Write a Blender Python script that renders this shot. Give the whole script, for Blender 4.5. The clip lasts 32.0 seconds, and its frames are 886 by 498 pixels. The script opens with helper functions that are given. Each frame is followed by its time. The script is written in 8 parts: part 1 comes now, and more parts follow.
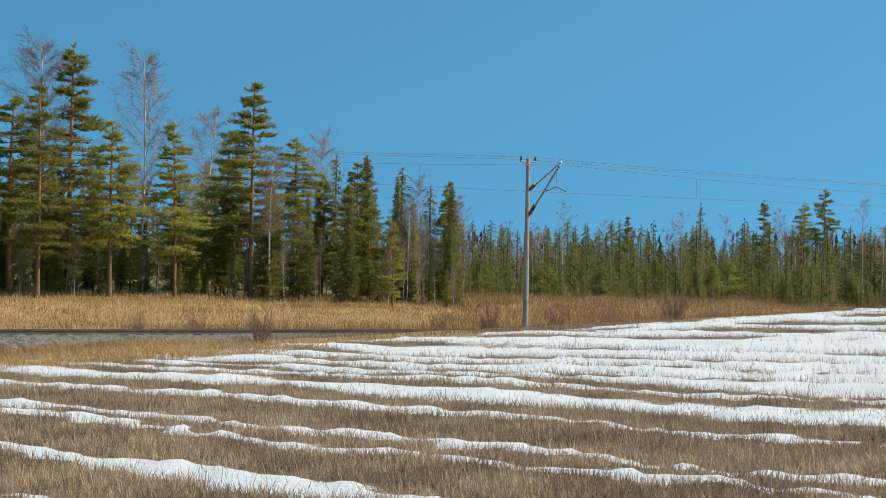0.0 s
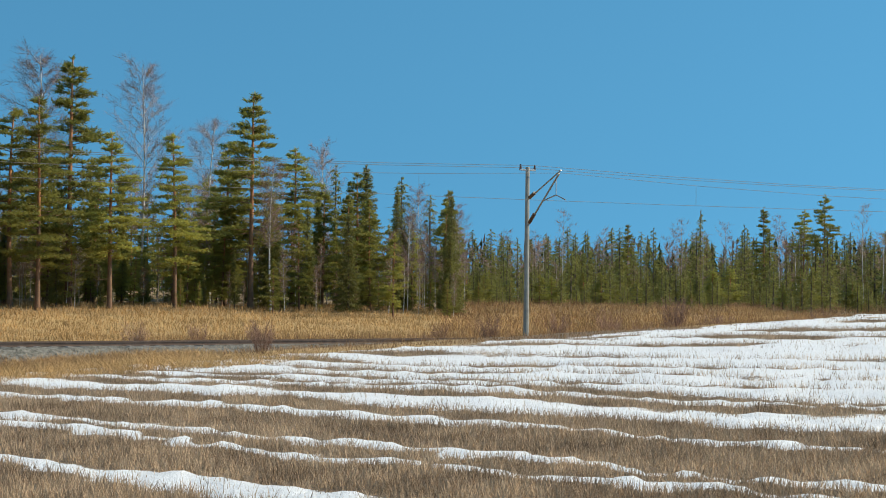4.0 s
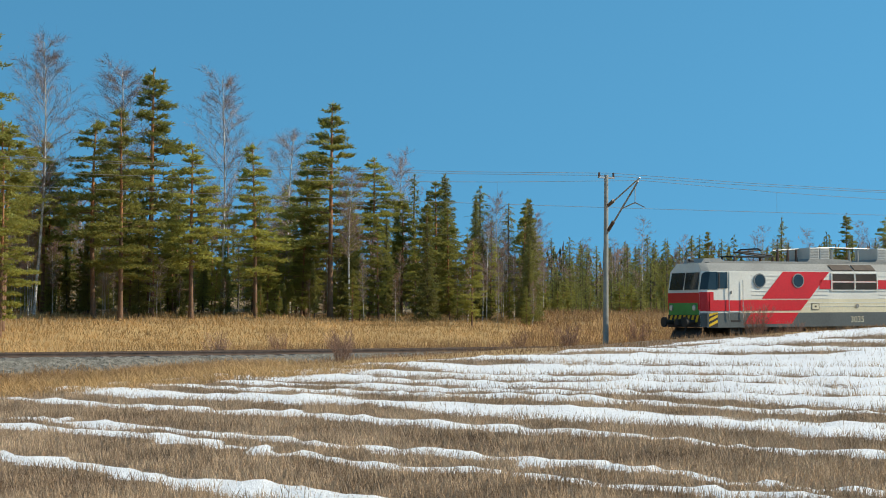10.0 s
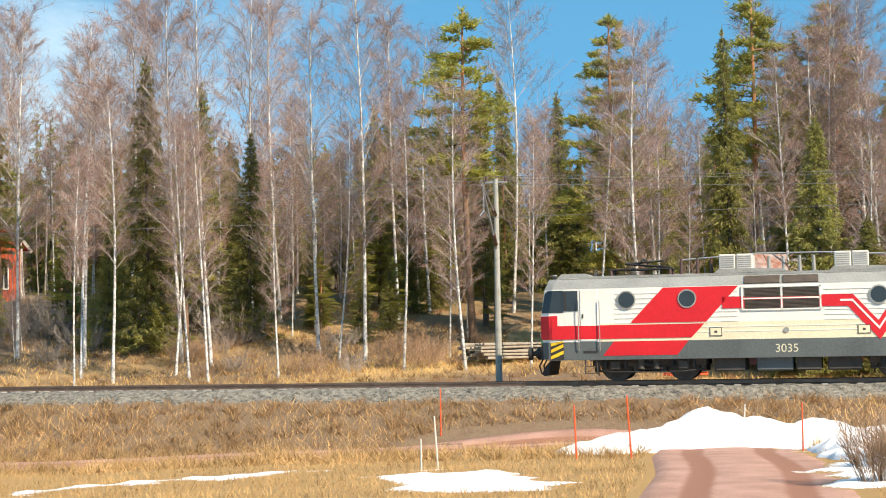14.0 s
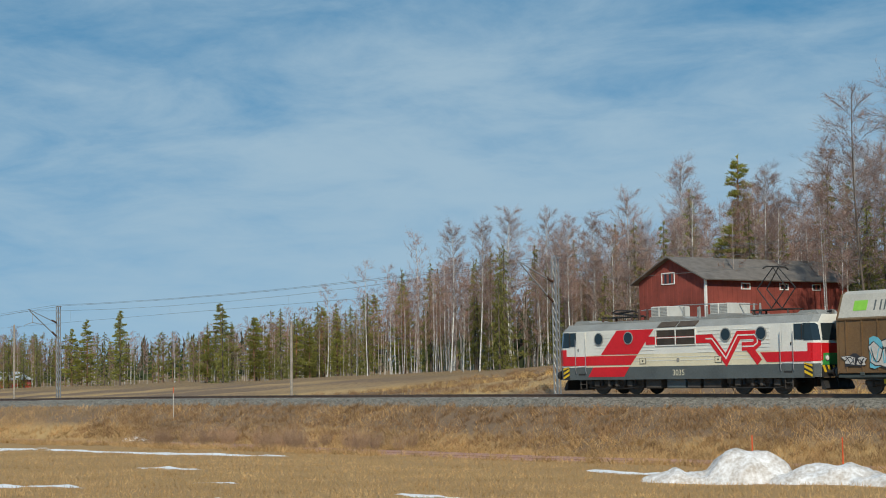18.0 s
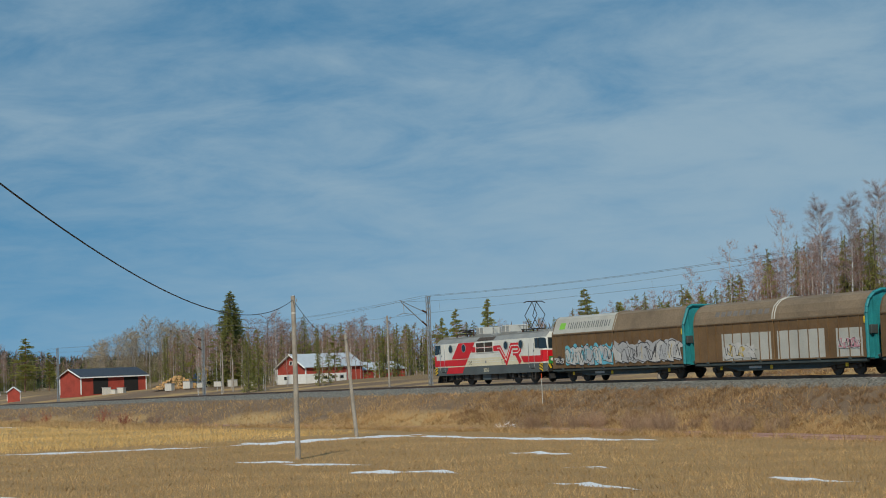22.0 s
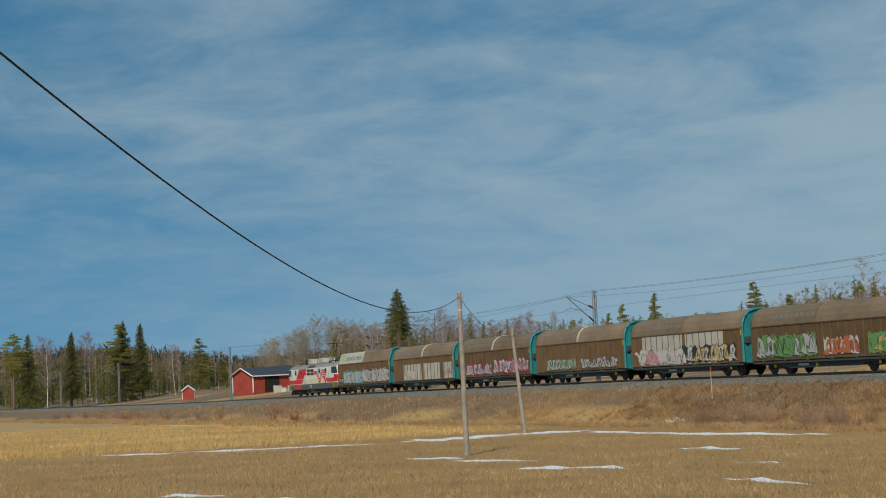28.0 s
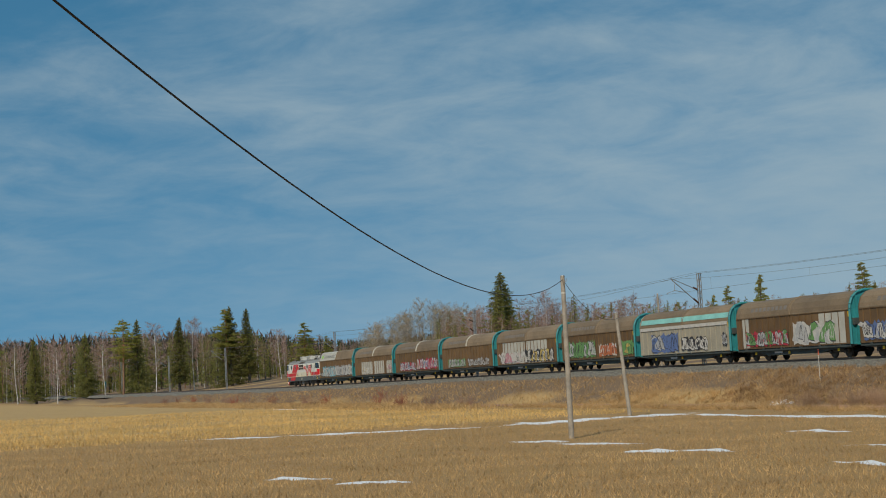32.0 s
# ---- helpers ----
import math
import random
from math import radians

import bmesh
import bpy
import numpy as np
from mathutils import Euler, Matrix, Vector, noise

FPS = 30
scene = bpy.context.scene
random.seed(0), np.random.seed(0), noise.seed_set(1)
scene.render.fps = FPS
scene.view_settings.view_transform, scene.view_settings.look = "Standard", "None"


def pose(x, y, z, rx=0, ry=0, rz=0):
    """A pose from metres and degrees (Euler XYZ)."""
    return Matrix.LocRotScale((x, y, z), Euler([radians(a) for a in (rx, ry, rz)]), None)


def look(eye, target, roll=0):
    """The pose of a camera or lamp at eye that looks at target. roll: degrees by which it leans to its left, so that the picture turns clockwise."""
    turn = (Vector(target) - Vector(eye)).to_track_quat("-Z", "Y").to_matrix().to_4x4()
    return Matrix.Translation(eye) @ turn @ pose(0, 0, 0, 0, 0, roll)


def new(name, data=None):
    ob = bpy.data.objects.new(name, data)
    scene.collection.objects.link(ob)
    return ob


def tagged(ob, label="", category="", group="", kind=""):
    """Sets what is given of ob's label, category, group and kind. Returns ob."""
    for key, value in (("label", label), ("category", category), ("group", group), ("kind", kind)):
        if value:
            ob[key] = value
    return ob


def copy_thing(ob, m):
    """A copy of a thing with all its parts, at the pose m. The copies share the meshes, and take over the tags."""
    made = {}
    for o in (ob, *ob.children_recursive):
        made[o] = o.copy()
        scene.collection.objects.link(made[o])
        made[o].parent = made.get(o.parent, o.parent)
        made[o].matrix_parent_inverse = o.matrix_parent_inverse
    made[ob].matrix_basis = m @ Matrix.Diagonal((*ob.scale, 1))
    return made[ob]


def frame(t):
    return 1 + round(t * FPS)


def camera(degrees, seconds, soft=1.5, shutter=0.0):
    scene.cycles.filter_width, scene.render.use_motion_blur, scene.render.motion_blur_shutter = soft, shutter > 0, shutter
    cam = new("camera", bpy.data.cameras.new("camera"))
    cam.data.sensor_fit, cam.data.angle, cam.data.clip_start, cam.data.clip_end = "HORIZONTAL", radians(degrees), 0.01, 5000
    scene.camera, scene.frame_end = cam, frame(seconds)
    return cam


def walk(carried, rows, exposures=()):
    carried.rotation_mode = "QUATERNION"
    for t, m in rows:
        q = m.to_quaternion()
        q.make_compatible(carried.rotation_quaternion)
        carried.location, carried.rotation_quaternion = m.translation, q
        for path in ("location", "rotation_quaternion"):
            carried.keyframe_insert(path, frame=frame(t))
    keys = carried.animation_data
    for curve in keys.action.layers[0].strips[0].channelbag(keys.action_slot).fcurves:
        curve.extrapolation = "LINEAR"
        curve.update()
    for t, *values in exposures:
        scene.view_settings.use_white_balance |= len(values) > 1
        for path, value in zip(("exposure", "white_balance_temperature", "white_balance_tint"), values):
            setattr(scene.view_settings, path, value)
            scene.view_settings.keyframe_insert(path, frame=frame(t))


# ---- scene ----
# The eye stands 3 m over the plain; the rail line passes 60 m off.
ZC = 3.0
EYE = Vector((0, 0, ZC))


def aim(yaw, pitch, roll):
    y, p = radians(yaw), radians(pitch)
    return look(EYE, EYE + Vector((-math.sin(y) * math.cos(p), math.cos(y) * math.cos(p), math.sin(p))), roll)


cam = camera(30.256, 32.0, soft=1.0)
walk(cam, [
    (0, aim(-62.078, 1.873, 1.111)), (0.5, aim(-61.979, 1.883, 1.150)), (1, aim(-61.887, 1.947, 1.070)),
    (1.5, aim(-61.895, 2.052, 1.077)), (2, aim(-61.964, 2.177, 0.969)), (2.5, aim(-62.056, 2.229, 0.967)),
    (3, aim(-62.142, 2.217, 0.832)), (3.5, aim(-62.133, 2.215, 0.693)), (5.5, aim(-61.889, 2.166, 0.782)),
    (6, aim(-61.900, 2.253, 0.831)), (6.5, aim(-61.869, 2.335, 0.788)), (7, aim(-61.834, 2.304, 0.863)),
    (7.5, aim(-61.781, 2.279, 0.825)), (8, aim(-61.734, 2.268, 0.723)), (8.5, aim(-61.753, 2.323, 0.649)),
    (9, aim(-61.799, 2.366, 0.494)), (9.5, aim(-61.777, 2.412, 0.395)), (10, aim(-59.315, 2.471, 0.430)),
    (10.5, aim(-55.984, 2.892, 0.741)), (11, aim(-51.440, 3.133, 0.516)), (11.5, aim(-46.227, 3.333, 0.748)),
    (12, aim(-40.321, 3.245, 0.172)), (12.5, aim(-33.868, 3.017, -0.223)), (13, aim(-27.139, 2.969, -0.703)),
    (13.5, aim(-20.689, 3.089, -1.061)), (14, aim(-13.673, 3.326, -0.894)), (14.5, aim(-6.783, 3.587, -0.790)),
    (15, aim(-0.035, 3.734, -1.366)), (15.5, aim(5.882, 3.917, -1.872)), (17.5, aim(24.215, 4.158, -1.245)),
    (18, aim(27.503, 4.200, -0.992)), (18.5, aim(29.864, 4.177, -0.989)), (19, aim(31.762, 4.155, -1.312)),
    (19.5, aim(33.661, 4.165, -1.462)), (20, aim(34.594, 4.165, -1.744)), (20.5, aim(36.095, 4.200, -2.143)),
    (21, aim(37.511, 4.179, -2.072)), (21.5, aim(38.959, 4.079, -2.276)), (22, aim(40.152, 4.009, -2.235)),
    (22.5, aim(41.297, 3.957, -2.354)), (23, aim(41.735, 3.910, -2.406)), (23.5, aim(42.604, 3.935, -2.136)),
    (24, aim(43.297, 3.923, -2.060)), (24.5, aim(43.647, 3.884, -2.124)), (25, aim(43.813, 3.929, -2.268)),
    (25.5, aim(44.180, 3.984, -2.409)), (27.5, aim(44.957, 4.108, -2.703)), (28, aim(45.936, 4.120, -2.776)),
    (28.5, aim(46.797, 4.148, -2.867)), (29, aim(47.391, 4.139, -2.722)), (29.5, aim(47.795, 4.009, -2.736)),
    (30, aim(48.161, 3.890, -2.810)), (30.5, aim(48.515, 3.801, -2.749)), (31, aim(48.800, 3.728, -2.666)),
    (31.5, aim(49.210, 3.714, -2.857)), (32, aim(49.563, 3.725, -3.046)),
], exposures=[(0, 0.36, 7550, 8), (9.5, 0.36, 7550, 8), (11, 0.6, 7500, 8), (12, 0.84, 7500, 10), (13, 1.0, 7900, 12), (15.5, 1.1, 8200, 12), (17.5, 0.23, 7200, 8), (20, -0.2, 6900, 6), (24, -0.28, 7150, 6), (32, -0.27, 7550, 8)])

# ---- light ----
SUN_AZ, SUN_EL = -150.0, 38.0
sun = new("sun", bpy.data.lights.new("sun", "SUN"))
sun.data.energy, sun.data.angle, sun.data.color = 3.7, radians(0.5), (1.0, 0.94, 0.85)
sun_from = Vector((-math.sin(radians(SUN_AZ)) * math.cos(radians(SUN_EL)), math.cos(radians(SUN_AZ)) * math.cos(radians(SUN_EL)), math.sin(radians(SUN_EL))))
sun.matrix_world = look(sun_from * 200, (0, 0, 0))
world = bpy.data.worlds.new("sky")
scene.world = world
world.use_nodes = True
wn, wl = world.node_tree.nodes, world.node_tree.links
bg = wn["Background"]
bg.inputs[1].default_value = 0.15
sky = wn.new("ShaderNodeTexSky")
sky.sky_type, sky.sun_disc = "NISHITA", False
sky.sun_elevation = radians(SUN_EL)
sky.sun_rotation = math.atan2(sun_from.x, sun_from.y)
sky.air_density, sky.dust_density, sky.ozone_density = 1.0, 0.0, 1.0


def wnode(kind, **values):
    n = wn.new(kind)
    for k, v in values.items():
        n.inputs[k].default_value = v
    return n


def wmath(op, a, b):
    n = wn.new("ShaderNodeMath")
    n.operation = op
    for i, v in enumerate((a, b)):
        if isinstance(v, (int, float)):
            n.inputs[i].default_value = v
        else:
            wl.new(v, n.inputs[i])
    return n.outputs[0]


wco = wn.new("ShaderNodeTexCoord")
wsep = wn.new("ShaderNodeSeparateXYZ")
wl.new(wco.outputs["Generated"], wsep.inputs[0])
# the clear air keeps its blue down to the skyline
svec = wn.new("ShaderNodeCombineXYZ")
wl.new(wsep.outputs[0], svec.inputs[0])
wl.new(wsep.outputs[1], svec.inputs[1])
wl.new(wmath("ADD", wmath("MULTIPLY", wsep.outputs[2], 0.75), 0.42), svec.inputs[2])
wl.new(svec.outputs[0], sky.inputs[0])
over = wmath("ADD", wmath("MAXIMUM", wsep.outputs[2], 0.0), 0.17)
wcom = wn.new("ShaderNodeCombineXYZ")
wl.new(wmath("DIVIDE", wsep.outputs[0], over), wcom.inputs[0])
wl.new(wmath("DIVIDE", wsep.outputs[1], over), wcom.inputs[1])


def wnoise(scale, detail, rough, twist):
    n = wnode("ShaderNodeTexNoise", Scale=scale, Detail=detail, Roughness=rough, Distortion=twist)
    wl.new(wcom.outputs[0], n.inputs["Vector"])
    return n.outputs[0]


def wsmooth(v, a, b, c, d):
    n = wn.new("ShaderNodeMapRange")
    n.interpolation_type = "SMOOTHSTEP"
    for i, q in ((1, a), (2, b), (3, c), (4, d)):
        n.inputs[i].default_value = q
    wl.new(v, n.inputs[0])
    return n.outputs[0]


# a thin veil of cloud lies over the west, rippled higher up; the east is clear
ripple, puffs, sheet = wnoise(3.4, 7.0, 0.62, 0.35), wnoise(1.1, 4.0, 0.55, 0.2), wnoise(0.45, 2.0, 0.5, 0.0)
west = wmath("ADD", wmath("MULTIPLY", wsep.outputs[0], -1.0), wmath("MULTIPLY", wsep.outputs[1], 0.25))
covered = wmath("MULTIPLY", wsmooth(west, -0.12, 0.33, 0.0, 1.0), wsmooth(wsep.outputs[0], -0.90, -0.56, 0.48, 1.0))
covered = wmath("MULTIPLY", covered, wsmooth(wsep.outputs[2], 0.10, 0.22, 1.0, 0.62))
thick = wmath("ADD", wmath("MULTIPLY", wmath("SUBTRACT", ripple, 0.5), 1.15), wmath("ADD", wmath("MULTIPLY", wmath("SUBTRACT", puffs, 0.5), 0.9), wmath("MULTIPLY", wmath("SUBTRACT", sheet, 0.5), 0.8)))
veil = wsmooth(wmath("ADD", covered, wmath("MULTIPLY", thick, wsmooth(wsep.outputs[2], 0.02, 0.17, 0.35, 1.0))), 0.18, 1.15, 0.0, 0.78)
cmix = wn.new("ShaderNodeMixRGB")
wl.new(wmath("MULTIPLY", veil, wsmooth(west, -0.2, 0.15, 0.0, 1.0)), cmix.inputs[0])
clear = wn.new("ShaderNodeMixRGB")
clear.blend_type = "MULTIPLY"
clear.inputs[0].default_value = 1.0
clear.inputs[2].default_value = (0.35, 0.93, 1.07, 1)
wl.new(sky.outputs[0], clear.inputs[1])
wl.new(clear.outputs[0], cmix.inputs[1])
cmix.inputs[2].default_value = (2.55, 3.55, 4.55, 1)
wl.new(cmix.outputs[0], bg.inputs[0])


# ---- materials ----
def mat(name, col, rough=0.8, var=0.25, scale=2.0, fine=40.0, bump=0.15, metal=0.0, world_space=False, second=None, hue=0.0, spec=0.5, thin=0.0):
    """Principled surface with a coarse and a fine variation, an optional second colour in patches, and relief."""
    m = bpy.data.materials.new(name)
    m.use_nodes = True
    n, l = m.node_tree.nodes, m.node_tree.links
    b = n["Principled BSDF"]
    b.inputs["Roughness"].default_value, b.inputs["Metallic"].default_value = rough, metal
    b.inputs["Specular IOR Level"].default_value = spec
    if world_space:
        co = n.new("ShaderNodeNewGeometry").outputs["Position"]
    else:
        co = n.new("ShaderNodeTexCoord").outputs["Object"]
    big, small = n.new("ShaderNodeTexNoise"), n.new("ShaderNodeTexNoise")
    for t, s, d in ((big, scale, 5.0), (small, fine, 3.0)):
        t.inputs["Scale"].default_value, t.inputs["Detail"].default_value = s, d
        l.new(co, t.inputs["Vector"])
    add = n.new("ShaderNodeMath")
    add.operation = "ADD"
    l.new(big.outputs[0], add.inputs[0])
    l.new(small.outputs[0], add.inputs[1])
    rng = n.new("ShaderNodeMapRange")
    for i, v in ((1, 0.74), (2, 1.26), (3, 0.0), (4, 1.0)):
        rng.inputs[i].default_value = v
    l.new(add.outputs[0], rng.inputs[0])
    mix = n.new("ShaderNodeMixRGB")
    l.new(rng.outputs[0], mix.inputs[0])
    two = second or [c * (1 + var) for c in col]
    mix.inputs[1].default_value = (*(c * (1 - var) for c in col), 1)
    mix.inputs[2].default_value = (*two, 1)
    out = mix.outputs[0]
    if hue:
        info, hsv = n.new("ShaderNodeObjectInfo"), n.new("ShaderNodeHueSaturation")
        r2 = n.new("ShaderNodeMapRange")
        r2.inputs[3].default_value, r2.inputs[4].default_value = 1 - hue, 1 + hue
        l.new(info.outputs["Random"], r2.inputs[0])
        l.new(r2.outputs[0], hsv.inputs["Value"])
        l.new(out, hsv.inputs["Color"])
        out = hsv.outputs[0]
    l.new(out, b.inputs["Base Color"])
    if thin:
        tr, mx = n.new("ShaderNodeBsdfTranslucent"), n.new("ShaderNodeMixShader")
        mx.inputs[0].default_value = thin
        l.new(out, tr.inputs["Color"])
        l.new(b.outputs[0], mx.inputs[1])
        l.new(tr.outputs[0], mx.inputs[2])
        l.new(mx.outputs[0], n["Material Output"].inputs["Surface"])
    if bump:
        bp = n.new("ShaderNodeBump")
        bp.inputs["Strength"].default_value, bp.inputs["Distance"].default_value = bump, 0.02
        l.new(small.outputs[0], bp.inputs["Height"])
        l.new(bp.outputs[0], b.inputs["Normal"])
    return m


M_NEEDLE = mat("pine_needles", (0.335, 0.325, 0.08), 0.7, 0.3, 0.6, 5, 0, hue=0.25, thin=0.5)
M_SPRUCE = mat("spruce_needles", (0.235, 0.23, 0.066), 0.7, 0.3, 0.6, 5, 0, hue=0.3, thin=0.5)
M_SPRUCE_NEAR = mat("yellowish_spruce_needles", (0.27, 0.26, 0.075), 0.7, 0.35, 0.8, 6, 0, hue=0.2, thin=0.45)
M_TWIG = mat("birch_twigs", (0.33, 0.215, 0.18), 0.85, 0.3, 0.7, 9, 0, hue=0.25, thin=0.2)
M_TWIG_RED = mat("reddish_twigs", (0.33, 0.195, 0.14), 0.85, 0.3, 0.7, 9, 0, hue=0.2, thin=0.2)
M_TWIG_PALE = mat("pale_willow_twigs", (0.42, 0.34, 0.23), 0.85, 0.25, 0.7, 9, 0, hue=0.15, thin=0.2)
M_BIRCH = mat("birch_bark", (0.56, 0.53, 0.49), 0.8, 0.7, 3.0, 14, 0.3, second=(0.84, 0.82, 0.78))
M_BOUGH = mat("birch_boughs", (0.36, 0.30, 0.26), 0.85, 0.4, 3.0, 14, 0.2, second=(0.52, 0.47, 0.43))
M_PINEBARK = mat("pine_bark", (0.20, 0.115, 0.07), 0.9, 0.35, 2, 18, 0.5)
M_PINETOP = mat("orange_pine_bark", (0.38, 0.17, 0.075), 0.9, 0.3, 2, 18, 0.4)
M_BARK = mat("grey_brown_bark", (0.12, 0.095, 0.075), 0.9, 0.35, 2, 18, 0.5)
M_BALLAST = mat("ballast_stone", (0.115, 0.107, 0.088), 0.95, 0.75, 6, 20, 1.0, world_space=True, second=(0.29, 0.272, 0.228))
M_RAIL = mat("rail_steel", (0.16, 0.11, 0.085), 0.5, 0.3, 3, 60, 0.1, metal=0.6)
M_SLEEPER = mat("concrete_sleeper", (0.30, 0.285, 0.26), 0.9, 0.3, 4, 40, 0.4, hue=0.15)
M_CONCRETE = mat("mast_concrete", (0.31, 0.305, 0.27), 0.85, 0.2, 3, 50, 0.3)
M_GALV = mat("galvanised_steel", (0.36, 0.37, 0.37), 0.5, 0.2, 4, 60, 0.1, metal=0.6)
M_WIRE = mat("copper_wire", (0.2, 0.2, 0.19), 0.6, 0.1, 4, 60, 0, metal=0.3)
M_CABLE = mat("black_cable", (0.02, 0.02, 0.022), 0.7, 0.1, 4, 60, 0)
M_INSUL = mat("brown_porcelain", (0.09, 0.05, 0.035), 0.25, 0.2, 4, 60, 0)
M_OLDWOOD = mat("weathered_pole_wood", (0.31, 0.27, 0.22), 0.9, 0.3, 3, 40, 0.5)
M_SNOW = mat("old_snow", (0.75, 0.755, 0.765), 0.7, 0.09, 2.5, 9, 0.9, world_space=True)
M_SNOW_DIRTY = mat("dirty_snow", (0.50, 0.44, 0.38), 0.75, 0.15, 1.6, 8, 1.0, world_space=True, second=(0.80, 0.80, 0.80))
M_STRAW = mat("dry_straw", (0.50, 0.32, 0.145), 0.9, 0.42, 0.3, 14, 0, thin=0.25, world_space=True)
M_STUBBLE = mat("grain_stubble", (0.36, 0.23, 0.14), 0.9, 0.55, 0.7, 26, 0, thin=0.2, world_space=True, second=(0.74, 0.54, 0.355))
M_YELLOW = mat("yellow_grass", (0.71, 0.46, 0.175), 0.9, 0.32, 0.12, 12, 0, thin=0.25, world_space=True)
M_BROWNGRASS = mat("withered_brown_grass", (0.32, 0.19, 0.095), 0.9, 0.42, 0.3, 14, 0, world_space=True, thin=0.2)
M_BANK = mat("bleached_bank_grass", (0.52, 0.325, 0.145), 0.9, 0.45, 0.25, 12, 0, thin=0.2, world_space=True)
M_BRUSH = mat("tan_brush_twigs", (0.40, 0.26, 0.165), 0.85, 0.35, 1.2, 12, 0, hue=0.2, thin=0.2)
M_APPLE = mat("grey_apple_twigs", (0.36, 0.30, 0.255), 0.85, 0.35, 1.2, 12, 0, hue=0.2, thin=0.15)
M_REDBRUSH = mat("red_osier_twigs", (0.34, 0.10, 0.06), 0.85, 0.3, 1.2, 12, 0, hue=0.2, thin=0.2)
M_STAKE = mat("orange_red_plastic", (0.75, 0.10, 0.03), 0.5, 0.15, 6, 60, 0)
M_STAKEW = mat("bleached_stick", (0.55, 0.52, 0.46), 0.8, 0.2, 6, 60, 0)


# ---- mesh helpers ----
class Geo:
    """Gathers points and faces of one mesh."""

    def __init__(self):
        self.v, self.f = [], []

    def add(self, pts, faces):
        o = len(self.v)
        self.v += [tuple(p) for p in pts]
        self.f += [tuple(i + o for i in q) for q in faces]
        return self

    def box(self, x0, x1, y0, y1, z0, z1, c=0.0):
        """A box, its edges chamfered by c."""
        if c <= 0:
            p = [(x, y, z) for x in (x0, x1) for y in (y0, y1) for z in (z0, z1)]
            return self.add(p, [(0, 1, 3, 2), (4, 6, 7, 5), (0, 4, 5, 1), (2, 3, 7, 6), (0, 2, 6, 4), (1, 5, 7, 3)])
        bm = bmesh.new()
        bmesh.ops.create_cube(bm, size=1)
        bmesh.ops.transform(bm, matrix=Matrix.Translation(((x0 + x1) / 2, (y0 + y1) / 2, (z0 + z1) / 2)) @ Matrix.Diagonal((x1 - x0, y1 - y0, z1 - z0, 1)), verts=bm.verts)
        bmesh.ops.bevel(bm, geom=list(bm.edges), offset=c, segments=1, affect="EDGES")
        bm.verts.index_update()
        self.add([v.co[:] for v in bm.verts], [[v.index for v in f.verts] for f in bm.faces])
        bm.free()
        return self

    def rod(self, a, b, r0, r1=None, n=8, cap=True):
        a, b = Vector(a), Vector(b)
        r1 = r0 if r1 is None else r1
        q = (b - a).to_track_quat("Z", "Y")
        p = []
        for c, r in ((a, r0), (b, r1)):
            p += [c + q @ Vector((r * math.cos(2 * math.pi * i / n), r * math.sin(2 * math.pi * i / n), 0)) for i in range(n)]
        f = [(i, (i + 1) % n, n + (i + 1) % n, n + i) for i in range(n)]
        if cap:
            f += [tuple(reversed(range(n))), tuple(range(n, 2 * n))]
        return self.add(p, f)

    def path(self, pts, r, n=6):
        for a, b in zip(pts, pts[1:]):
            self.rod(a, b, r, n=n)
        return self

    def tube(self, pts, r, n=4):
        """One unbroken thin wire through points."""
        o = len(self.v)
        pts = [Vector(p) for p in pts]
        for i, p in enumerate(pts):
            q = (pts[min(i + 1, len(pts) - 1)] - pts[max(i - 1, 0)]).to_track_quat("Z", "Y")
            self.v += [(p + q @ Vector((r * math.cos(6.2832 * k / n), r * math.sin(6.2832 * k / n), 0)))[:] for k in range(n)]
        self.f += [(o + i * n + k, o + i * n + (k + 1) % n, o + (i + 1) * n + (k + 1) % n, o + (i + 1) * n + k) for i in range(len(pts) - 1) for k in range(n)]
        return self

    def prism(self, outline, y0, y1):
        """An outline in x and z, carried from y0 to y1."""
        k = len(outline)
        p = [(x, y0, z) for x, z in outline] + [(x, y1, z) for x, z in outline]
        return self.add(p, [tuple(range(k)), tuple(range(2 * k - 1, k - 1, -1))] + [(i, k + i, k + (i + 1) % k, (i + 1) % k) for i in range(k)])

    def data(self, name, *mats):
        me = bpy.data.meshes.new(name)
        me.from_pydata(self.v, [], self.f)
        bm = bmesh.new()
        bm.from_mesh(me)
        bmesh.ops.recalc_face_normals(bm, faces=bm.faces)
        bm.to_mesh(me)
        bm.free()
        for m in mats:
            me.materials.append(m)
        return me


def arrays_mesh(name, verts, tris, m):
    """A mesh from arrays of points and triangles."""
    me = bpy.data.meshes.new(name)
    me.vertices.add(len(verts))
    me.vertices.foreach_set("co", np.asarray(verts, np.float32).ravel())
    me.loops.add(len(tris) * 3)
    me.loops.foreach_set("vertex_index", np.asarray(tris, np.int32).ravel())
    me.polygons.add(len(tris))
    me.polygons.foreach_set("loop_start", np.arange(0, len(tris) * 3, 3, dtype=np.int32))
    me.update(calc_edges=True)
    me.materials.append(m)
    return me


def smooth(me):
    me.polygons.foreach_set("use_smooth", [True] * len(me.polygons))
    return me


def part(name, geo, m, parent, label="", place=None):
    me = geo.data(name, m) if isinstance(geo, Geo) else geo
    ob = new(name, me)
    ob.parent = parent
    if place is not None:
        ob.matrix_basis = place
    if label:
        ob["label"] = label
    return ob


def empty(name, m=None):
    ob = new(name)
    if m is not None:
        ob.matrix_world = m
    return ob


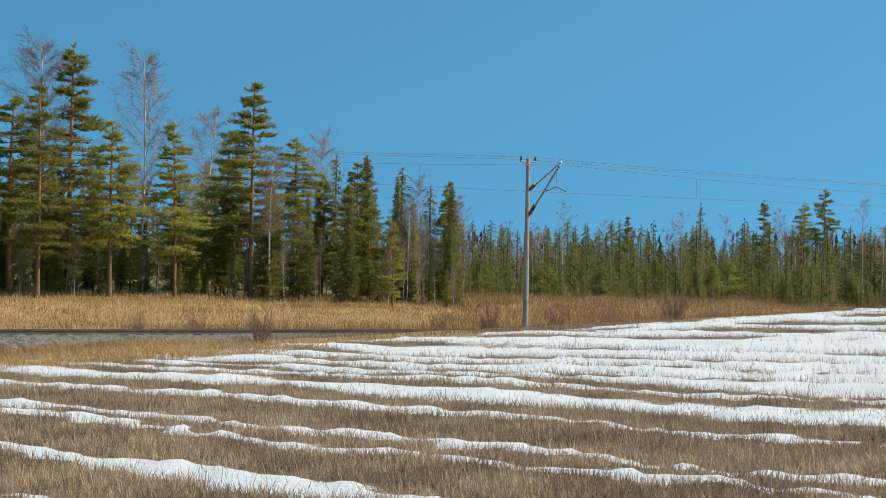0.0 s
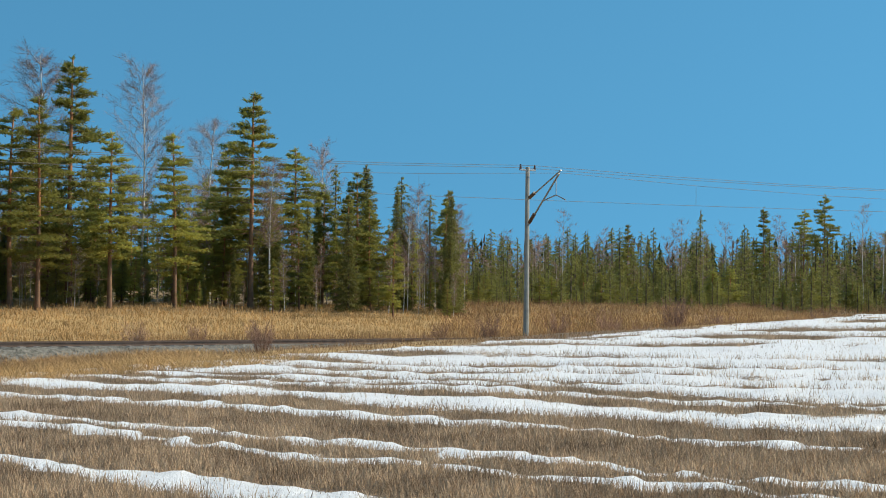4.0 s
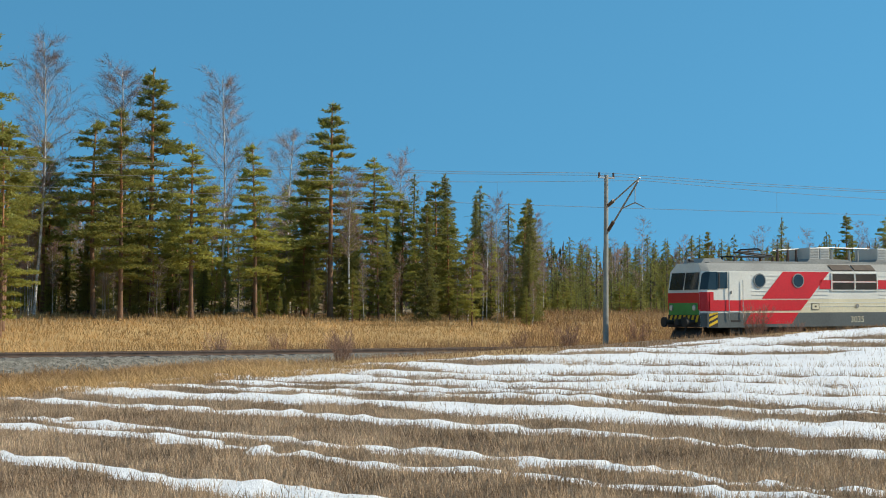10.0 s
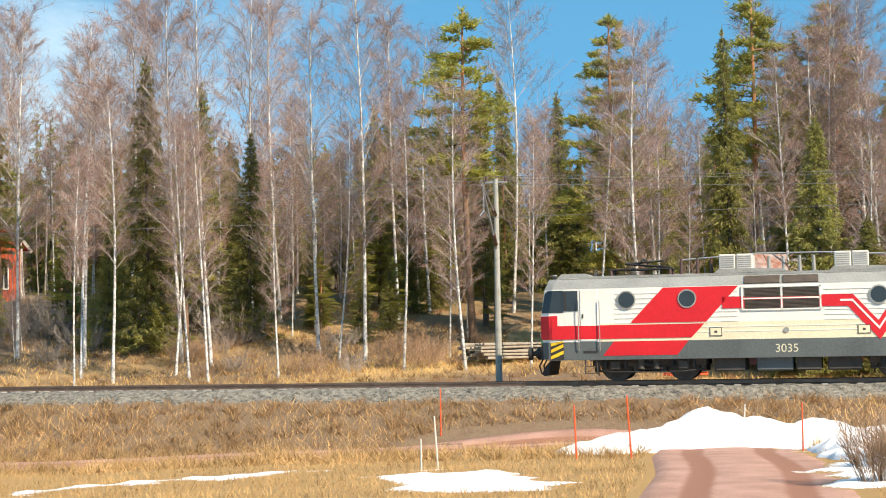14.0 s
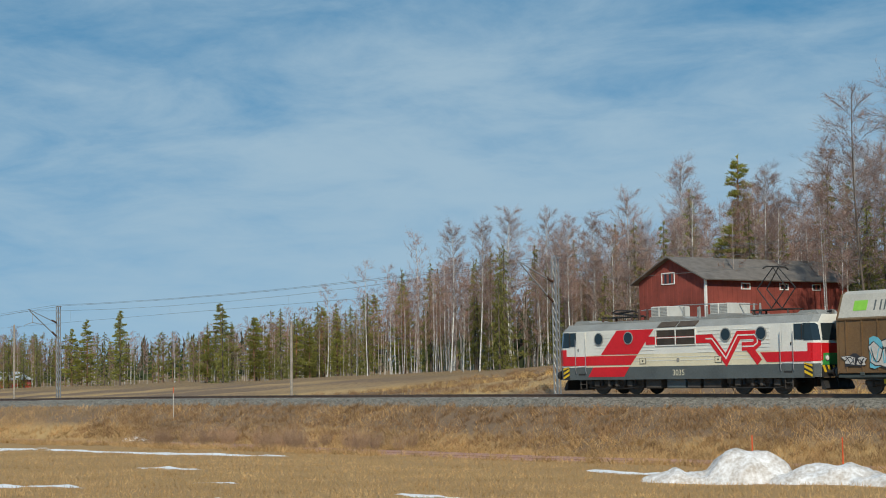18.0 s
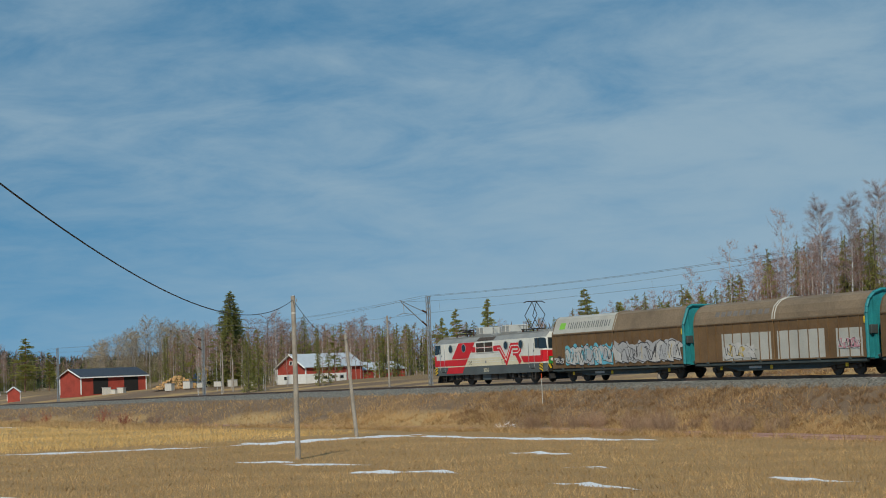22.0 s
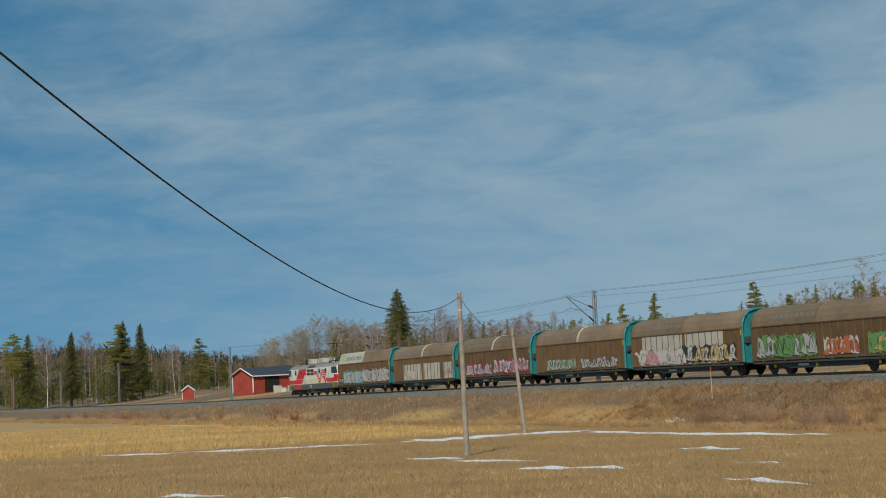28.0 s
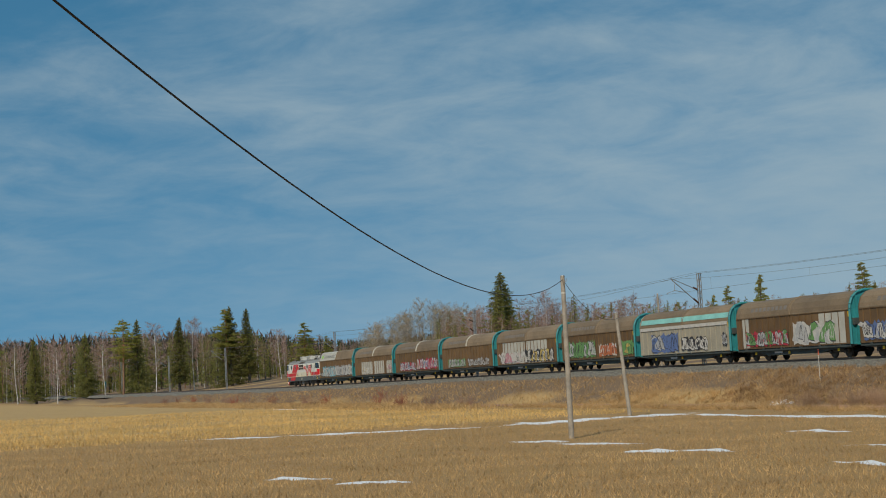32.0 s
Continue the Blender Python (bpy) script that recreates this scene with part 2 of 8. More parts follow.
# ---- the lie of the land ----
SS = np.arange(-480, 900.5, 1.0)
TH = 0.4432 - 1.1809e-3 * SS + 9.408e-6 * SS**2 / 2 - 4.076e-8 * SS**3 / 6
TH = np.where(SS > 240, TH[SS == 240][0], np.where(SS < -120, TH[SS == -120][0], TH))
tm = (TH[1:] + TH[:-1]) / 2
TX, TY = np.r_[0, np.cumsum(-np.cos(tm))], np.r_[0, np.cumsum(np.sin(tm))]
TX, TY = TX - TX[480], TY - TY[480] + 68.72
east = np.clip((-SS - 20) / 60, 0, 1.4)
TZ = ZC - 1.46 - 0.0148 * 25 * np.log1p(np.exp(np.clip((SS - 85) / 25, -30, 30))) - 0.0148 * np.clip(SS - 835, 0, None) + 0.36 * east**2
TZ = np.where(SS > 240, TZ[SS == 240][0] - 0.0095 * (SS - 240), TZ)


def line_at(s, off=0.0, up=0.0):
    """A point of the rail line: off metres beyond it (from the eye), up over the rails."""
    t = np.interp(s, SS, TH)
    return Vector((np.interp(s, SS, TX) + math.sin(t) * off, np.interp(s, SS, TY) + math.cos(t) * off, np.interp(s, SS, TZ) + up))


def to_line(x, y):
    """Distance along the line, and the signed distance beyond it, of points in plan."""
    x, y = np.atleast_1d(x).astype(float), np.atleast_1d(y).astype(float)
    s, d = np.empty_like(x), np.empty_like(x)
    for a in range(0, len(x), 4000):
        xx, yy = x[a:a + 4000, None], y[a:a + 4000, None]
        k = ((xx - TX[::3]) ** 2 + (yy - TY[::3]) ** 2).argmin(1) * 3
        dx, dy = xx[:, 0] - TX[k], yy[:, 0] - TY[k]
        s[a:a + 4000] = SS[k] - dx * np.cos(TH[k]) + dy * np.sin(TH[k])
        d[a:a + 4000] = dx * np.sin(TH[k]) + dy * np.cos(TH[k])
    return s, d


def step(a, b, x):
    t = np.clip((x - a) / (b - a), 0, 1)
    return t * t * (3 - 2 * t)


WAVES = {}


def waves(x, y, k, seed):
    """A cheap rolling noise between about -1 and 1."""
    if seed not in WAVES:
        r = np.random.RandomState(seed)
        WAVES[seed] = [(r.uniform(0, 6.28), r.uniform(0, 6.28), r.uniform(0.6, 1.9)) for _ in range(6)]
    out = 0
    for a, ph, f in WAVES[seed]:
        out = out + np.sin(k * f * math.cos(a) * x + k * f * math.sin(a) * y + ph)
    return out / 3.2


def height(x, y):
    x, y = np.atleast_1d(x).astype(float), np.atleast_1d(y).astype(float)
    s, d = to_line(x, y)
    zr = np.interp(s, SS, TZ)
    r = np.hypot(x, y)
    yy = np.clip(y, -60, 260)
    plain = ZC - 2.8 + 0.0475 * np.clip(x, 0, 120) - (0.02 + 0.0145 * step(0, 30, x)) * yy - 0.002 * np.clip(-x - 60, 0, 300)
    plain = plain + 0.05 * waves(x, y, 0.25, 3) + 0.02 * waves(x, y, 1.2, 4)
    t = np.abs(d)
    zf = zr - 0.52
    front = np.clip(plain, zf - np.clip(t - 2.6, 0, None) * 0.40, zf + np.clip(t - 3.2, 0, None) * 0.24)
    rise = np.interp(s, [-300, -100, -60, -42, -30, -12, 5, 30, 55, 80, 130, 250, 420], [1.6, 1.0, 1.1, 1.3, 1.9, 4.3, 5.3, 4.7, 2.5, 1.6, 0.9, 1.4, 2.2])
    back = zf + 0.25 * step(3, 8, t) + (rise + 0.5) * step(5, 42, t) + 0.02 * np.clip(t - 42, 0, 160) * np.clip(rise - 0.6, 0, 3)
    back = back + (0.10 * waves(x, y, 0.35, 8) + 0.05 * waves(x, y, 1.3, 9)) * step(4, 9, t)
    # the garden shoulder below the barn and the house
    back = back + 1.5 * np.exp(-((x + 36) / 13) ** 2 - ((y - 108) / 13) ** 2) + 0.15 * np.exp(-((x + 12) / 12) ** 2 - ((y - 97) / 9) ** 2)
    # the brushy hill behind the meadow
    back = back + 7.0 * np.exp(-((x - 100) / 42) ** 2 - ((y - 142) / 38) ** 2)
    # the levelled yard of the farm
    yard = 0.75 * np.exp(-((x + 234) / 20) ** 2 - ((y - 177) / 14) ** 2) + 0.75 * np.exp(-((x + 203) / 13) ** 2 - ((y - 169) / 9) ** 2) - 0.5 * np.exp(-((x + 178) / 14) ** 2 - ((y - 187) / 14) ** 2)
    back = back + yard * step(4, 9, t)
    z = np.where(d < 0, front, back)
    return z * (1 - step(900, 2500, r)) + (ZC - 8) * step(900, 2500, r)


def ground_at(x, y):
    return float(height(x, y)[0])


def polar(az, r):
    a = radians(az)
    return -math.sin(a) * r, math.cos(a) * r


# snow lies in the wheel rows of the eastern field and in patches elsewhere
def row_coord(x, y):
    return x * 0.94 - y * 0.345


ROWS_OF_SNOW = ((9.2, 0.6), (12.2, 0.7), (15.2, 0.42), (16.4, 0.22), (19.9, 0.3), (22.7, 0.95), (25.2, 0.4), (26.9, 0.55), (28.9, 0.7), (31.3, 0.9), (34.2, 1.3), (38.2, 1.7), (43.0, 2.0), (48.5, 1.9), (54.0, 1.9))


def snow_cover(x, y, s, d):
    q0 = row_coord(x, y)
    q = q0 + 0.40 * waves(x, y, 0.16, 21) + 0.24 * waves(x, y, 0.7, 22) + 0.26 * waves(x, y, 2.6, 23)
    m = np.zeros_like(x)
    for c, w in ROWS_OF_SNOW:
        ww = w * (1.35 if c > 19 else 1.1) * (1 + 0.55 * waves(x, y, 0.11, int(c * 10)) + 0.35 * waves(x, y, 0.6, int(c * 10) + 3))
        m = np.maximum(m, 1 - np.clip(np.abs(q - c) / np.maximum(ww, 0.05), 0, 2))
    # the crest keeps wide sheets of snow, broken by thin strips of stubble
    m = np.maximum(m, step(33, 40, q0) * step(28, 20, y - 0.25 * x) * np.clip(0.45 + 0.75 * waves(x * 0.3, y, 0.5, 36) + 0.45 * waves(x, y, 1.6, 38), 0, 1))
    edge = -10.0 + 1.0 * waves(x, y, 0.2, 37)
    m = np.where((d < edge) & (q0 > 8.0) & (x > 10), np.clip(m * 1.6, 0, 1), 0)
    near = step(40, 55, y) * step(18, 26, x) * step(-19, -14, -np.abs(d + 14))
    m = np.maximum(m, near * np.clip(0.6 + waves(x, y, 0.5, 31), 0, 1) * (d < -9))
    return m


def blot(x, y, cx, cy, a, b, turn):
    c, s = math.cos(radians(turn)), math.sin(radians(turn))
    u, v = ((x - cx) * c + (y - cy) * s) / a, (-(x - cx) * s + (y - cy) * c) / b
    return 1 - np.sqrt(u * u + v * v) - 0.35 * waves(x, y, 0.7, int(abs(cx) * 7 + abs(cy)) % 999) - 0.3 * waves(x, y, 2.3, int(abs(cx) * 3 + abs(cy)) % 999)


# thin drifts: from x, y to x, y, and half the width
DRIFT_ENDS = ((-76, 46, -66, 59.6, 0.9), (-66.3, 59.6, -66.5, 76, 1.4), (-66, 74.5, -44, 68.5, 1.3), (-51.2, 45.4, -48.2, 47.2, 1.0), (-47.2, 46.3, -42.5, 46.6, 0.7), (-39.7, 41.4, -37.2, 41, 0.5),
              (-36.8, 41.8, -33.9, 41.2, 0.45), (-43.2, 55.4, -38, 53.4, 0.55), (-32.9, 44.8, -30.7, 44.9, 0.35), (-29, 38.4, -23.7, 36.3, 0.4), (-24.3, 42.3, -21.6, 42, 0.45), (-40, 27, -38, 27.7, 0.35),
              (-35.8, 26.3, -34.7, 27.6, 0.35), (-26, 58.6, -20.2, 56.2, 0.6), (-72.8, 91, -69.5, 90, 0.6), (-157, 107.8, -149, 105, 1.4), (0.5, 44.3, 7, 44.6, 1.5), (7.8, 40.4, 9.3, 36.4, 0.8),
              (9.2, 42, 9.6, 33.5, 1.7), (16.9, 24, 21.6, 41, 2.9), (22.5, 44, 26, 50, 2.2), (21, 30, 25.5, 42, 2.4))
DRIFTS = [((a + c) / 2, (b + d) / 2, math.hypot(c - a, d - b) / 2 + 0.4 * w, w, math.degrees(math.atan2(d - b, c - a))) for a, b, c, d, w in DRIFT_ENDS]


def drift_cover(x, y):
    m = np.zeros_like(x)
    for k in DRIFTS:
        near = np.hypot(x - k[0], y - k[1]) < 1.8 * k[2] + 3
        m[near] = np.maximum(m[near], np.clip(blot(x[near], y[near], *k) * 1.8 + 0.1, 0, 1))
    return m


def build_ground():
    az = np.r_[np.arange(-86, 70, 0.42), np.arange(70, 274, 6.0)]
    rad = np.r_[np.geomspace(4, 9, 8)[:-1], np.geomspace(9, 130, 205)[:-1], np.geomspace(130, 420, 60)[:-1], np.geomspace(420, 3500, 18)]
    A, R = np.meshgrid(np.radians(az), rad)
    x, y = (-np.sin(A) * R).ravel(), (np.cos(A) * R).ravel()
    s, d = to_line(x, y)
    z = height(x, y)
    snow = snow_cover(x, y, s, d)
    snow = np.maximum(snow, drift_cover(x, y))
    z = z + (0.05 + 0.045 * waves(x, y, 5.0, 91) + 0.02 * waves(x, y, 2.0, 92)) * step(0.2, 0.9, snow)
    na, nr = len(az), len(rad)
    x, y, z = np.r_[x, 0], np.r_[y, 0], np.r_[z, ZC - 1.7]
    i, j = np.meshgrid(np.arange(na), np.arange(nr - 1))
    a, b, c, e = j * na + i, j * na + (i + 1) % na, (j + 1) * na + (i + 1) % na, (j + 1) * na + i
    tris = np.concatenate([np.stack([a, b, c], -1).reshape(-1, 3), np.stack([a, c, e], -1).reshape(-1, 3), np.stack([np.full(na, len(x) - 1), (np.arange(na) + 1) % na, np.arange(na)], -1)])
    me = arrays_mesh("ground", np.stack([x, y, z], -1), tris[:, ::-1], M_GROUND)
    smooth(me)
    s, d = np.r_[s, 0], np.r_[d, -60]
    snow = np.r_[snow, 0]
    yellow = np.where(d > 4, step(-132, -104, s) * step(-30, -48, s) * (1 - step(30, 45, d)), 0)
    yellow = np.maximum(yellow, np.where(d < 0, step(60, 95, -x) * step(-14, -26, d), 0))
    yellow = np.maximum(yellow, np.clip(0.35 + 0.5 * waves(x, y, 0.3, 61), 0, 0.8) * step(3, 5, d) * (1 - step(22, 44, d)) * step(-75, -60, s))
    yellow = np.maximum(yellow, 0.85 * np.where(d < 0, step(4.5, 7.5, -d) * (1 - step(12, 15, -d)) * np.clip(0.65 + 0.8 * waves(x, y, 0.25, 55), 0, 1), 0))
    floor = np.where(d > 0, step(18, 40, d), 0)
    col = np.stack([snow, yellow, floor, np.where((d < 0) & ((x < 0.44 * y) | (row_coord(x, y) < 9.0)), step(9, 15, -d), 0)], -1)
    at = me.attributes.new("zone", "FLOAT_COLOR", "POINT")
    at.data.foreach_set("color", col.astype(np.float32).ravel())
    tagged(new("ground", me), "brown fields of stubble with rows of old snow and dry grass", "ground", kind="structure")


def ground_material():
    m = bpy.data.materials.new("field_soil")
    m.use_nodes = True
    n, l = m.node_tree.nodes, m.node_tree.links
    b = n["Principled BSDF"]
    b.inputs["Roughness"].default_value = 0.95
    pos = n.new("ShaderNodeNewGeometry").outputs["Position"]

    def tex(scale, detail=6.0):
        t = n.new("ShaderNodeTexNoise")
        t.inputs["Scale"].default_value, t.inputs["Detail"].default_value = scale, detail
        t.inputs["Roughness"].default_value = 0.65
        l.new(pos, t.inputs["Vector"])
        return t.outputs[0]

    def ramp(v, lo, hi):
        r = n.new("ShaderNodeMapRange")
        r.inputs[1].default_value, r.inputs[2].default_value = lo, hi
        l.new(v, r.inputs[0])
        return r.outputs[0]

    def mix(f, a, c):
        x = n.new("ShaderNodeMixRGB")
        for i, v in ((0, f), (1, a), (2, c)):
            if isinstance(v, tuple):
                x.inputs[i].default_value = (*v, 1)
            else:
                l.new(v, x.inputs[i])
        return x.outputs[0]

    def plus(a, c, k):
        x, y = n.new("ShaderNodeMath"), n.new("ShaderNodeMath")
        y.operation, y.inputs[1].default_value = "MULTIPLY_ADD", k
        l.new(c, y.inputs[0])
        y.inputs[2].default_value = -0.5 * k
        x.operation = "ADD"
        l.new(a, x.inputs[0])
        l.new(y.outputs[0], x.inputs[1])
        return x.outputs[0]

    zone = n.new("ShaderNodeAttribute")
    zone.attribute_name = "zone"
    sep = n.new("ShaderNodeSeparateColor")
    l.new(zone.outputs["Color"], sep.inputs[0])
    n1, n2, n3 = tex(0.25), tex(2.2), tex(14.0)
    soil = mix(ramp(n3, 0.3, 0.7), (0.07, 0.044, 0.028), (0.29, 0.19, 0.115))
    soil = mix(ramp(n2, 0.35, 0.7), soil, (0.22, 0.15, 0.09))
    straw = mix(ramp(n3, 0.3, 0.7), (0.38, 0.245, 0.105), (0.65, 0.44, 0.19))
    straw = mix(ramp(n1, 0.3, 0.7), straw, (0.45, 0.29, 0.12))
    forest = mix(ramp(n3, 0.3, 0.7), (0.14, 0.09, 0.045), (0.38, 0.245, 0.115))
    forest = mix(ramp(n2, 0.5, 0.75), forest, (0.07, 0.075, 0.03))
    tan = mix(ramp(n3, 0.3, 0.7), (0.28, 0.165, 0.062), (0.52, 0.32, 0.12))
    tan = mix(ramp(n1, 0.4, 0.65), tan, (0.39, 0.235, 0.095))
    c = mix(ramp(zone.outputs["Alpha"], 0.2, 0.8), soil, tan)
    c = mix(ramp(plus(sep.outputs[1], n2, 0.7), 0.25, 0.75), c, straw)
    c = mix(ramp(plus(sep.outputs[2], n2, 0.6), 0.25, 0.75), c, forest)
    wet = mix(ramp(n3, 0.35, 0.65), (0.79, 0.80, 0.81), (0.90, 0.90, 0.90))
    edge = ramp(plus(plus(sep.outputs[0], n3, 0.95), n2, 0.85), 0.38, 0.53)
    l.new(mix(edge, c, wet), b.inputs["Base Color"])
    bp = n.new("ShaderNodeBump")
    bp.inputs["Strength"].default_value, bp.inputs["Distance"].default_value = 0.9, 0.06
    l.new(n3, bp.inputs["Height"])
    l.new(bp.outputs[0], b.inputs["Normal"])
    return m


M_GROUND = ground_material()
build_ground()


# ---- the railway ----
def ribbon(name, m, s0, s1, ds, prof, label, category, parent=None):
    """A strip along the line with a cross-section of (beyond, up) points."""
    g = Geo()
    ss = np.arange(s0, s1 + 0.01, ds)
    for a in ss:
        g.v += [line_at(a, o, u)[:] for o, u in prof]
    k = len(prof)
    for i in range(len(ss) - 1):
        g.f += [(i * k + j, i * k + j + 1, (i + 1) * k + j + 1, (i + 1) * k + j) for j in range(k - 1)]
    ob = new(name, g.data(name, m))
    if parent:
        ob.parent = parent
    else:
        tagged(ob, label, category, kind="structure")
    return ob


def rough_bed():
    prof = [(-3.1, -0.85), (-2.75, -0.58), (-2.4, -0.42), (-2.05, -0.24), (-1.7, -0.17), (-0.9, -0.19), (0, -0.18), (0.9, -0.19), (1.7, -0.17), (2.05, -0.24), (2.5, -0.45), (3.0, -0.8)]
    rnd = random.Random(4)
    g = Geo()
    ss = np.concatenate([np.arange(-480, -90, 4), np.arange(-90, 90, 0.35), np.arange(90, 240, 1.0), np.arange(240, 900, 8)])
    for a in ss:
        for o, u in prof:
            g.v.append((line_at(a, o + rnd.uniform(-0.09, 0.09), u + rnd.uniform(-0.05, 0.05)))[:])
    k = len(prof)
    for i in range(len(ss) - 1):
        g.f += [(i * k + j, i * k + j + 1, (i + 1) * k + j + 1, (i + 1) * k + j) for j in range(k - 1)]
    tagged(new("ballast", g.data("ballast", M_BALLAST)), "bed of grey crushed stone under the railway track", "ballast", kind="structure")


rough_bed()
track = tagged(empty("railway_track", Matrix()), "single railway track with rusty rails on concrete sleepers", "railway", kind="structure")
RAIL_PROF = [(-0.07, -0.165), (-0.07, -0.15), (-0.012, -0.12), (-0.012, -0.05), (-0.036, -0.04), (-0.036, 0), (0.036, 0), (0.036, -0.04), (0.012, -0.05), (0.012, -0.12), (0.07, -0.15), (0.07, -0.165)]
for off in (-0.79, 0.79):
    ribbon("rail", M_RAIL, -480, 900, 3.0, [(o + off, u) for o, u in RAIL_PROF], "", "", track)


# ---- catenary ----
def mast(s, kind):
    base = line_at(s, 3.1, -0.9)
    z0 = ground_at(base.x, base.y)
    t = float(np.interp(s, SS, TH))
    ob = tagged(empty("catenary_mast", Matrix.LocRotScale((base.x, base.y, z0), Euler((0, 0, math.pi - t)), None)), {"pole": "tall pale concrete catenary mast with a slanted bracket arm", "lattice": "tall galvanised lattice catenary mast with a bracket arm"}[kind], "catenary mast", "masts along the railway")
    h = base.z + 0.9 + 8.1 - z0
    top = h
    if kind == "pole":
        g = Geo().rod((0, 0, -0.3), (0, 0, h), 0.145, 0.095, 12)
        part("pole", g, M_CONCRETE, ob)
        part("crossarm", Geo().box(-0.45, 0.45, -0.05, 0.05, top - 0.18, top - 0.1, 0.01), M_GALV, ob)
        for x in (-0.4, 0.4):
            part("insulator", Geo().rod((x, 0, top - 0.1), (x, 0, top + 0.12), 0.06, 0.04, 8), M_INSUL, ob)
    else:
        g = Geo()
        for x in (-0.16, 0.16):
            for y in (-0.11, 0.11):
                g.box(x - 0.03, x + 0.03, y - 0.03, y + 0.03, -0.3, h)
        n = int(h / 0.55)
        for i in range(n):
            a, b = i * 0.55, (i + 1) * 0.55
            for y in (-0.11, 0.11):
                g.rod((-0.16, y, a), (0.16, y, b), 0.018, n=4)
                g.rod((0.16, y, a), (-0.16, y, b), 0.018, n=4)
        part("lattice_column", g, M_GALV, ob)
        part("top_bracket", Geo().box(-0.5, 0.2, -0.04, 0.04, top - 0.1, top - 0.02), M_GALV, ob)
    # bracket arm reaching over the track
    zr = base.z + 0.9 - z0
    a = Geo().rod((0, 0.1, zr + 6.55), (0, 2.9, zr + 7.75), 0.035, n=6)
    part("stay_tube", a, M_GALV, ob)
    part("bracket_tube", Geo().rod((0, 0.1, zr + 5.3), (0, 2.75, zr + 7.6), 0.045, n=6), M_GALV, ob)
    part("register_arm", Geo().path([(0, 1.4, zr + 6.4), (0, 2.5, zr + 6.62), (0, 3.3, zr + 6.35)], 0.028), M_GALV, ob)
    part("drop_tube", Geo().rod((0, 2.5, zr + 7.35), (0, 2.5, zr + 6.55), 0.022, n=6), M_GALV, ob)
    for zz in (6.62, 5.42):
        part("insulator", Geo().rod((0, 0.2, zr + zz), (0, 0.65, zr + zz + (0.2 if zz > 6 else 0.4)), 0.085, 0.085, 8), M_INSUL, ob)
    return ob


def s_for(az, off):
    """Where a thing stands along the line, off metres beyond it, at a bearing."""
    p = [line_at(q, off) for q in SS[380:1100]]
    return float(np.interp(az, [math.degrees(math.atan2(-v.x, v.y)) for v in p], SS[380:1100]))


MASTS = [(-141, "pole")] + [(s_for(a, 3.1), k) for a, k in ((-65.0, "pole"), (-15.56, "pole"), (23.6, "lattice"), (40.75, "lattice"), (48.6, "lattice"), (53.5, "lattice"), (57.3, "lattice"))] + [(350, "lattice"), (412, "lattice"), (474, "lattice")]
for s, k in MASTS:
    mast(s, k)


def overhead(name, off, ups, sag, r):
    ss, pts = [-200] + [s for s, _ in MASTS] + [536], []
    for a, b in zip(ss, ss[1:]):
        pts += [line_at(a + (b - a) * i / 8, off, ups - sag * 4 * (i / 8) * (1 - i / 8)) for i in range(8)]
    return new(name, Geo().tube(pts, r).data(name, M_WIRE))


cat = tagged(empty("overhead_line", Matrix()), "overhead contact line hung from the masts above the railway track", "overhead wire")
for nm, off, up, sag, r in (("contact_wire", 0.0, 6.3, 0.0, 0.009), ("messenger_wire", 0.0, 7.6, 0.75, 0.009), ("return_wire", 3.5, 8.1, 0.45, 0.01), ("feeder_wire", 2.7, 8.15, 0.5, 0.01)):
    o = overhead(nm, off, up, sag, r)
    o.parent = cat
for (a, _), (b, _) in zip(MASTS, MASTS[1:]):
    for i in (1, 3, 5, 7):
        u = i / 8
        part("dropper", Geo().rod(line_at(a + (b - a) * u, 0, 6.3), line_at(a + (b - a) * u, 0, 7.6 - 3.0 * u * (1 - u)), 0.006, n=4), M_WIRE, cat)


# ---- trees ----
class Tri:
    """Gathers triangles for twigs and needles."""

    def __init__(self):
        self.p = []

    def sliver(self, a, b, w, side):
        s = side * w
        self.p += [a - s, a + s, b]

    def limb(self, a, b, r0, r1):
        d = b - a
        u = d.cross(Vector((0.3, 0.2, 1)))
        if u.length < 1e-5:
            u = Vector((1, 0, 0))
        u.normalize()
        v = d.normalized().cross(u)
        ring = [(u * math.cos(t) + v * math.sin(t)) for t in (0, 2.094, 4.189)]
        for i in range(3):
            j = (i + 1) % 3
            self.p += [a + ring[i] * r0, a + ring[j] * r0, b + ring[j] * r1, a + ring[i] * r0, b + ring[j] * r1, b + ring[i] * r1]

    def data(self, name, m, wood=None, wm=None):
        v = np.array([q[:] for q in self.p], np.float32).reshape(-1, 3)
        return crown_data(name, v, m, wood, wm)


def crown_data(name, v, m, wood=None, wm=None):
    """A crown from loose triangles v, with its boughs in a second material."""
    k = len(v) // 3
    if wood:
        v = np.concatenate([v, np.array([q[:] for q in wood.p], np.float32).reshape(-1, 3)])
    me = arrays_mesh(name, v, np.arange(len(v)).reshape(-1, 3), m)
    if wood:
        me.materials.append(wm)
        me.polygons.foreach_set("material_index", [0] * k + [1] * (len(v) // 3 - k))
    return me


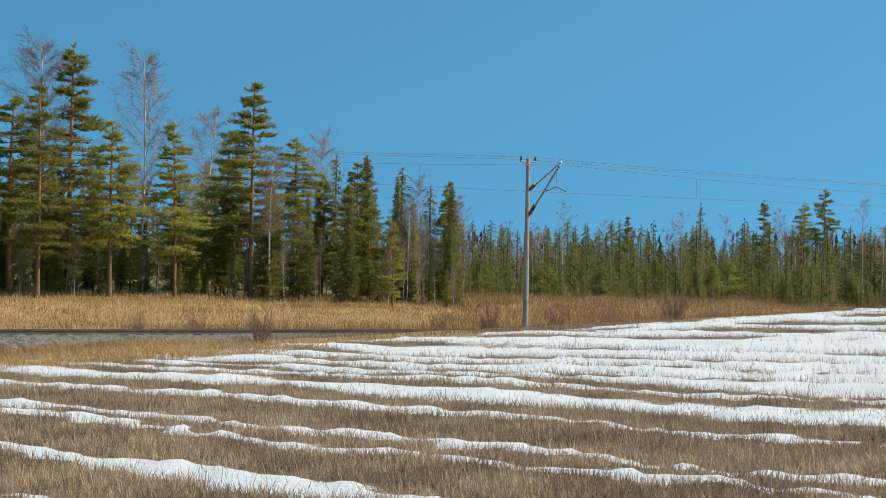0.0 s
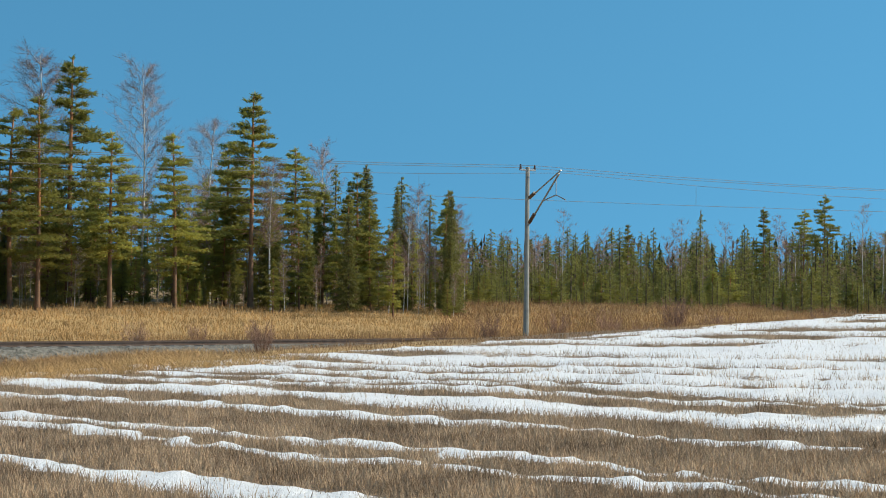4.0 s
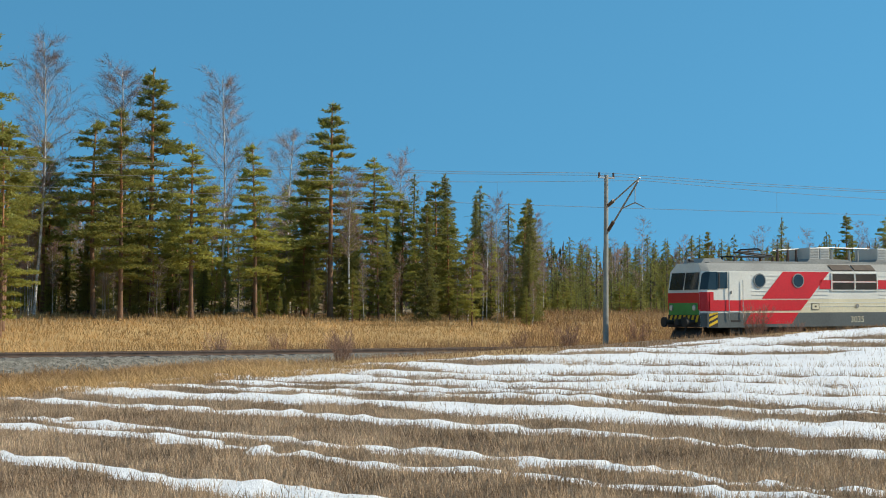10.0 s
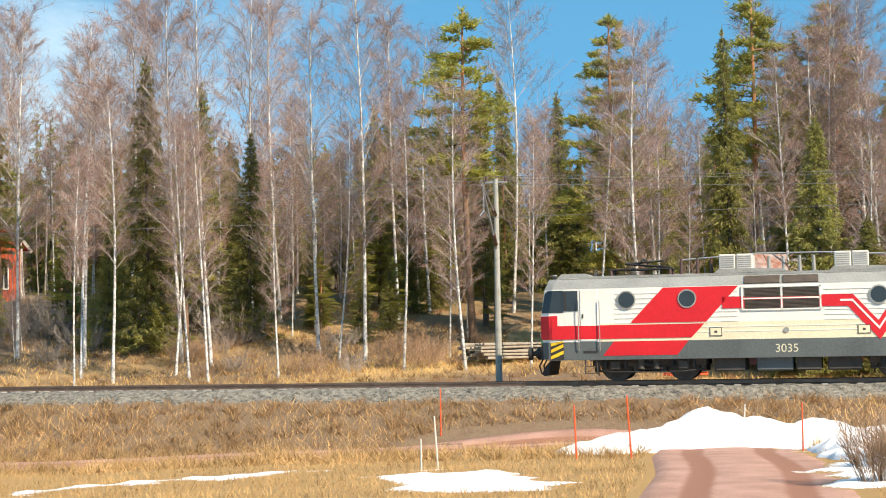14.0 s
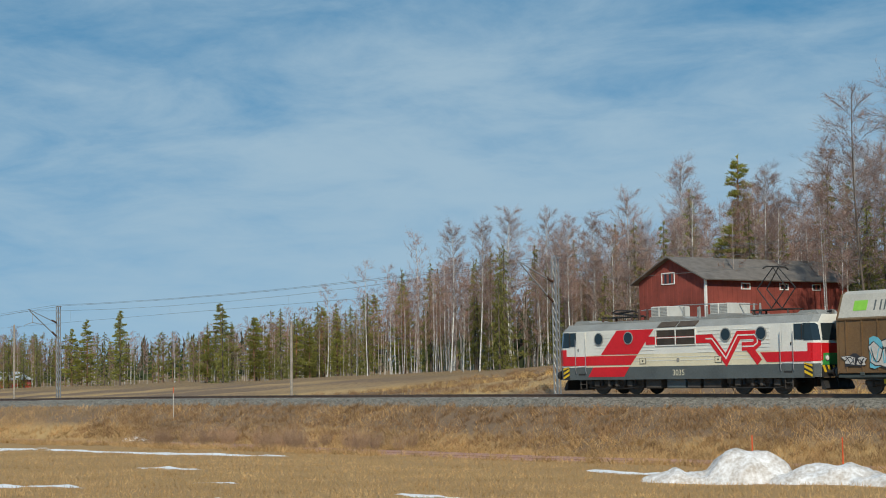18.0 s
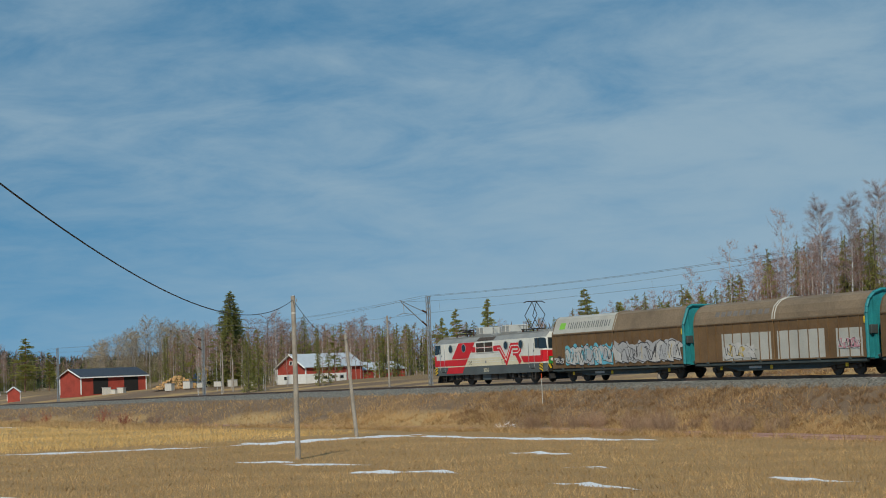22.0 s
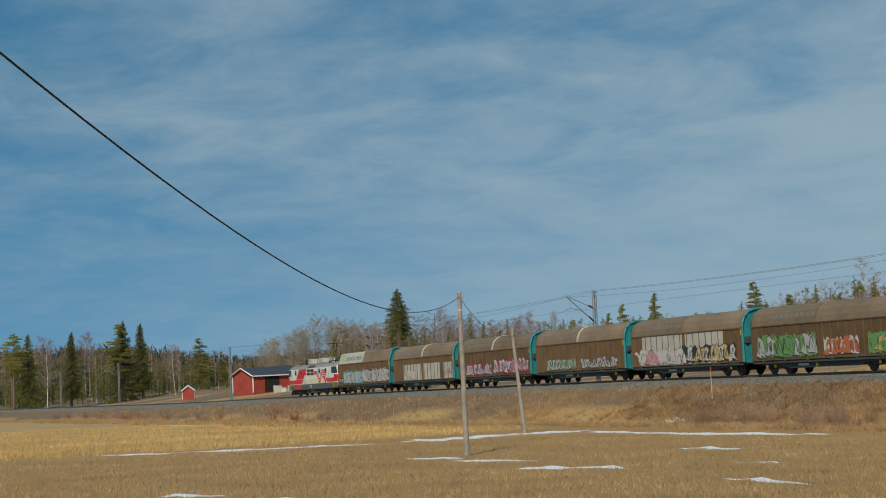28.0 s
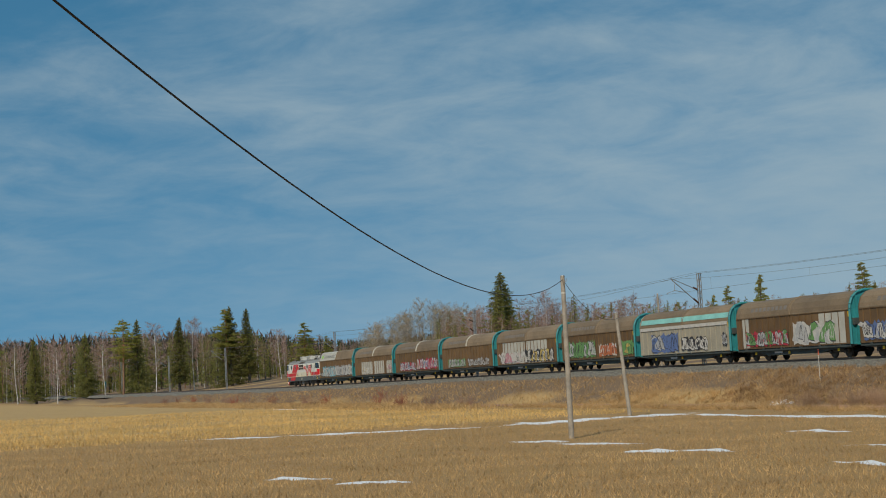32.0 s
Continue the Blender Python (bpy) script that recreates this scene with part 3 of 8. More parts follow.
class Sprays:
    """Gathers sprays of needles or twigs round shoots: centre, lean, length, how many."""

    def __init__(self, seed):
        self.rows, self.r = [], np.random.RandomState(seed)

    def add(self, c, d, size, n):
        self.rows.append((*c, *d, size, n))

    def points(self, width, spread=0.85, lean=0.7, flat=0.6, jitter=0.25):
        q = np.array(self.rows)
        q = np.repeat(q, q[:, 7].astype(int), axis=0)
        n, g = len(q), self.r
        size = q[:, 6:7] * g.uniform(0.6, 1.25, (n, 1))
        w = g.normal(0, 1, (n, 3)) * (1, 1, flat)
        w = w / np.linalg.norm(w, axis=1, keepdims=True) * spread + q[:, 3:6] * lean
        w = w * size
        side = np.cross(w, g.normal(0, 1, (n, 3)))
        side = side / np.maximum(np.linalg.norm(side, axis=1, keepdims=True), 1e-6) * size * width
        b = q[:, :3] + g.normal(0, 1, (n, 3)) * size * jitter
        return np.stack([b - side, b + side, b + w], 1).reshape(-1, 3).astype(np.float32)


def trunk_mesh(name, m, h, r, rnd, top=0.02, bend=0.02, m_top=None, split=0.5):
    g = Geo()
    n, k = 9, 7
    ax, ay = rnd.uniform(-1, 1) * bend, rnd.uniform(-1, 1) * bend
    for i in range(n + 1):
        u = i / n
        rr = r * (1 - u) ** 0.8 + top + (0.35 * r if i == 0 else 0)
        cx, cy = ax * h * math.sin(u * 2.5), ay * h * math.sin(u * 3.1)
        g.v += [(cx + rr * math.cos(6.283 * j / k), cy + rr * math.sin(6.283 * j / k), u * h - (0.3 if i == 0 else 0)) for j in range(k)]
    for i in range(n):
        g.f += [(i * k + j, i * k + (j + 1) % k, (i + 1) * k + (j + 1) % k, (i + 1) * k + j) for j in range(k)]
    me = g.data(name, m)
    if m_top:
        me.materials.append(m_top)
        for p in me.polygons:
            p.material_index = 1 if p.center.z > split * h else 0
    smooth(me)
    return me, lambda u: Vector((ax * h * math.sin(u * 2.5), ay * h * math.sin(u * 3.1), u * h))


def pine_model(seed, bare, full=True):
    """A Scots pine, 10 m tall, in whorls of flat needle pads; bare: the share of the stem with no green."""
    rnd = random.Random(seed)
    me, at = trunk_mesh("trunk", M_PINEBARK, 10, 0.088, rnd, bend=0.012, m_top=M_PINETOP, split=0.45)
    t, w = Sprays(seed), Tri()
    whorls = int((1 - bare) * (30 if full else 13))
    for i in range(whorls):
        f0 = i / whorls
        for j in range(4 if full else 3):
            u = bare + (1 - bare) * (f0 + rnd.uniform(-0.9, 0.9) / whorls)
            f = min(1.0, max(0.0, (u - bare) / (1 - bare)))
            reach = (1.75 * (1 - f ** 1.5) * (0.5 + 0.5 * min(1, f / 0.25)) + 0.18) * rnd.uniform(0.45, 1.15)
            a = rnd.uniform(0, 6.283)
            d = Vector((math.cos(a), math.sin(a), 0))
            p0 = at(min(max(u, 0.02), 0.985))
            rise = 0.30 * f - 0.10 + rnd.uniform(-0.1, 0.12)
            p1 = p0 + d * reach * 0.6 + Vector((0, 0, rise * reach))
            p2 = p0 + d * reach + Vector((0, 0, rise * reach - 0.04))
            w.limb(p0, p1, 0.022, 0.013)
            w.limb(p1, p2, 0.013, 0.005)
            n = int(6 + 27 * reach) if full else int(3 + 7 * reach)
            for k in range(n):
                g = 0.32 + 0.68 * (k / max(1, n - 1)) ** 0.8
                c = (p0.lerp(p1, g / 0.6) if g < 0.6 else p1.lerp(p2, (g - 0.6) / 0.4)) + Vector((-d.y, d.x, 0)) * rnd.gauss(0, 0.17 * reach + 0.05) + Vector((rnd.gauss(0, 0.06), rnd.gauss(0, 0.06), rnd.gauss(0.03, 0.035)))
                t.add(c, (d.x * 0.8, d.y * 0.8, 0.55), 0.13 if full else 0.28, 9 if full else 6)
    for i in range(int(26 * bare)):
        u = rnd.uniform(0.15, bare)
        a = rnd.uniform(0, 6.283)
        w.limb(at(u), at(u) + Vector((math.cos(a), math.sin(a), -0.15)) * rnd.uniform(0.3, 0.9), 0.012, 0.003)
    t.add(at(1.0), (0, 0, 1), 0.16, 16)
    return me, crown_data("crown", t.points(0.17), M_NEEDLE, w, M_PINEBARK)


def spruce_model(seed, low, slim, m, full=True):
    rnd = random.Random(seed)
    me, at = trunk_mesh("trunk", M_BARK, 10, 0.095, rnd, bend=0.006)
    t, w = Sprays(seed), Tri()
    n = (260 if low < 0.03 else 170) if full else 44
    for i in range(n):
        u = low + (0.985 - low) * i / n
        reach = slim * (1 - u) ** 0.85 * rnd.uniform(0.62, 1.15) + 0.08
        a = i * 2.4 + rnd.uniform(-0.5, 0.5)
        d = Vector((math.cos(a), math.sin(a), 0))
        p0 = at(u)
        p1 = p0 + d * reach * 0.65 + Vector((0, 0, -0.30 * reach + rnd.uniform(-0.05, 0.05)))
        p2 = p0 + d * reach + Vector((0, 0, -0.30 * reach + 0.02))
        w.limb(p0, p1, 0.015, 0.009)
        w.limb(p1, p2, 0.009, 0.003)
        k = int(4 + 15 * reach) if full else int(2 + 6 * reach)
        for j in range(k):
            f = 0.15 + 0.85 * j / max(1, k - 1)
            c = (p0.lerp(p1, f / 0.65) if f < 0.65 else p1.lerp(p2, (f - 0.65) / 0.35)) + Vector((-d.y, d.x, 0)) * rnd.gauss(0, 0.10 * reach + 0.03) + Vector((0, 0, rnd.gauss(-0.05, 0.05)))
            t.add(c, (d.x * 0.7, d.y * 0.7, -0.55), (0.115 if full else 0.26) + 0.04 * (1 - u), 8 if full else 5)
    t.add(at(0.985), (0, 0, 2), 0.14, 14)
    return me, crown_data("crown", t.points(0.19, flat=0.8), m, w, M_BARK)


def birch_model(seed, spread, first, twig, bark, full=True):
    """A leafless birch or aspen, 10 m tall: rising boughs that arch over into a haze of fine twigs."""
    rnd = random.Random(seed)
    me, at = trunk_mesh("trunk", bark, 10, 0.047 if full else 0.040, rnd, bend=0.022, top=0.010)
    t, w = Sprays(seed), Tri()
    n = 40 if full else 15
    for i in range(n):
        f = i / n
        u = first + (0.98 - first) * f
        a = i * 2.4 + rnd.uniform(-0.7, 0.7)
        ln = spread * 1.5 * (0.40 + 0.75 * math.sin(min(1.0, f + 0.10) * 2.9)) * rnd.uniform(0.6, 1.15)
        ln = max(ln, 0.3)
        up = rnd.uniform(0.9, 1.7) if bark != M_BARK else rnd.uniform(0.35, 1.2)
        d = Vector((math.cos(a), math.sin(a), up)).normalized()
        e = Vector((math.cos(a + 0.3), math.sin(a + 0.3), up * 0.45)).normalized()
        p0 = at(u)
        p1 = p0 + d * ln * 0.55
        p2 = p1 + e * ln * 0.45
        r0 = (0.017 if full else 0.02) * (0.45 + 0.55 * (1 - f))
        w.limb(p0, p1, r0, r0 * 0.55)
        w.limb(p1, p2, r0 * 0.55, 0.003)
        for j in range(11 if full else 5):
            g = 0.18 + 0.82 * (j + rnd.random()) / (11 if full else 5)
            b = p0.lerp(p1, g / 0.55) if g < 0.55 else p1.lerp(p2, min(1.0, (g - 0.55) / 0.45))
            sd = (d + Vector((rnd.gauss(0, 0.55), rnd.gauss(0, 0.55), rnd.gauss(0.05, 0.3)))).normalized()
            sl = ln * rnd.uniform(0.18, 0.42) + 0.08
            q = b + sd * sl
            if full:
                w.limb(b, q, 0.0055, 0.002)
            for h in range(3 if full else 1):
                c = b.lerp(q, (h + 1) / 3 if full else 0.6)
                t.add(c, (sd.x, sd.y, sd.z * 0.7 + 0.1), 0.30 if full else 0.5, 6 if full else 11)
    t.add(at(0.97), (0, 0, 1), 0.45, 14)
    return me, crown_data("crown", t.points(0.0135 if full else 0.018, spread=0.75, lean=0.75, flat=0.9, jitter=0.12), twig, w, M_BOUGH if bark == M_BIRCH else M_BARK)


def make_tree(name, model, label, category, group):
    ob = tagged(empty(name), label, category, group)
    part("trunk", model[0], None, ob)
    part("crown", model[1], None, ob)
    ob.location = (0, -900, -60)
    return ob


WOODS = "trees of the wood along the railway"
PINE, SPRUCE, BIRCH = "tall Scots pine with an orange upper trunk and green crown", "dark green spruce with drooping branches", "slender leafless birch with white bark and fine twigs"
MODELS, LIGHT = {}, {}
for table, full in ((MODELS, True), (LIGHT, False)):
    table["p"] = [make_tree("pine_tree", pine_model(i, b, full), PINE, "pine tree", WOODS) for i, b in ((1, 0.30), (2, 0.42), (3, 0.14), (4, 0.5), (5, 0.22))]
    table["q"] = [make_tree("pine_tree", pine_model(i, b, full), "bushy Scots pine green nearly to the ground", "pine tree", WOODS) for i, b in ((6, 0.10), (7, 0.16))]
    table["s"] = [make_tree("spruce_tree", spruce_model(i, lo, sl, M_SPRUCE, full), SPRUCE, "spruce tree", WOODS) for i, lo, sl in ((11, 0.08, 1.35), (12, 0.16, 1.15), (13, 0.05, 1.7))]
    table["b"] = [make_tree("birch_tree", birch_model(i, sp, fi + (0 if full else 0.08), M_TWIG, M_BIRCH, full), BIRCH, "birch tree", WOODS) for i, sp, fi in ((21, 1.05, 0.28), (22, 0.9, 0.36), (23, 1.15, 0.22), (24, 0.8, 0.42))]
    table["a"] = [make_tree("aspen_tree", birch_model(i, sp, fi, M_TWIG, M_BARK, full), "bare grey broadleaf tree with a wide twiggy crown", "tree", WOODS) for i, sp, fi in ((31, 1.7, 0.25), (32, 1.5, 0.2))]
    table["r"] = [make_tree("young_birch", birch_model(i, sp, fi, M_TWIG_RED, M_BIRCH if full else M_BOUGH, full), "young leafless birch with reddish twigs", "birch tree", WOODS) for i, sp, fi in ((41, 0.8, 0.3), (42, 0.95, 0.25))]
    table["w"] = [make_tree("willow_tree", birch_model(51, 1.35, 0.10, M_TWIG_PALE, M_BOUGH, full), "pale bushy leafless willow at the farm", "tree", WOODS)]
TREE_RND = random.Random(77)
joined = {}


def join_far(model, m, kind):
    """Adds a distant tree to the joined wood of its kind."""
    for slot, c in enumerate(model.children):
        key = (c.data.name,)
        if key not in MESH_CACHE:
            me = c.data
            me.calc_loop_triangles()
            v = np.empty(len(me.vertices) * 3, np.float32)
            me.vertices.foreach_get("co", v)
            t = np.empty(len(me.loop_triangles) * 3, np.int32)
            me.loop_triangles.foreach_get("vertices", t)
            MESH_CACHE[key] = (v.reshape(-1, 3), t.reshape(-1, 3), me.materials[0])
        v, t, mt = MESH_CACHE[key]
        a = np.array(m)
        joined.setdefault((kind, mt.name), []).append((v @ a[:3, :3].T + a[:3, 3], t))


MESH_CACHE = {}


def plant(kind, az, r, top=None, h=None, lean=1.0, broad=1.0, whole=False):
    """A tree at a bearing and distance, up to an elevation top in degrees or h metres tall."""
    # the grassy clearings beside the old barn and round the house
    if (-23.5 < az < -16.0 and r < 106 and kind in "sqr") or (-1.6 < az < 6 and r < 114 and kind in "sr"):
        return None
    x, y = polar(az, r)
    z = ground_at(x, y)
    if h is None:
        h = ZC + r * math.tan(radians(top)) - z
    k = h / 10.0
    far = r > 205 or (kind == "s" and r > 119) or (kind == "b" and r > 158) or (kind == "r" and r > 112)
    far = far and not whole
    model = TREE_RND.choice((LIGHT if far else MODELS)[kind])
    wide = {"p": 1.0, "q": 1.0, "s": 1.0, "b": 0.92, "a": 1.15, "r": 0.9, "w": 1.1}[kind] * TREE_RND.uniform(0.88, 1.12) * broad
    if far:
        join_far(model, Matrix.Translation((x, y, z - 0.05)) @ Euler((0, 0, TREE_RND.uniform(0, 6.28))).to_matrix().to_4x4() @ Matrix.Diagonal((k * wide, k * wide, k, 1)), kind)
        return None
    ob = copy_thing(model, Matrix.Translation((x, y, z - 0.05)) @ Euler((radians(TREE_RND.gauss(0, lean)), radians(TREE_RND.gauss(0, lean)), TREE_RND.uniform(0, 6.28))).to_matrix().to_4x4())
    ob.scale = (k * wide, k * wide, k)
    return ob


# the eastern stand behind the yellow field: kind, bearing, distance, elevation of the top
EAST = (("p", -49.2, 104, 8.5), ("b", -48.2, 112, 8.5), ("p", -48.2, 98, 7.1), ("p", -47.3, 100, 6.7), ("p", -50.6, 100, 6.0), ("b", -51.6, 110, 8.3), ("p", -52.8, 102, 6.0), ("b", -54.0, 116, 6.4),
        ("p", -54.5, 110, 5.5), ("p", -55.4, 106, 7.5), ("b", -56.1, 104, 5.1), ("p", -56.8, 112, 5.6), ("b", -57.9, 122, 5.7), ("s", -58.3, 120, 5.1), ("s", -59.4, 118, 5.1), ("p", -59.0, 112, 4.8),
        ("s", -60.6, 122, 4.7), ("b", -61.2, 122, 4.3), ("s", -61.6, 126, 4.1), ("p", -62.3, 126, 3.2), ("b", -62.6, 130, 3.7), ("p", -45.6, 105, 6.0), ("p", -44.3, 96, 6.5))
for k, a, r, e in EAST:
    plant(k, a, r, e, lean=0.6, broad=1.3)
for i in range(75):
    a = TREE_RND.uniform(-63, -44)
    plant(TREE_RND.choice("qqsssrbrq"), a, TREE_RND.uniform(104, 150), TREE_RND.uniform(1.3, 3.6) + (a + 63) * 0.12)
for i in range(120):
    a = TREE_RND.uniform(-63, -43)
    plant(TREE_RND.choice("qqsrsbq"), a, TREE_RND.uniform(99, 121), TREE_RND.uniform(0.9, 3.2))
for i in range(60):
    plant(TREE_RND.choice("qqsb"), TREE_RND.uniform(-63, -43), TREE_RND.uniform(104, 120), TREE_RND.uniform(1.5, 4.4))
FAR_EAST = (("b", -63.6, 2.1), ("s", -64.2, 2.4), ("b", -65.4, 2.5), ("b", -66.3, 3.6), ("s", -66.7, 2.8), ("b", -67.7, 3.0), ("p", -68.5, 3.1), ("s", -69.4, 3.0), ("b", -70.3, 3.3), ("s", -71.0, 3.6),
            ("b", -71.8, 3.2), ("s", -72.5, 3.1), ("p", -73.2, 3.7), ("b", -73.7, 3.4), ("p", -74.5, 3.6), ("p", -75.2, 4.1), ("b", -76.5, 3.8), ("b", -77.5, 3.6))
for k, a, e in FAR_EAST:
    plant(k, a, TREE_RND.uniform(165, 185), e)
for i in range(260):
    plant(TREE_RND.choice("ssssbrs"), TREE_RND.uniform(-79, -62), TREE_RND.uniform(160, 215), TREE_RND.uniform(1.5, 3.0), broad=1.45)
for i in range(230):
    plant(TREE_RND.choice("sssq") if i % 6 else "s", TREE_RND.uniform(-79, -60), TREE_RND.uniform(122, 152), TREE_RND.uniform(0.5, 1.75), broad=2.0)
for i in range(90):
    plant(TREE_RND.choice("rrbsq"), TREE_RND.uniform(-46, -27), TREE_RND.uniform(98, 120), TREE_RND.uniform(1.2, 3.8))
for i in range(70):
    plant(TREE_RND.choice("sqs"), TREE_RND.uniform(-25, 2), TREE_RND.uniform(84, 112), TREE_RND.uniform(0.8, 4.2), broad=1.4)

# the middle wood, behind the grey barn and the house
MID_EAST = (("p", -27.5, 92, 11.3), ("b", -27.0, 84, 11.4), ("b", -28.3, 88, 11.5), ("p", -29.7, 92, 10.5), ("p", -31.0, 96, 10.6), ("p", -31.6, 94, 10.7), ("b", -33.6, 84, 11.3), ("p", -35.1, 92, 10.2),
            ("b", -35.5, 80, 10.0), ("p", -36.6, 90, 11.5), ("b", -38.6, 84, 10.7), ("b", -39.7, 92, 10.6), ("b", -40.9, 100, 10.1), ("p", -42.8, 86, 10.5), ("s", -40.9, 90, 7.5), ("p", -44.3, 88, 6.6), ("b", -45.3, 100, 9.3), ("s", -42.0, 92, 5.5))
for k, a, r, e in MID_EAST:
    plant(k, a, r, e, broad=1.15)
MIDDLE = (("b", 0.9, 11.3), ("b", -1.3, 11.1), ("b", -2.8, 12.3), ("b", -3.6, 11.8), ("b", -4.6, 12.5), ("b", -5.6, 12.0), ("b", -7.0, 12.8), ("b", -8.0, 13.2), ("b", -9.3, 11.6), ("b", -10.9, 12.4), ("b", -12.1, 11.8), ("b", -13.2, 10.8),
          ("p", -14.7, 11.6), ("b", -16.1, 11.9), ("s", -17.7, 10.9), ("s", -18.5, 11.1), ("p", -19.7, 11.2), ("b", -21.2, 10.4), ("s", -22.6, 11.5), ("s", -23.7, 10.7), ("p", -24.4, 12.4), ("b", -25.0, 11.8), ("s", -26.0, 10.4), ("b", -27.2, 11.4))
for k, a, e in MIDDLE:
    plant(k, a, TREE_RND.uniform(80, 94), e)
for i in range(75):
    a = TREE_RND.uniform(-46, 2)
    plant(TREE_RND.choice("bbbsspr" if a > -26 else "brrsp"), a, TREE_RND.uniform(84, 112), TREE_RND.uniform(5.0, 10.0) if a > -30 else TREE_RND.uniform(2.0, 6.0))
for i in range(130):
    a = TREE_RND.uniform(-47, 1)
    plant(TREE_RND.choice("sssrb"), a, TREE_RND.uniform(122, 150), TREE_RND.uniform(3.5, 8.5) if a > -27 else TREE_RND.uniform(1.2, 3.2))
for i in range(26):
    a = TREE_RND.uniform(-34, 0)
    plant("b", a, TREE_RND.uniform(74, 84), TREE_RND.uniform(5.0, 11.0), lean=2.0)
for i in range(80):
    a = TREE_RND.uniform(-24, 1)
    plant(TREE_RND.choice("sssq"), a, TREE_RND.uniform(93, 118), TREE_RND.uniform(3.5, 7.8))
# thickets of saplings between the trunks
for i in range(170):
    a = TREE_RND.uniform(-47, -24)
    plant(TREE_RND.choice("rrrbsr"), a, TREE_RND.uniform(100, 150), TREE_RND.uniform(1.6, 4.6))
for i in range(190):
    a = TREE_RND.uniform(-28, 3)
    plant(TREE_RND.choice("rrrbrs"), a, TREE_RND.uniform(96, 140), TREE_RND.uniform(3.0, 8.6))
for i in range(150):
    a = TREE_RND.uniform(-26, 12)
    plant(TREE_RND.choice("ssq"), a, TREE_RND.uniform(121, 150), TREE_RND.uniform(3.5, 7.4), broad=1.3)
for i in range(60):
    a = TREE_RND.uniform(-63, -45)
    plant(TREE_RND.choice("rrb"), a, TREE_RND.uniform(102, 130), TREE_RND.uniform(1.2, 3.4))
HOUSE_WOOD = (("b", 14.4, 6.1), ("a", 13.0, 9.1), ("a", 11.6, 9.9), ("a", 10.1, 10.6), ("a", 8.8, 10.5), ("b", 7.2, 10.1), ("b", 5.5, 10.4), ("b", 1.1, 11.4), ("b", -1.1, 10.4), ("s", 6.3, 6.2))
for k, a, e in HOUSE_WOOD:
    plant(k, a, TREE_RND.uniform(116, 126), e)
plant("q", 3.45, 92, 5.35, broad=0.85)
plant("q", 1.6, 93, 2.5, broad=1.1)
plant("s", 8.6, 118, 5.6), plant("s", 8.0, 121, 4.8)
plant("a", 2.72, 95, 12.6, broad=0.5)
plant("b", 1.0, 88, 3.4), plant("b", 0.75, 90, 3.0)
for i in range(120):
    a = TREE_RND.uniform(-2, 19)
    plant(TREE_RND.choice("brrbrs"), a, TREE_RND.uniform(124, 150), TREE_RND.uniform(0.62, 1.0) * np.interp(a, [-2, 9, 13, 16, 19], [8.5, 8.5, 8.0, 6.9, 6.3]))

# the birch hill in the west
WEST = (("b", 30.2, 3.8), ("b", 29.4, 3.6), ("b", 28.5, 4.8), ("b", 27.3, 5.0), ("b", 26.3, 5.1), ("b", 25.2, 5.5), ("s", 25.4, 4.3), ("b", 23.9, 5.4), ("b", 23.1, 5.2), ("b", 22.3, 5.3), ("b", 21.0, 6.0), ("b", 19.1, 7.0), ("p", 17.3, 7.1),
        ("r", 16.0, 6.4), ("r", 14.4, 6.6), ("s", 24.3, 4.3), ("b", 31.6, 3.0), ("s", 35.2, 2.3), ("s", 38.7, 2.2), ("s", 33.2, 2.2))
for k, a, e in WEST:
    plant(k, a, 150 + TREE_RND.uniform(-4, 8) + max(0, a - 26) * 4, e)
for i in range(460):
    a = TREE_RND.uniform(14, 36)
    e = np.interp(a, [15, 21, 28, 31, 36, 40], [6.0, 5.0, 3.9, 2.5, 1.7, 1.4])
    plant(TREE_RND.choice("bbbbrrrbrs" if a < 28 else "brrrsbq"), a, TREE_RND.uniform(148, 182) + max(0, a - 26) * 5, e * TREE_RND.uniform(0.62, 1.02))
for i in range(330):
    a = TREE_RND.uniform(30, 49)
    plant(TREE_RND.choice("brrbrsq"), a, TREE_RND.uniform(215, 300), TREE_RND.uniform(0.9, 1.5))
plant("q", 38.7, 215, 2.2, whole=True), plant("q", 39.8, 220, 1.9, whole=True), plant("p", 35.2, 204, 2.4, broad=1.3), plant("q", 40.3, 222, 1.6, whole=True)
# the farm's trees and the far wood
for a, e, w in ((47.6, 2.8, 2.1), (47.75, 2.3, 1.8), (47.4, 2.3, 1.8)):
    plant("s", a, TREE_RND.uniform(260, 268), e, broad=w, whole=True)
plant("s", 45.1, 280, 1.9), plant("b", 46.1, 270, 2.1), plant("b", 43.5, 275, 1.6), plant("b", 48.4, 280, 1.7)
for i in range(46):
    a = TREE_RND.uniform(48.3, 52.6)
    plant("w", a, TREE_RND.uniform(326, 348), np.interp(a, [48.3, 49.5, 50.6, 51.6, 52.6], [1.5, 1.95, 1.95, 1.5, 1.1]) * TREE_RND.uniform(0.75, 1.0), broad=1.0, whole=True)
for i in range(190):
    a = TREE_RND.uniform(41.5, 50)
    plant(TREE_RND.choice("rrarsr"), a, TREE_RND.uniform(285, 345), TREE_RND.uniform(0.8, 1.6))
for i in range(24):
    plant(TREE_RND.choice("aabb"), TREE_RND.uniform(42, 48.5), TREE_RND.uniform(280, 300), TREE_RND.uniform(1.2, 2.0), whole=True)
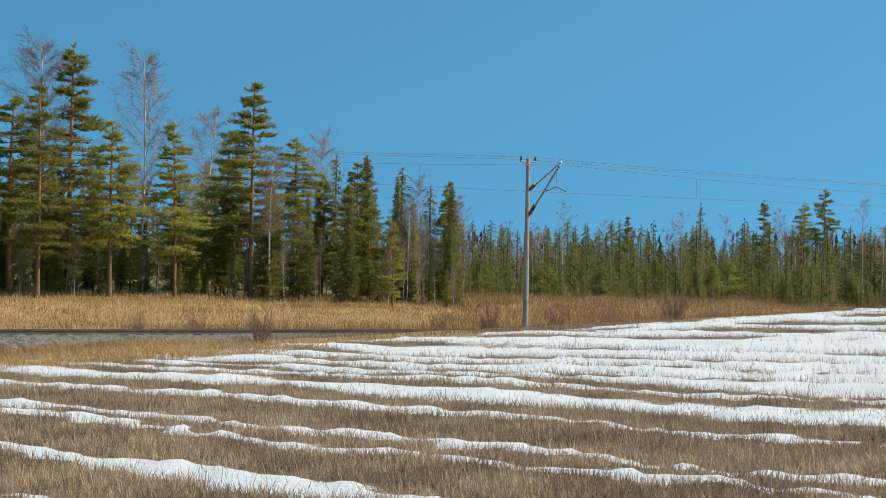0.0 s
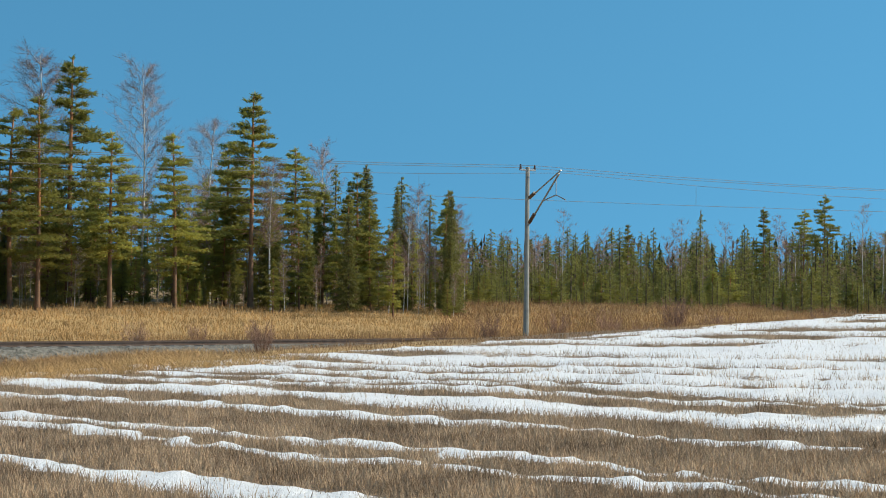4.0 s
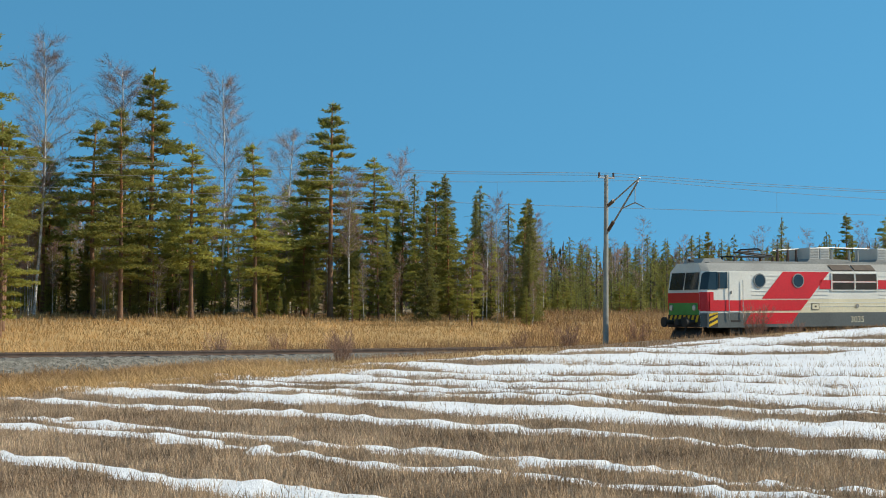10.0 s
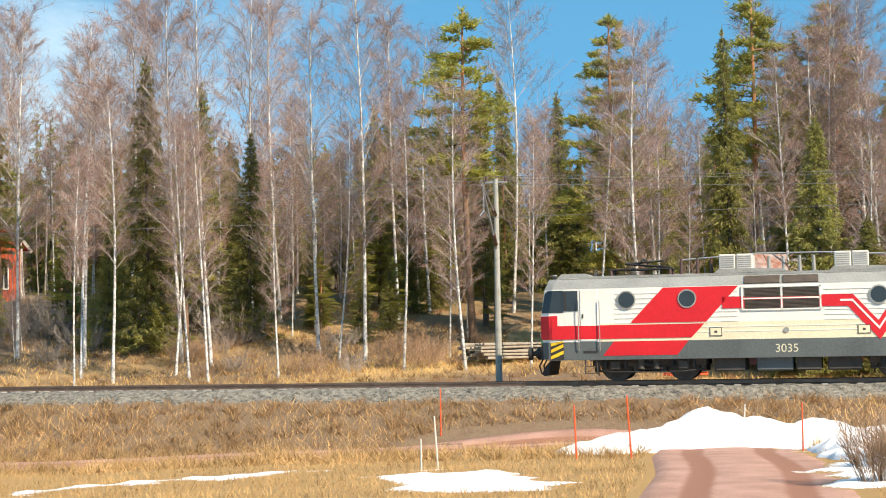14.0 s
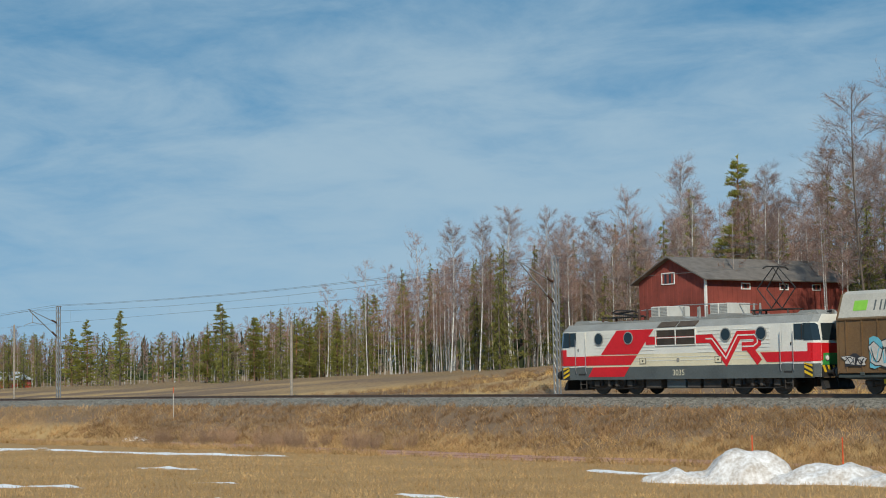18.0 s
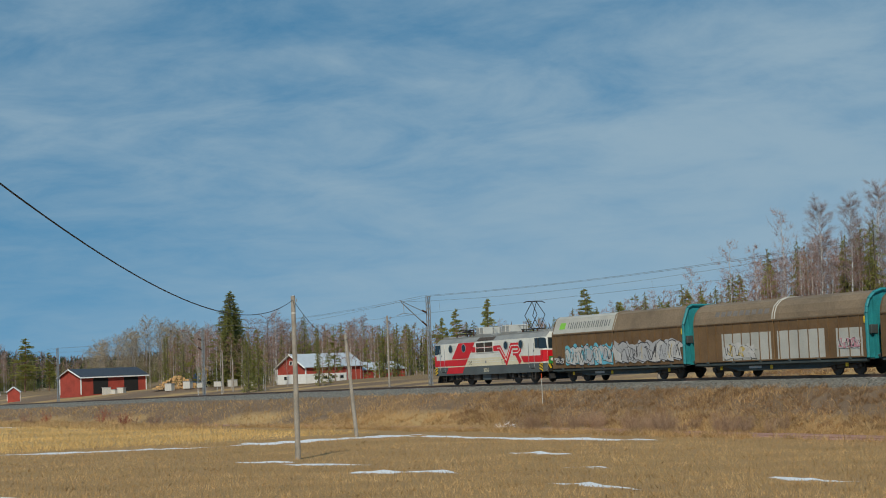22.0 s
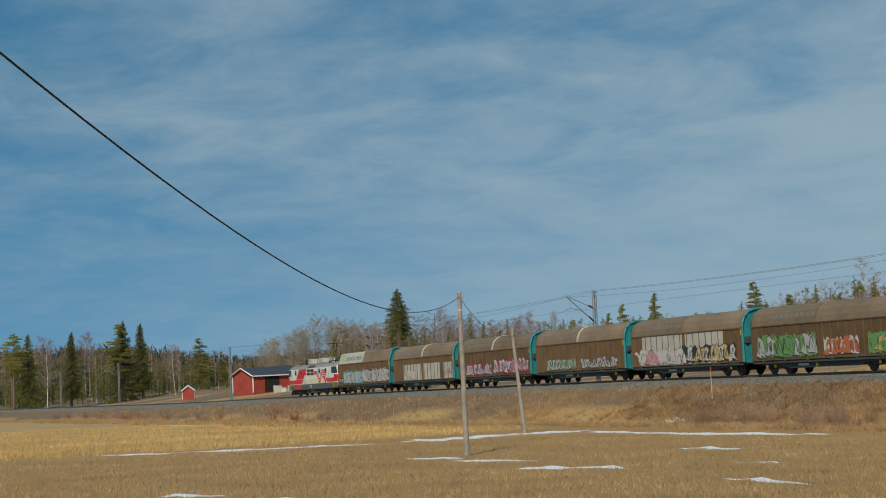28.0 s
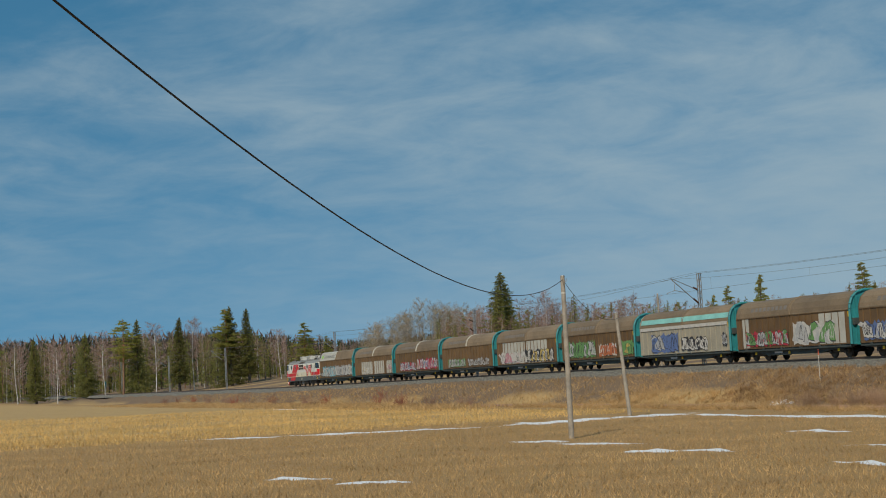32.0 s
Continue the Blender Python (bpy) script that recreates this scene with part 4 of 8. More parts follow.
FAR_WEST = (("p", 54.6, 1.4), ("s", 56.5, 2.0), ("s", 57.1, 2.1), ("p", 57.3, 2.0), ("b", 58.4, 1.7), ("s", 58.9, 1.8), ("b", 59.7, 1.6), ("s", 60.3, 1.8), ("b", 55.4, 1.2), ("p", 60.8, 1.8), ("b", 61.4, 1.4), ("s", 62.0, 1.4), ("b", 63.0, 1.2), ("b", 64.3, 1.2), ("s", 63.7, 1.3), ("p", 53.8, 0.9))
for k, a, e in FAR_WEST:
    plant(k, a, TREE_RND.uniform(385, 410) + max(0, a - 60) * 30, e, broad=1.5, whole=True)
for i in range(520):
    a = TREE_RND.uniform(44, 67)
    e = np.interp(a, [44, 47, 53, 55, 57, 60, 66], [1.2, 1.2, 0.6, 0.8, 1.4, 1.3, 1.0])
    plant(TREE_RND.choice("rbrssqrs"), a, TREE_RND.uniform(400, 450) + max(0, a - 58) * 30, e * TREE_RND.uniform(0.65, 1.0))
FAR_WORDS = {"p": "far_pine_wood", "q": "far_pine_wood", "s": "far_spruce_wood", "b": "far_birch_stand", "r": "far_birch_stand", "a": "far_broadleaf_wood", "w": "farm_willow_clump"}
for (k, mname), pieces in joined.items():
    v = np.concatenate([p for p, _ in pieces])
    offs = np.cumsum([0] + [len(p) for p, _ in pieces])
    t = np.concatenate([q + o for (_, q), o in zip(pieces, offs)])
    tagged(new(FAR_WORDS[k], arrays_mesh(FAR_WORDS[k], v, t, bpy.data.materials[mname])), "distant trees of the wood beyond the railway", "forest", kind="stuff")
for k in (*MODELS.values(), *LIGHT.values()):
    for o in k:
        for c in (*o.children, o):
            bpy.data.objects.remove(c)


def far_forest():
    """The closed wall of wood on the skyline."""
    rnd = random.Random(5)
    t, t2 = Tri(), Tri()
    spots = []
    for i in range(9000):
        a = rnd.uniform(-84, 69) if i % 2 else rnd.uniform(42, 69)
        r = rnd.uniform(230, 330) if a < 20 else rnd.uniform(340, 420) if a < 44 else rnd.uniform(480, 640) + max(0, a - 58) * 30
        spots.append((a, r, *polar(a, r)))
    low = height(np.array([q[2] for q in spots]), np.array([q[3] for q in spots]))
    for (a, r, x, y), z in zip(spots, low):
        z = float(z) - 0.3
        e = np.interp(a, [-84, -63, -55, -47, -40, -30, 0, 16, 30, 40, 46, 53, 57, 62, 69], [2.7, 2.5, 2.3, 2.4, 2.6, 3.0, 4.2, 4.4, 1.8, 1.1, 0.95, 0.7, 1.25, 1.25, 1.15]) * rnd.uniform(0.45, 1.0)
        h = max(3.0, ZC + r * math.tan(radians(e)) - z)
        conifer = rnd.random() < 0.45
        w = h * (0.16 if conifer else 0.12)
        for j in range(16 if conifer else 22):
            u = rnd.random() ** 0.9
            q = rnd.uniform(0, 6.283)
            c = Vector((x, y, z + h * u))
            o = Vector((math.cos(q), math.sin(q), rnd.uniform(-0.7, -0.1) if conifer else rnd.uniform(0.3, 1.6))) * w * (1.15 - u if conifer else 0.7)
            (t if conifer else t2).sliver(c + o * 0.1, c + o * 1.4, h * (0.085 if conifer else 0.022), Vector((0, 0, 1)) if conifer else Vector((-math.sin(q), math.cos(q), 0)))
        (t if conifer else t2).limb(Vector((x, y, z)), Vector((x, y, z + h)), 0.02 * h, 0.02)
    tagged(new("far_birch_wood", t2.data("far_birch_wood", M_FARB)), "distant bare birch wood along the horizon", "forest", kind="stuff")
    tagged(new("far_forest", t.data("far_forest", M_FAR)), "distant dark conifer forest along the horizon", "forest", kind="stuff")


M_FAR = mat("far_conifers", (0.05, 0.068, 0.028), 0.9, 0.35, 0.03, 0.3, 0, world_space=True, thin=0.3)
M_FARB = mat("far_birches", (0.20, 0.145, 0.115), 0.9, 0.3, 0.03, 0.3, 0, world_space=True, thin=0.3)
far_forest()


# ---- grass, stubble and brush ----
def spline(pts, step_len=0.8):
    out = []
    p = [Vector(pts[0])] + [Vector(q) for q in pts] + [Vector(pts[-1])]
    for i in range(1, len(p) - 2):
        n = max(2, int((p[i + 1] - p[i]).length / step_len))
        for j in range(n):
            t = j / n
            out.append(0.5 * ((2 * p[i]) + (p[i + 1] - p[i - 1]) * t + (2 * p[i - 1] - 5 * p[i] + 4 * p[i + 1] - p[i + 2]) * t * t + (3 * p[i] - p[i - 1] - 3 * p[i + 1] + p[i + 2]) * t ** 3))
    return out + [p[-1]]


ROAD = spline([(4.5, 8), (9.5, 20), (12.4, 27.7), (15.6, 35), (18.0, 41.5), (20.0, 47.5), (17.5, 52.5), (8, 55), (-2, 58), (-17, 64), (-36.8, 71.8), (-58.4, 83.1), (-86, 94), (-120, 106)])
ROAD_XY = np.array([p[:] for p in ROAD])


def beside_road(x, y):
    """Which points lie clear of the gravel."""
    out = np.empty(len(x), bool)
    for a in range(0, len(x), 20000):
        gap = (x[a:a + 20000, None] - ROAD_XY[:, 0]) ** 2 + (y[a:a + 20000, None] - ROAD_XY[:, 1]) ** 2
        out[a:a + 20000] = (gap + np.where(ROAD_XY[:, 1] > 54, 3.2, 0)).min(1) > 2.35 ** 2
    return out


def blades(name, label, m, x, y, h, w, spread, category="grass", seed=1):
    r = np.random.RandomState(seed)
    if name not in ("field_stubble", "yellow_field", "rough_grass", "yellow_meadow"):
        keep = beside_road(x, y)
        x, y = x[keep], y[keep]
    n = len(x)
    z = height(x, y)
    a = r.uniform(0, 6.283, n)
    hh = h * r.uniform(0.5, 1.25, n)
    ww = w * r.uniform(0.6, 1.3, n)
    base = np.stack([x, y, z - 0.02], -1)
    side = np.stack([np.cos(a), np.sin(a), 0 * a], -1) * ww[:, None] / 2
    tip = base + np.stack([r.normal(0, spread, n) * hh, r.normal(0, spread, n) * hh, hh], -1)
    v = np.stack([base - side, base + side, tip], 1).reshape(-1, 3)
    tagged(new(name, arrays_mesh(name, v, np.arange(3 * n).reshape(-1, 3), m)), label, category, kind="stuff")


def scatter_polar(n, az0, az1, r0, r1, seed, power=1.0):
    g = np.random.RandomState(seed)
    a = np.radians(g.uniform(az0, az1, n))
    r = r0 + (r1 - r0) * g.uniform(0, 1, n) ** power
    return -np.sin(a) * r, np.cos(a) * r


def along_line(n, s0, s1, d0, d1, seed):
    g = np.random.RandomState(seed)
    s, d = g.uniform(s0, s1, n), g.uniform(d0, d1, n)
    t = np.interp(s, SS, TH)
    return np.interp(s, SS, TX) + np.sin(t) * d, np.interp(s, SS, TY) + np.cos(t) * d


def field_cover():
    x, y = scatter_polar(1000000, -82, -20, 12, 76, 3, 1.3)
    q = row_coord(x, y)
    keep = (q > 8.5) & (np.abs(((q + 0.03 * waves(x, y, 2.0, 5)) / 0.25) % 1 - 0.5) < 0.30)
    x, y = x[keep], y[keep]
    s, d = to_line(x, y)
    keep = d < -12.5
    x, y, s, d = x[keep], y[keep], s[keep], d[keep]
    bare = snow_cover(x, y, s, d) + 0.14 * waves(x, y, 3.0, 77) + 0.30 * np.random.RandomState(9).normal(0, 1, len(x))
    keep = bare < 0.50
    blades("field_stubble", "brown cut grain stubble standing in rows between the snow", M_STUBBLE, x[keep], y[keep], 0.19, 0.017, 0.34, "stubble", seed=4)
    x, y = scatter_polar(230000, -24, 66, 22, 100, 13, 1.25)
    s, d = to_line(x, y)
    keep = (d < -12) & (x < np.interp(y, [8, 20, 27.7, 35, 41.5, 47.5], [4.5, 9.5, 12.4, 15.6, 18.0, 20.0]) - 1.9)
    x, y = x[keep], y[keep]
    keep = drift_cover(x, y) < 0.45
    blades("field_grass", "short tan grass stubble on the open field", M_STRAW, x[keep], y[keep], 0.14, 0.03, 0.5, seed=5)
    g = np.random.RandomState(61)
    k = g.randint(0, 60, 26000)
    x, y = ROAD_XY[k, 0] + g.uniform(2.2, 7.0, 26000) + g.normal(0, 0.4, 26000), ROAD_XY[k, 1] - 1.0 + g.normal(0, 0.6, 26000)
    keep = (row_coord(x, y) < 9.3) & (drift_cover(x, y) < 0.4) & (to_line(x, y)[1] < -11)
    blades("verge_grass", "dry yellow grass on the verge of the gravel road", M_STRAW, x[keep], y[keep], 0.16, 0.022, 0.5, seed=15)
    x, y = along_line(110000, -60, 110, -15, -3.0, 23)
    pick = np.clip(0.55 + 0.6 * waves(x, y, 0.35, 41), 0, 1) > np.random.RandomState(2).uniform(0, 1, len(x))
    blades("bank_grass", "matted dry grass on the railway bank", M_BANK, x[pick], y[pick], 0.36, 0.035, 0.7, seed=6)
    x, y = along_line(26000, 110, 300, -22, -3.4, 24)
    blades("far_bank_grass", "dry grass on the distant railway bank", M_STRAW, x, y, 0.4, 0.07, 0.7, seed=7)
    x, y = along_line(80000, -118, -36, 3.2, 40, 25)
    blades("yellow_meadow", "dry tan grass on the meadow behind the track", M_STRAW, x, y, 0.30, 0.045, 0.4, seed=8)
    x, y = along_line(50000, -36, 75, 3.2, 24, 26)
    pick = np.clip(0.5 + 0.7 * waves(x, y, 0.3, 43), 0, 1) > np.random.RandomState(3).uniform(0, 1, len(x))
    blades("slope_grass", "dry grass on the slope behind the track", M_YELLOW, x[pick], y[pick], 0.30, 0.04, 0.7, seed=9)
    x, y = along_line(15000, -125, -62, 2.2, 8, 27)
    blades("verge_weeds", "tall brown weeds on the verge of the railway", M_BROWNGRASS, x, y, 0.62, 0.025, 0.3, seed=10)
    x, y = along_line(16000, -125, -50, -12, -3, 28)
    blades("near_verge_weeds", "short brown weeds between the field and the track", M_BROWNGRASS, x, y, 0.22, 0.025, 0.4, seed=13)
    x, y = scatter_polar(36000, -80, -62, 76, 165, 37, 0.9)
    s, d = to_line(x, y)
    x, y = x[d > 8], y[d > 8]
    blades("rough_grass", "tall brown rough grass before the wood", M_BROWNGRASS, x, y, 0.5, 0.05, 0.4, seed=12)
    x, y = scatter_polar(75000, 40, 66, 72, 190, 33, 1.2)
    s, d = to_line(x, y)
    keep = (d < -18) & (step(60, 95, -x) > 0.4)
    blades("yellow_field", "pale yellow uncut grass field", M_YELLOW, x[keep], y[keep], 0.24, 0.045, 0.5, seed=11)


field_cover()


def shrub(x, y, h, m, label, seed, wide=0.5, n=44):
    """A bush of many thin stems that fork into twigs."""
    rnd = random.Random(seed)
    t, w = Sprays(seed), Tri()
    for _ in range(n):
        a = rnd.uniform(0, 6.283)
        b = Vector((math.cos(a), math.sin(a), 0)) * rnd.uniform(0, wide * 0.55) * h
        d = Vector((math.cos(a) * wide * rnd.uniform(0.2, 1.2), math.sin(a) * wide * rnd.uniform(0.2, 1.2), rnd.uniform(0.8, 1.3))).normalized()
        ln = h * rnd.uniform(0.45, 1.05)
        w.limb(b, b + d * ln, 0.0065 * h ** 0.5, 0.002)
        for i in range(4):
            t.add(b + d * ln * (0.3 + 0.22 * i), d, 0.22 * h, 5)
    ob = new("shrub", crown_data("shrub", t.points(0.022, spread=0.6, lean=0.8, flat=0.8, jitter=0.1), m, w, m))
    ob.location = (x, y, ground_at(x, y))
    tagged(ob, label, "shrub", "shrubs by the railway")


def brush():
    rnd = random.Random(12)
    # by the road's snowy corner
    for i in range(16):
        x, y = polar(rnd.uniform(-32.5, -28), rnd.uniform(33, 46))
        shrub(x, y, rnd.uniform(0.9, 1.7), M_BRUSH, "leafless brown brush in the snow by the field", 100 + i, 0.5, 80)
    for i in range(10):
        x, y = polar(rnd.uniform(-36, -31.5), rnd.uniform(27, 33))
        shrub(x, y, rnd.uniform(0.5, 1.0), M_BRUSH, "low leafless brush in the snow", 130 + i, 0.7, 60)
    for i in range(34):
        p = line_at(rnd.uniform(-10, 60), rnd.uniform(7, 26))
        shrub(p.x, p.y, rnd.uniform(0.6, 1.3), M_APPLE, "grey leafless bush on the grassy slope", 160 + i, 0.9)
    for i in range(26):
        p = line_at(rnd.uniform(-105, -58), rnd.uniform(-8, 9))
        shrub(p.x, p.y, rnd.uniform(0.7, 1.5), M_TWIG_RED, "reddish leafless bush beside the track", 200 + i)
    for i in range(46):
        p = line_at(rnd.uniform(-2, 32), rnd.uniform(17, 30))
        shrub(p.x, p.y, rnd.uniform(1.3, 2.5), M_APPLE, "gnarled grey apple bush in the garden", 240 + i, 1.1, 40)
    for i in range(30):
        p = line_at(rnd.uniform(40, 66), rnd.uniform(-13, -8))
        shrub(p.x, p.y, rnd.uniform(0.7, 1.3), M_BRUSH, "ochre willow brush on the railway bank", 270 + i, 0.5)
    for i in range(36):
        p = line_at(rnd.uniform(110, 300), rnd.uniform(-14, -6))
        shrub(p.x, p.y, rnd.uniform(0.8, 1.6), M_TWIG_RED if i % 3 else M_REDBRUSH, "reddish brush below the distant bank", 310 + i, 0.6, 24)
    for i in range(20):
        x, y = polar(rnd.uniform(-15, -4), rnd.uniform(76, 86))
        shrub(x, y, rnd.uniform(0.7, 1.6), M_BRUSH, "leafless undergrowth at the wood's edge", 360 + i, 0.8)


brush()


def tussocks(name, n, s0, s1, d0, d1, h, m, label, seed):
    """Clumps of long dry grass bent over each other."""
    g = np.random.RandomState(seed)
    x, y = along_line(n, s0, s1, d0, d1, seed)
    k = 26
    cx, cy = np.repeat(x, k) + g.normal(0, 0.13, n * k), np.repeat(y, k) + g.normal(0, 0.13, n * k)
    blades(name, label, m, cx, cy, h, 0.03, 0.85, seed=seed)


tussocks("grass_tussock_cover", 2200, -58, 110, -15, -6.5, 0.42, M_STRAW, "pale tussocks of long dry grass on the bank", 51)
tussocks("brown_tussock_cover", 2300, -58, 85, -8.5, -2.8, 0.34, M_BROWNGRASS, "brown withered herbs on the railway bank", 52)
tussocks("slope_tussock_cover", 2400, -36, 75, 3.0, 30, 0.36, M_BROWNGRASS, "brown withered grass on the slope behind the track", 53)


# ---- road, snow heaps, stakes ----
def road_material():
    """Red gravel, darker and bound in the two wheel tracks, loose and pale between and beside them."""
    m = mat("red_gravel", (0.40, 0.215, 0.155), 0.95, 0.25, 0.9, 24, 0.6, world_space=True, second=(0.50, 0.29, 0.225))
    n, l = m.node_tree.nodes, m.node_tree.links
    b = n["Principled BSDF"]
    loose = b.inputs["Base Color"].links[0].from_socket
    across, wob, add = n.new("ShaderNodeAttribute"), n.new("ShaderNodeTexNoise"), n.new("ShaderNodeMath")
    across.attribute_name = "across"
    wob.inputs["Scale"].default_value, wob.inputs["Detail"].default_value = 1.3, 5.0
    l.new(n.new("ShaderNodeNewGeometry").outputs["Position"], wob.inputs["Vector"])
    add.operation, add.inputs[1].default_value = "MULTIPLY_ADD", 0.3
    l.new(wob.outputs[0], add.inputs[0])
    l.new(across.outputs["Fac"], add.inputs[2])
    rng, mix = n.new("ShaderNodeMapRange"), n.new("ShaderNodeMixRGB")
    rng.interpolation_type = "SMOOTHSTEP"
    rng.inputs[1].default_value, rng.inputs[2].default_value = 0.5, 0.9
    l.new(add.outputs[0], rng.inputs[0])
    l.new(rng.outputs[0], mix.inputs[0])
    l.new(loose, mix.inputs[1])
    mix.inputs[2].default_value = (0.275, 0.125, 0.08, 1)
    l.new(mix.outputs[0], b.inputs["Base Color"])
    return m


def build_road():
    c = ROAD
    g, w = Geo(), 17
    track_share = []
    rough = height(ROAD_XY[:, 0], ROAD_XY[:, 1])
    bed = [np.mean(rough[max(0, i - 4):i + 5]) for i in range(len(rough))]
    for i, p in enumerate(c):
        d = (c[min(i + 1, len(c) - 1)] - c[max(i - 1, 0)]).normalized()
        n = Vector((d.y, -d.x))
        zc = float(bed[i])
        far_on = float(step(50, 56, p.y))
        wid = 2.25 - 0.75 * far_on
        side = [p + n * (j / (w - 1) * 2 - 1) * wid for j in range(w)]
        low = height(np.array([q.x for q in side]), np.array([q.y for q in side]))
        for j, q in enumerate(side):
            o = j / (w - 1) * 2 - 1
            rut = math.exp(-((abs(o) - 0.45) / 0.17) ** 2)
            z = max(zc, float(low[j]) - 0.05) + 0.09 + 0.01 * far_on - 0.05 * o * o - 0.03 * rut if abs(o) < 0.99 else min(zc, float(low[j])) - 0.1
            g.v.append((q.x, q.y, z))
            track_share.append(rut)
    for i in range(len(c) - 1):
        g.f += [(i * w + j, i * w + j + 1, (i + 1) * w + j + 1, (i + 1) * w + j) for j in range(w - 1)]
    me = smooth(g.data("road", road_material()))
    me.attributes.new("across", "FLOAT", "POINT").data.foreach_set("value", track_share)
    tagged(new("road", me), "reddish gravel road with wheel ruts", "road", kind="structure")


build_road()


def snow_heap(lobes, label, seed, m_snow):
    """A heap of ploughed snow: lobes of x, y, half length, half width, turn, height."""
    xs = [l[0] for l in lobes]
    ys = [l[1] for l in lobes]
    x0, x1, y0, y1 = min(xs) - 9, max(xs) + 9, min(ys) - 9, max(ys) + 9
    n, m = int((x1 - x0) / 0.14), int((y1 - y0) / 0.14)
    X, Y = np.meshgrid(np.linspace(x0, x1, n), np.linspace(y0, y1, m))
    x, y = X.ravel(), Y.ravel()
    hgt = np.zeros_like(x)
    for cx, cy, a, b, turn, h in lobes:
        c, s = math.cos(radians(turn)), math.sin(radians(turn))
        u, v = ((x - cx) * c + (y - cy) * s) / a, (-(x - cx) * s + (y - cy) * c) / b
        q = u * u + v * v + 0.22 * waves(x, y, 1.1, seed) + 0.12 * waves(x, y, 3.1, seed + 1)
        hgt = np.maximum(hgt, h * np.clip(1 - q, 0, 1) ** 0.7)
    hgt = hgt * (1 + 0.16 * waves(x, y, 2.4, seed + 2)) + np.where(hgt > 0.02, (0.07 * waves(x, y, 5.0, seed + 3) + 0.04 * waves(x, y, 11.0, seed + 4)) * np.clip(hgt * 3, 0, 1), 0)
    z = height(x, y) + np.where(hgt > 0.01, hgt + 0.02, -0.15)
    i, j = np.meshgrid(np.arange(n - 1), np.arange(m - 1))
    a = (j * n + i).ravel()
    keep = np.maximum.reduce([hgt[a], hgt[a + 1], hgt[a + n], hgt[a + n + 1]]) > 0.005
    a = a[keep]
    tris = np.concatenate([np.stack([a, a + 1, a + n + 1], -1), np.stack([a, a + n + 1, a + n], -1)])
    used = np.unique(tris)
    idx = np.full(len(x), -1)
    idx[used] = np.arange(len(used))
    me = arrays_mesh("snow_bank", np.stack([x, y, z], -1)[used], idx[tris], m_snow)
    smooth(me)
    tagged(new("snow_bank", me), label, "snow bank", "heaps of ploughed snow")


snow_heap([(17.5, 46.6, 3.2, 1.1, -25, 0.55), (19.2, 46.3, 1.6, 1.2, -15, 1.15), (21.6, 45.6, 2.6, 1.2, -15, 0.75), (24.0, 44.0, 2.4, 1.4, -40, 0.5), (22.2, 40.5, 2.0, 3.2, 10, 0.45), (20.8, 36.0, 1.7, 4.0, 12, 0.4), (19.4, 31.0, 1.6, 4.0, 12, 0.4), (26.8, 44.5, 3.5, 2.0, 20, 0.35)], "long heap of ploughed snow beside the gravel road", 60, M_SNOW)
snow_heap([(-16.2, 52.6, 1.7, 1.1, 8, 1.15), (-13.6, 52.2, 2.2, 0.9, 0, 0.6), (-10.4, 51.3, 3.0, 0.8, -15, 0.45), (-18.2, 52.4, 1.6, 0.9, 10, 0.4)], "dirty heap of ploughed snow on the field", 70, M_SNOW_DIRTY)


def stake(az, r, h, m, label, lean=0.0):
    x, y = polar(az, r)
    z = ground_at(x, y)
    g = Geo().rod((0, 0, -0.2), (lean, 0, h), 0.028, 0.022, 6)
    ob = new("snow_stake", g.data("snow_stake", m))
    ob.location = (x, y, z)
    tagged(ob, label, "marker stake", "stakes marking the road")


for az, r, h, m, ln in ((-18.2, 46.5, 1.5, M_STAKE, -0.05), (-20.1, 46.5, 1.75, M_STAKE, -0.12), (-25.9, 47, 1.35, M_STAKE, 0.0), (-13.5, 57.5, 1.65, M_STAKE, 0.0), (-23.9, 50, 1.3, M_STAKEW, 0.08), (-13.4, 44, 1.4, M_STAKEW, -0.1), (-12.8, 43, 0.85, M_STAKEW, 0.0), (17.0, 57, 1.5, M_STAKE, 0), (14.0, 57, 1.4, M_STAKE, 0), (36.9, 117, 1.8, M_STAKEW, 0), (36.9, 118, 2.0, M_STAKE, 0)):
    stake(az, r, h, m, "thin orange snow stake beside the road" if m == M_STAKE else "thin bleached wooden marker stick", ln)


# ---- utility poles ----
def utility_pole(az, r, top_el, lean, wire_hook, label):
    x, y = polar(az, r)
    z = ground_at(x, y)
    h = ZC + r * math.tan(radians(top_el)) - z
    ob = tagged(empty("utility_pole", Matrix.Translation((x, y, z)) @ Euler((0, radians(lean), 0)).to_matrix().to_4x4()), label, "utility pole", "wooden utility poles")
    part("pole", Geo().rod((0, 0, -0.4), (0, 0, h), 0.125, 0.095, 12), M_OLDWOOD, ob)
    part("cap", Geo().rod((0, 0, h), (0, 0, h + 0.03), 0.105, 0.09, 12), M_GALV, ob)
    if wire_hook:
        part("bracket", Geo().path([(0.1, 0, h - 0.25), (0.2, 0, h - 0.25), (0.22, 0, h - 0.12)], 0.015), M_GALV, ob)
        part("band", Geo().rod((0, 0, h - 0.75), (0, 0, h - 0.68), 0.105, n=12), M_STAKEW, ob)
    return Vector((x, y, z + h - 0.15))


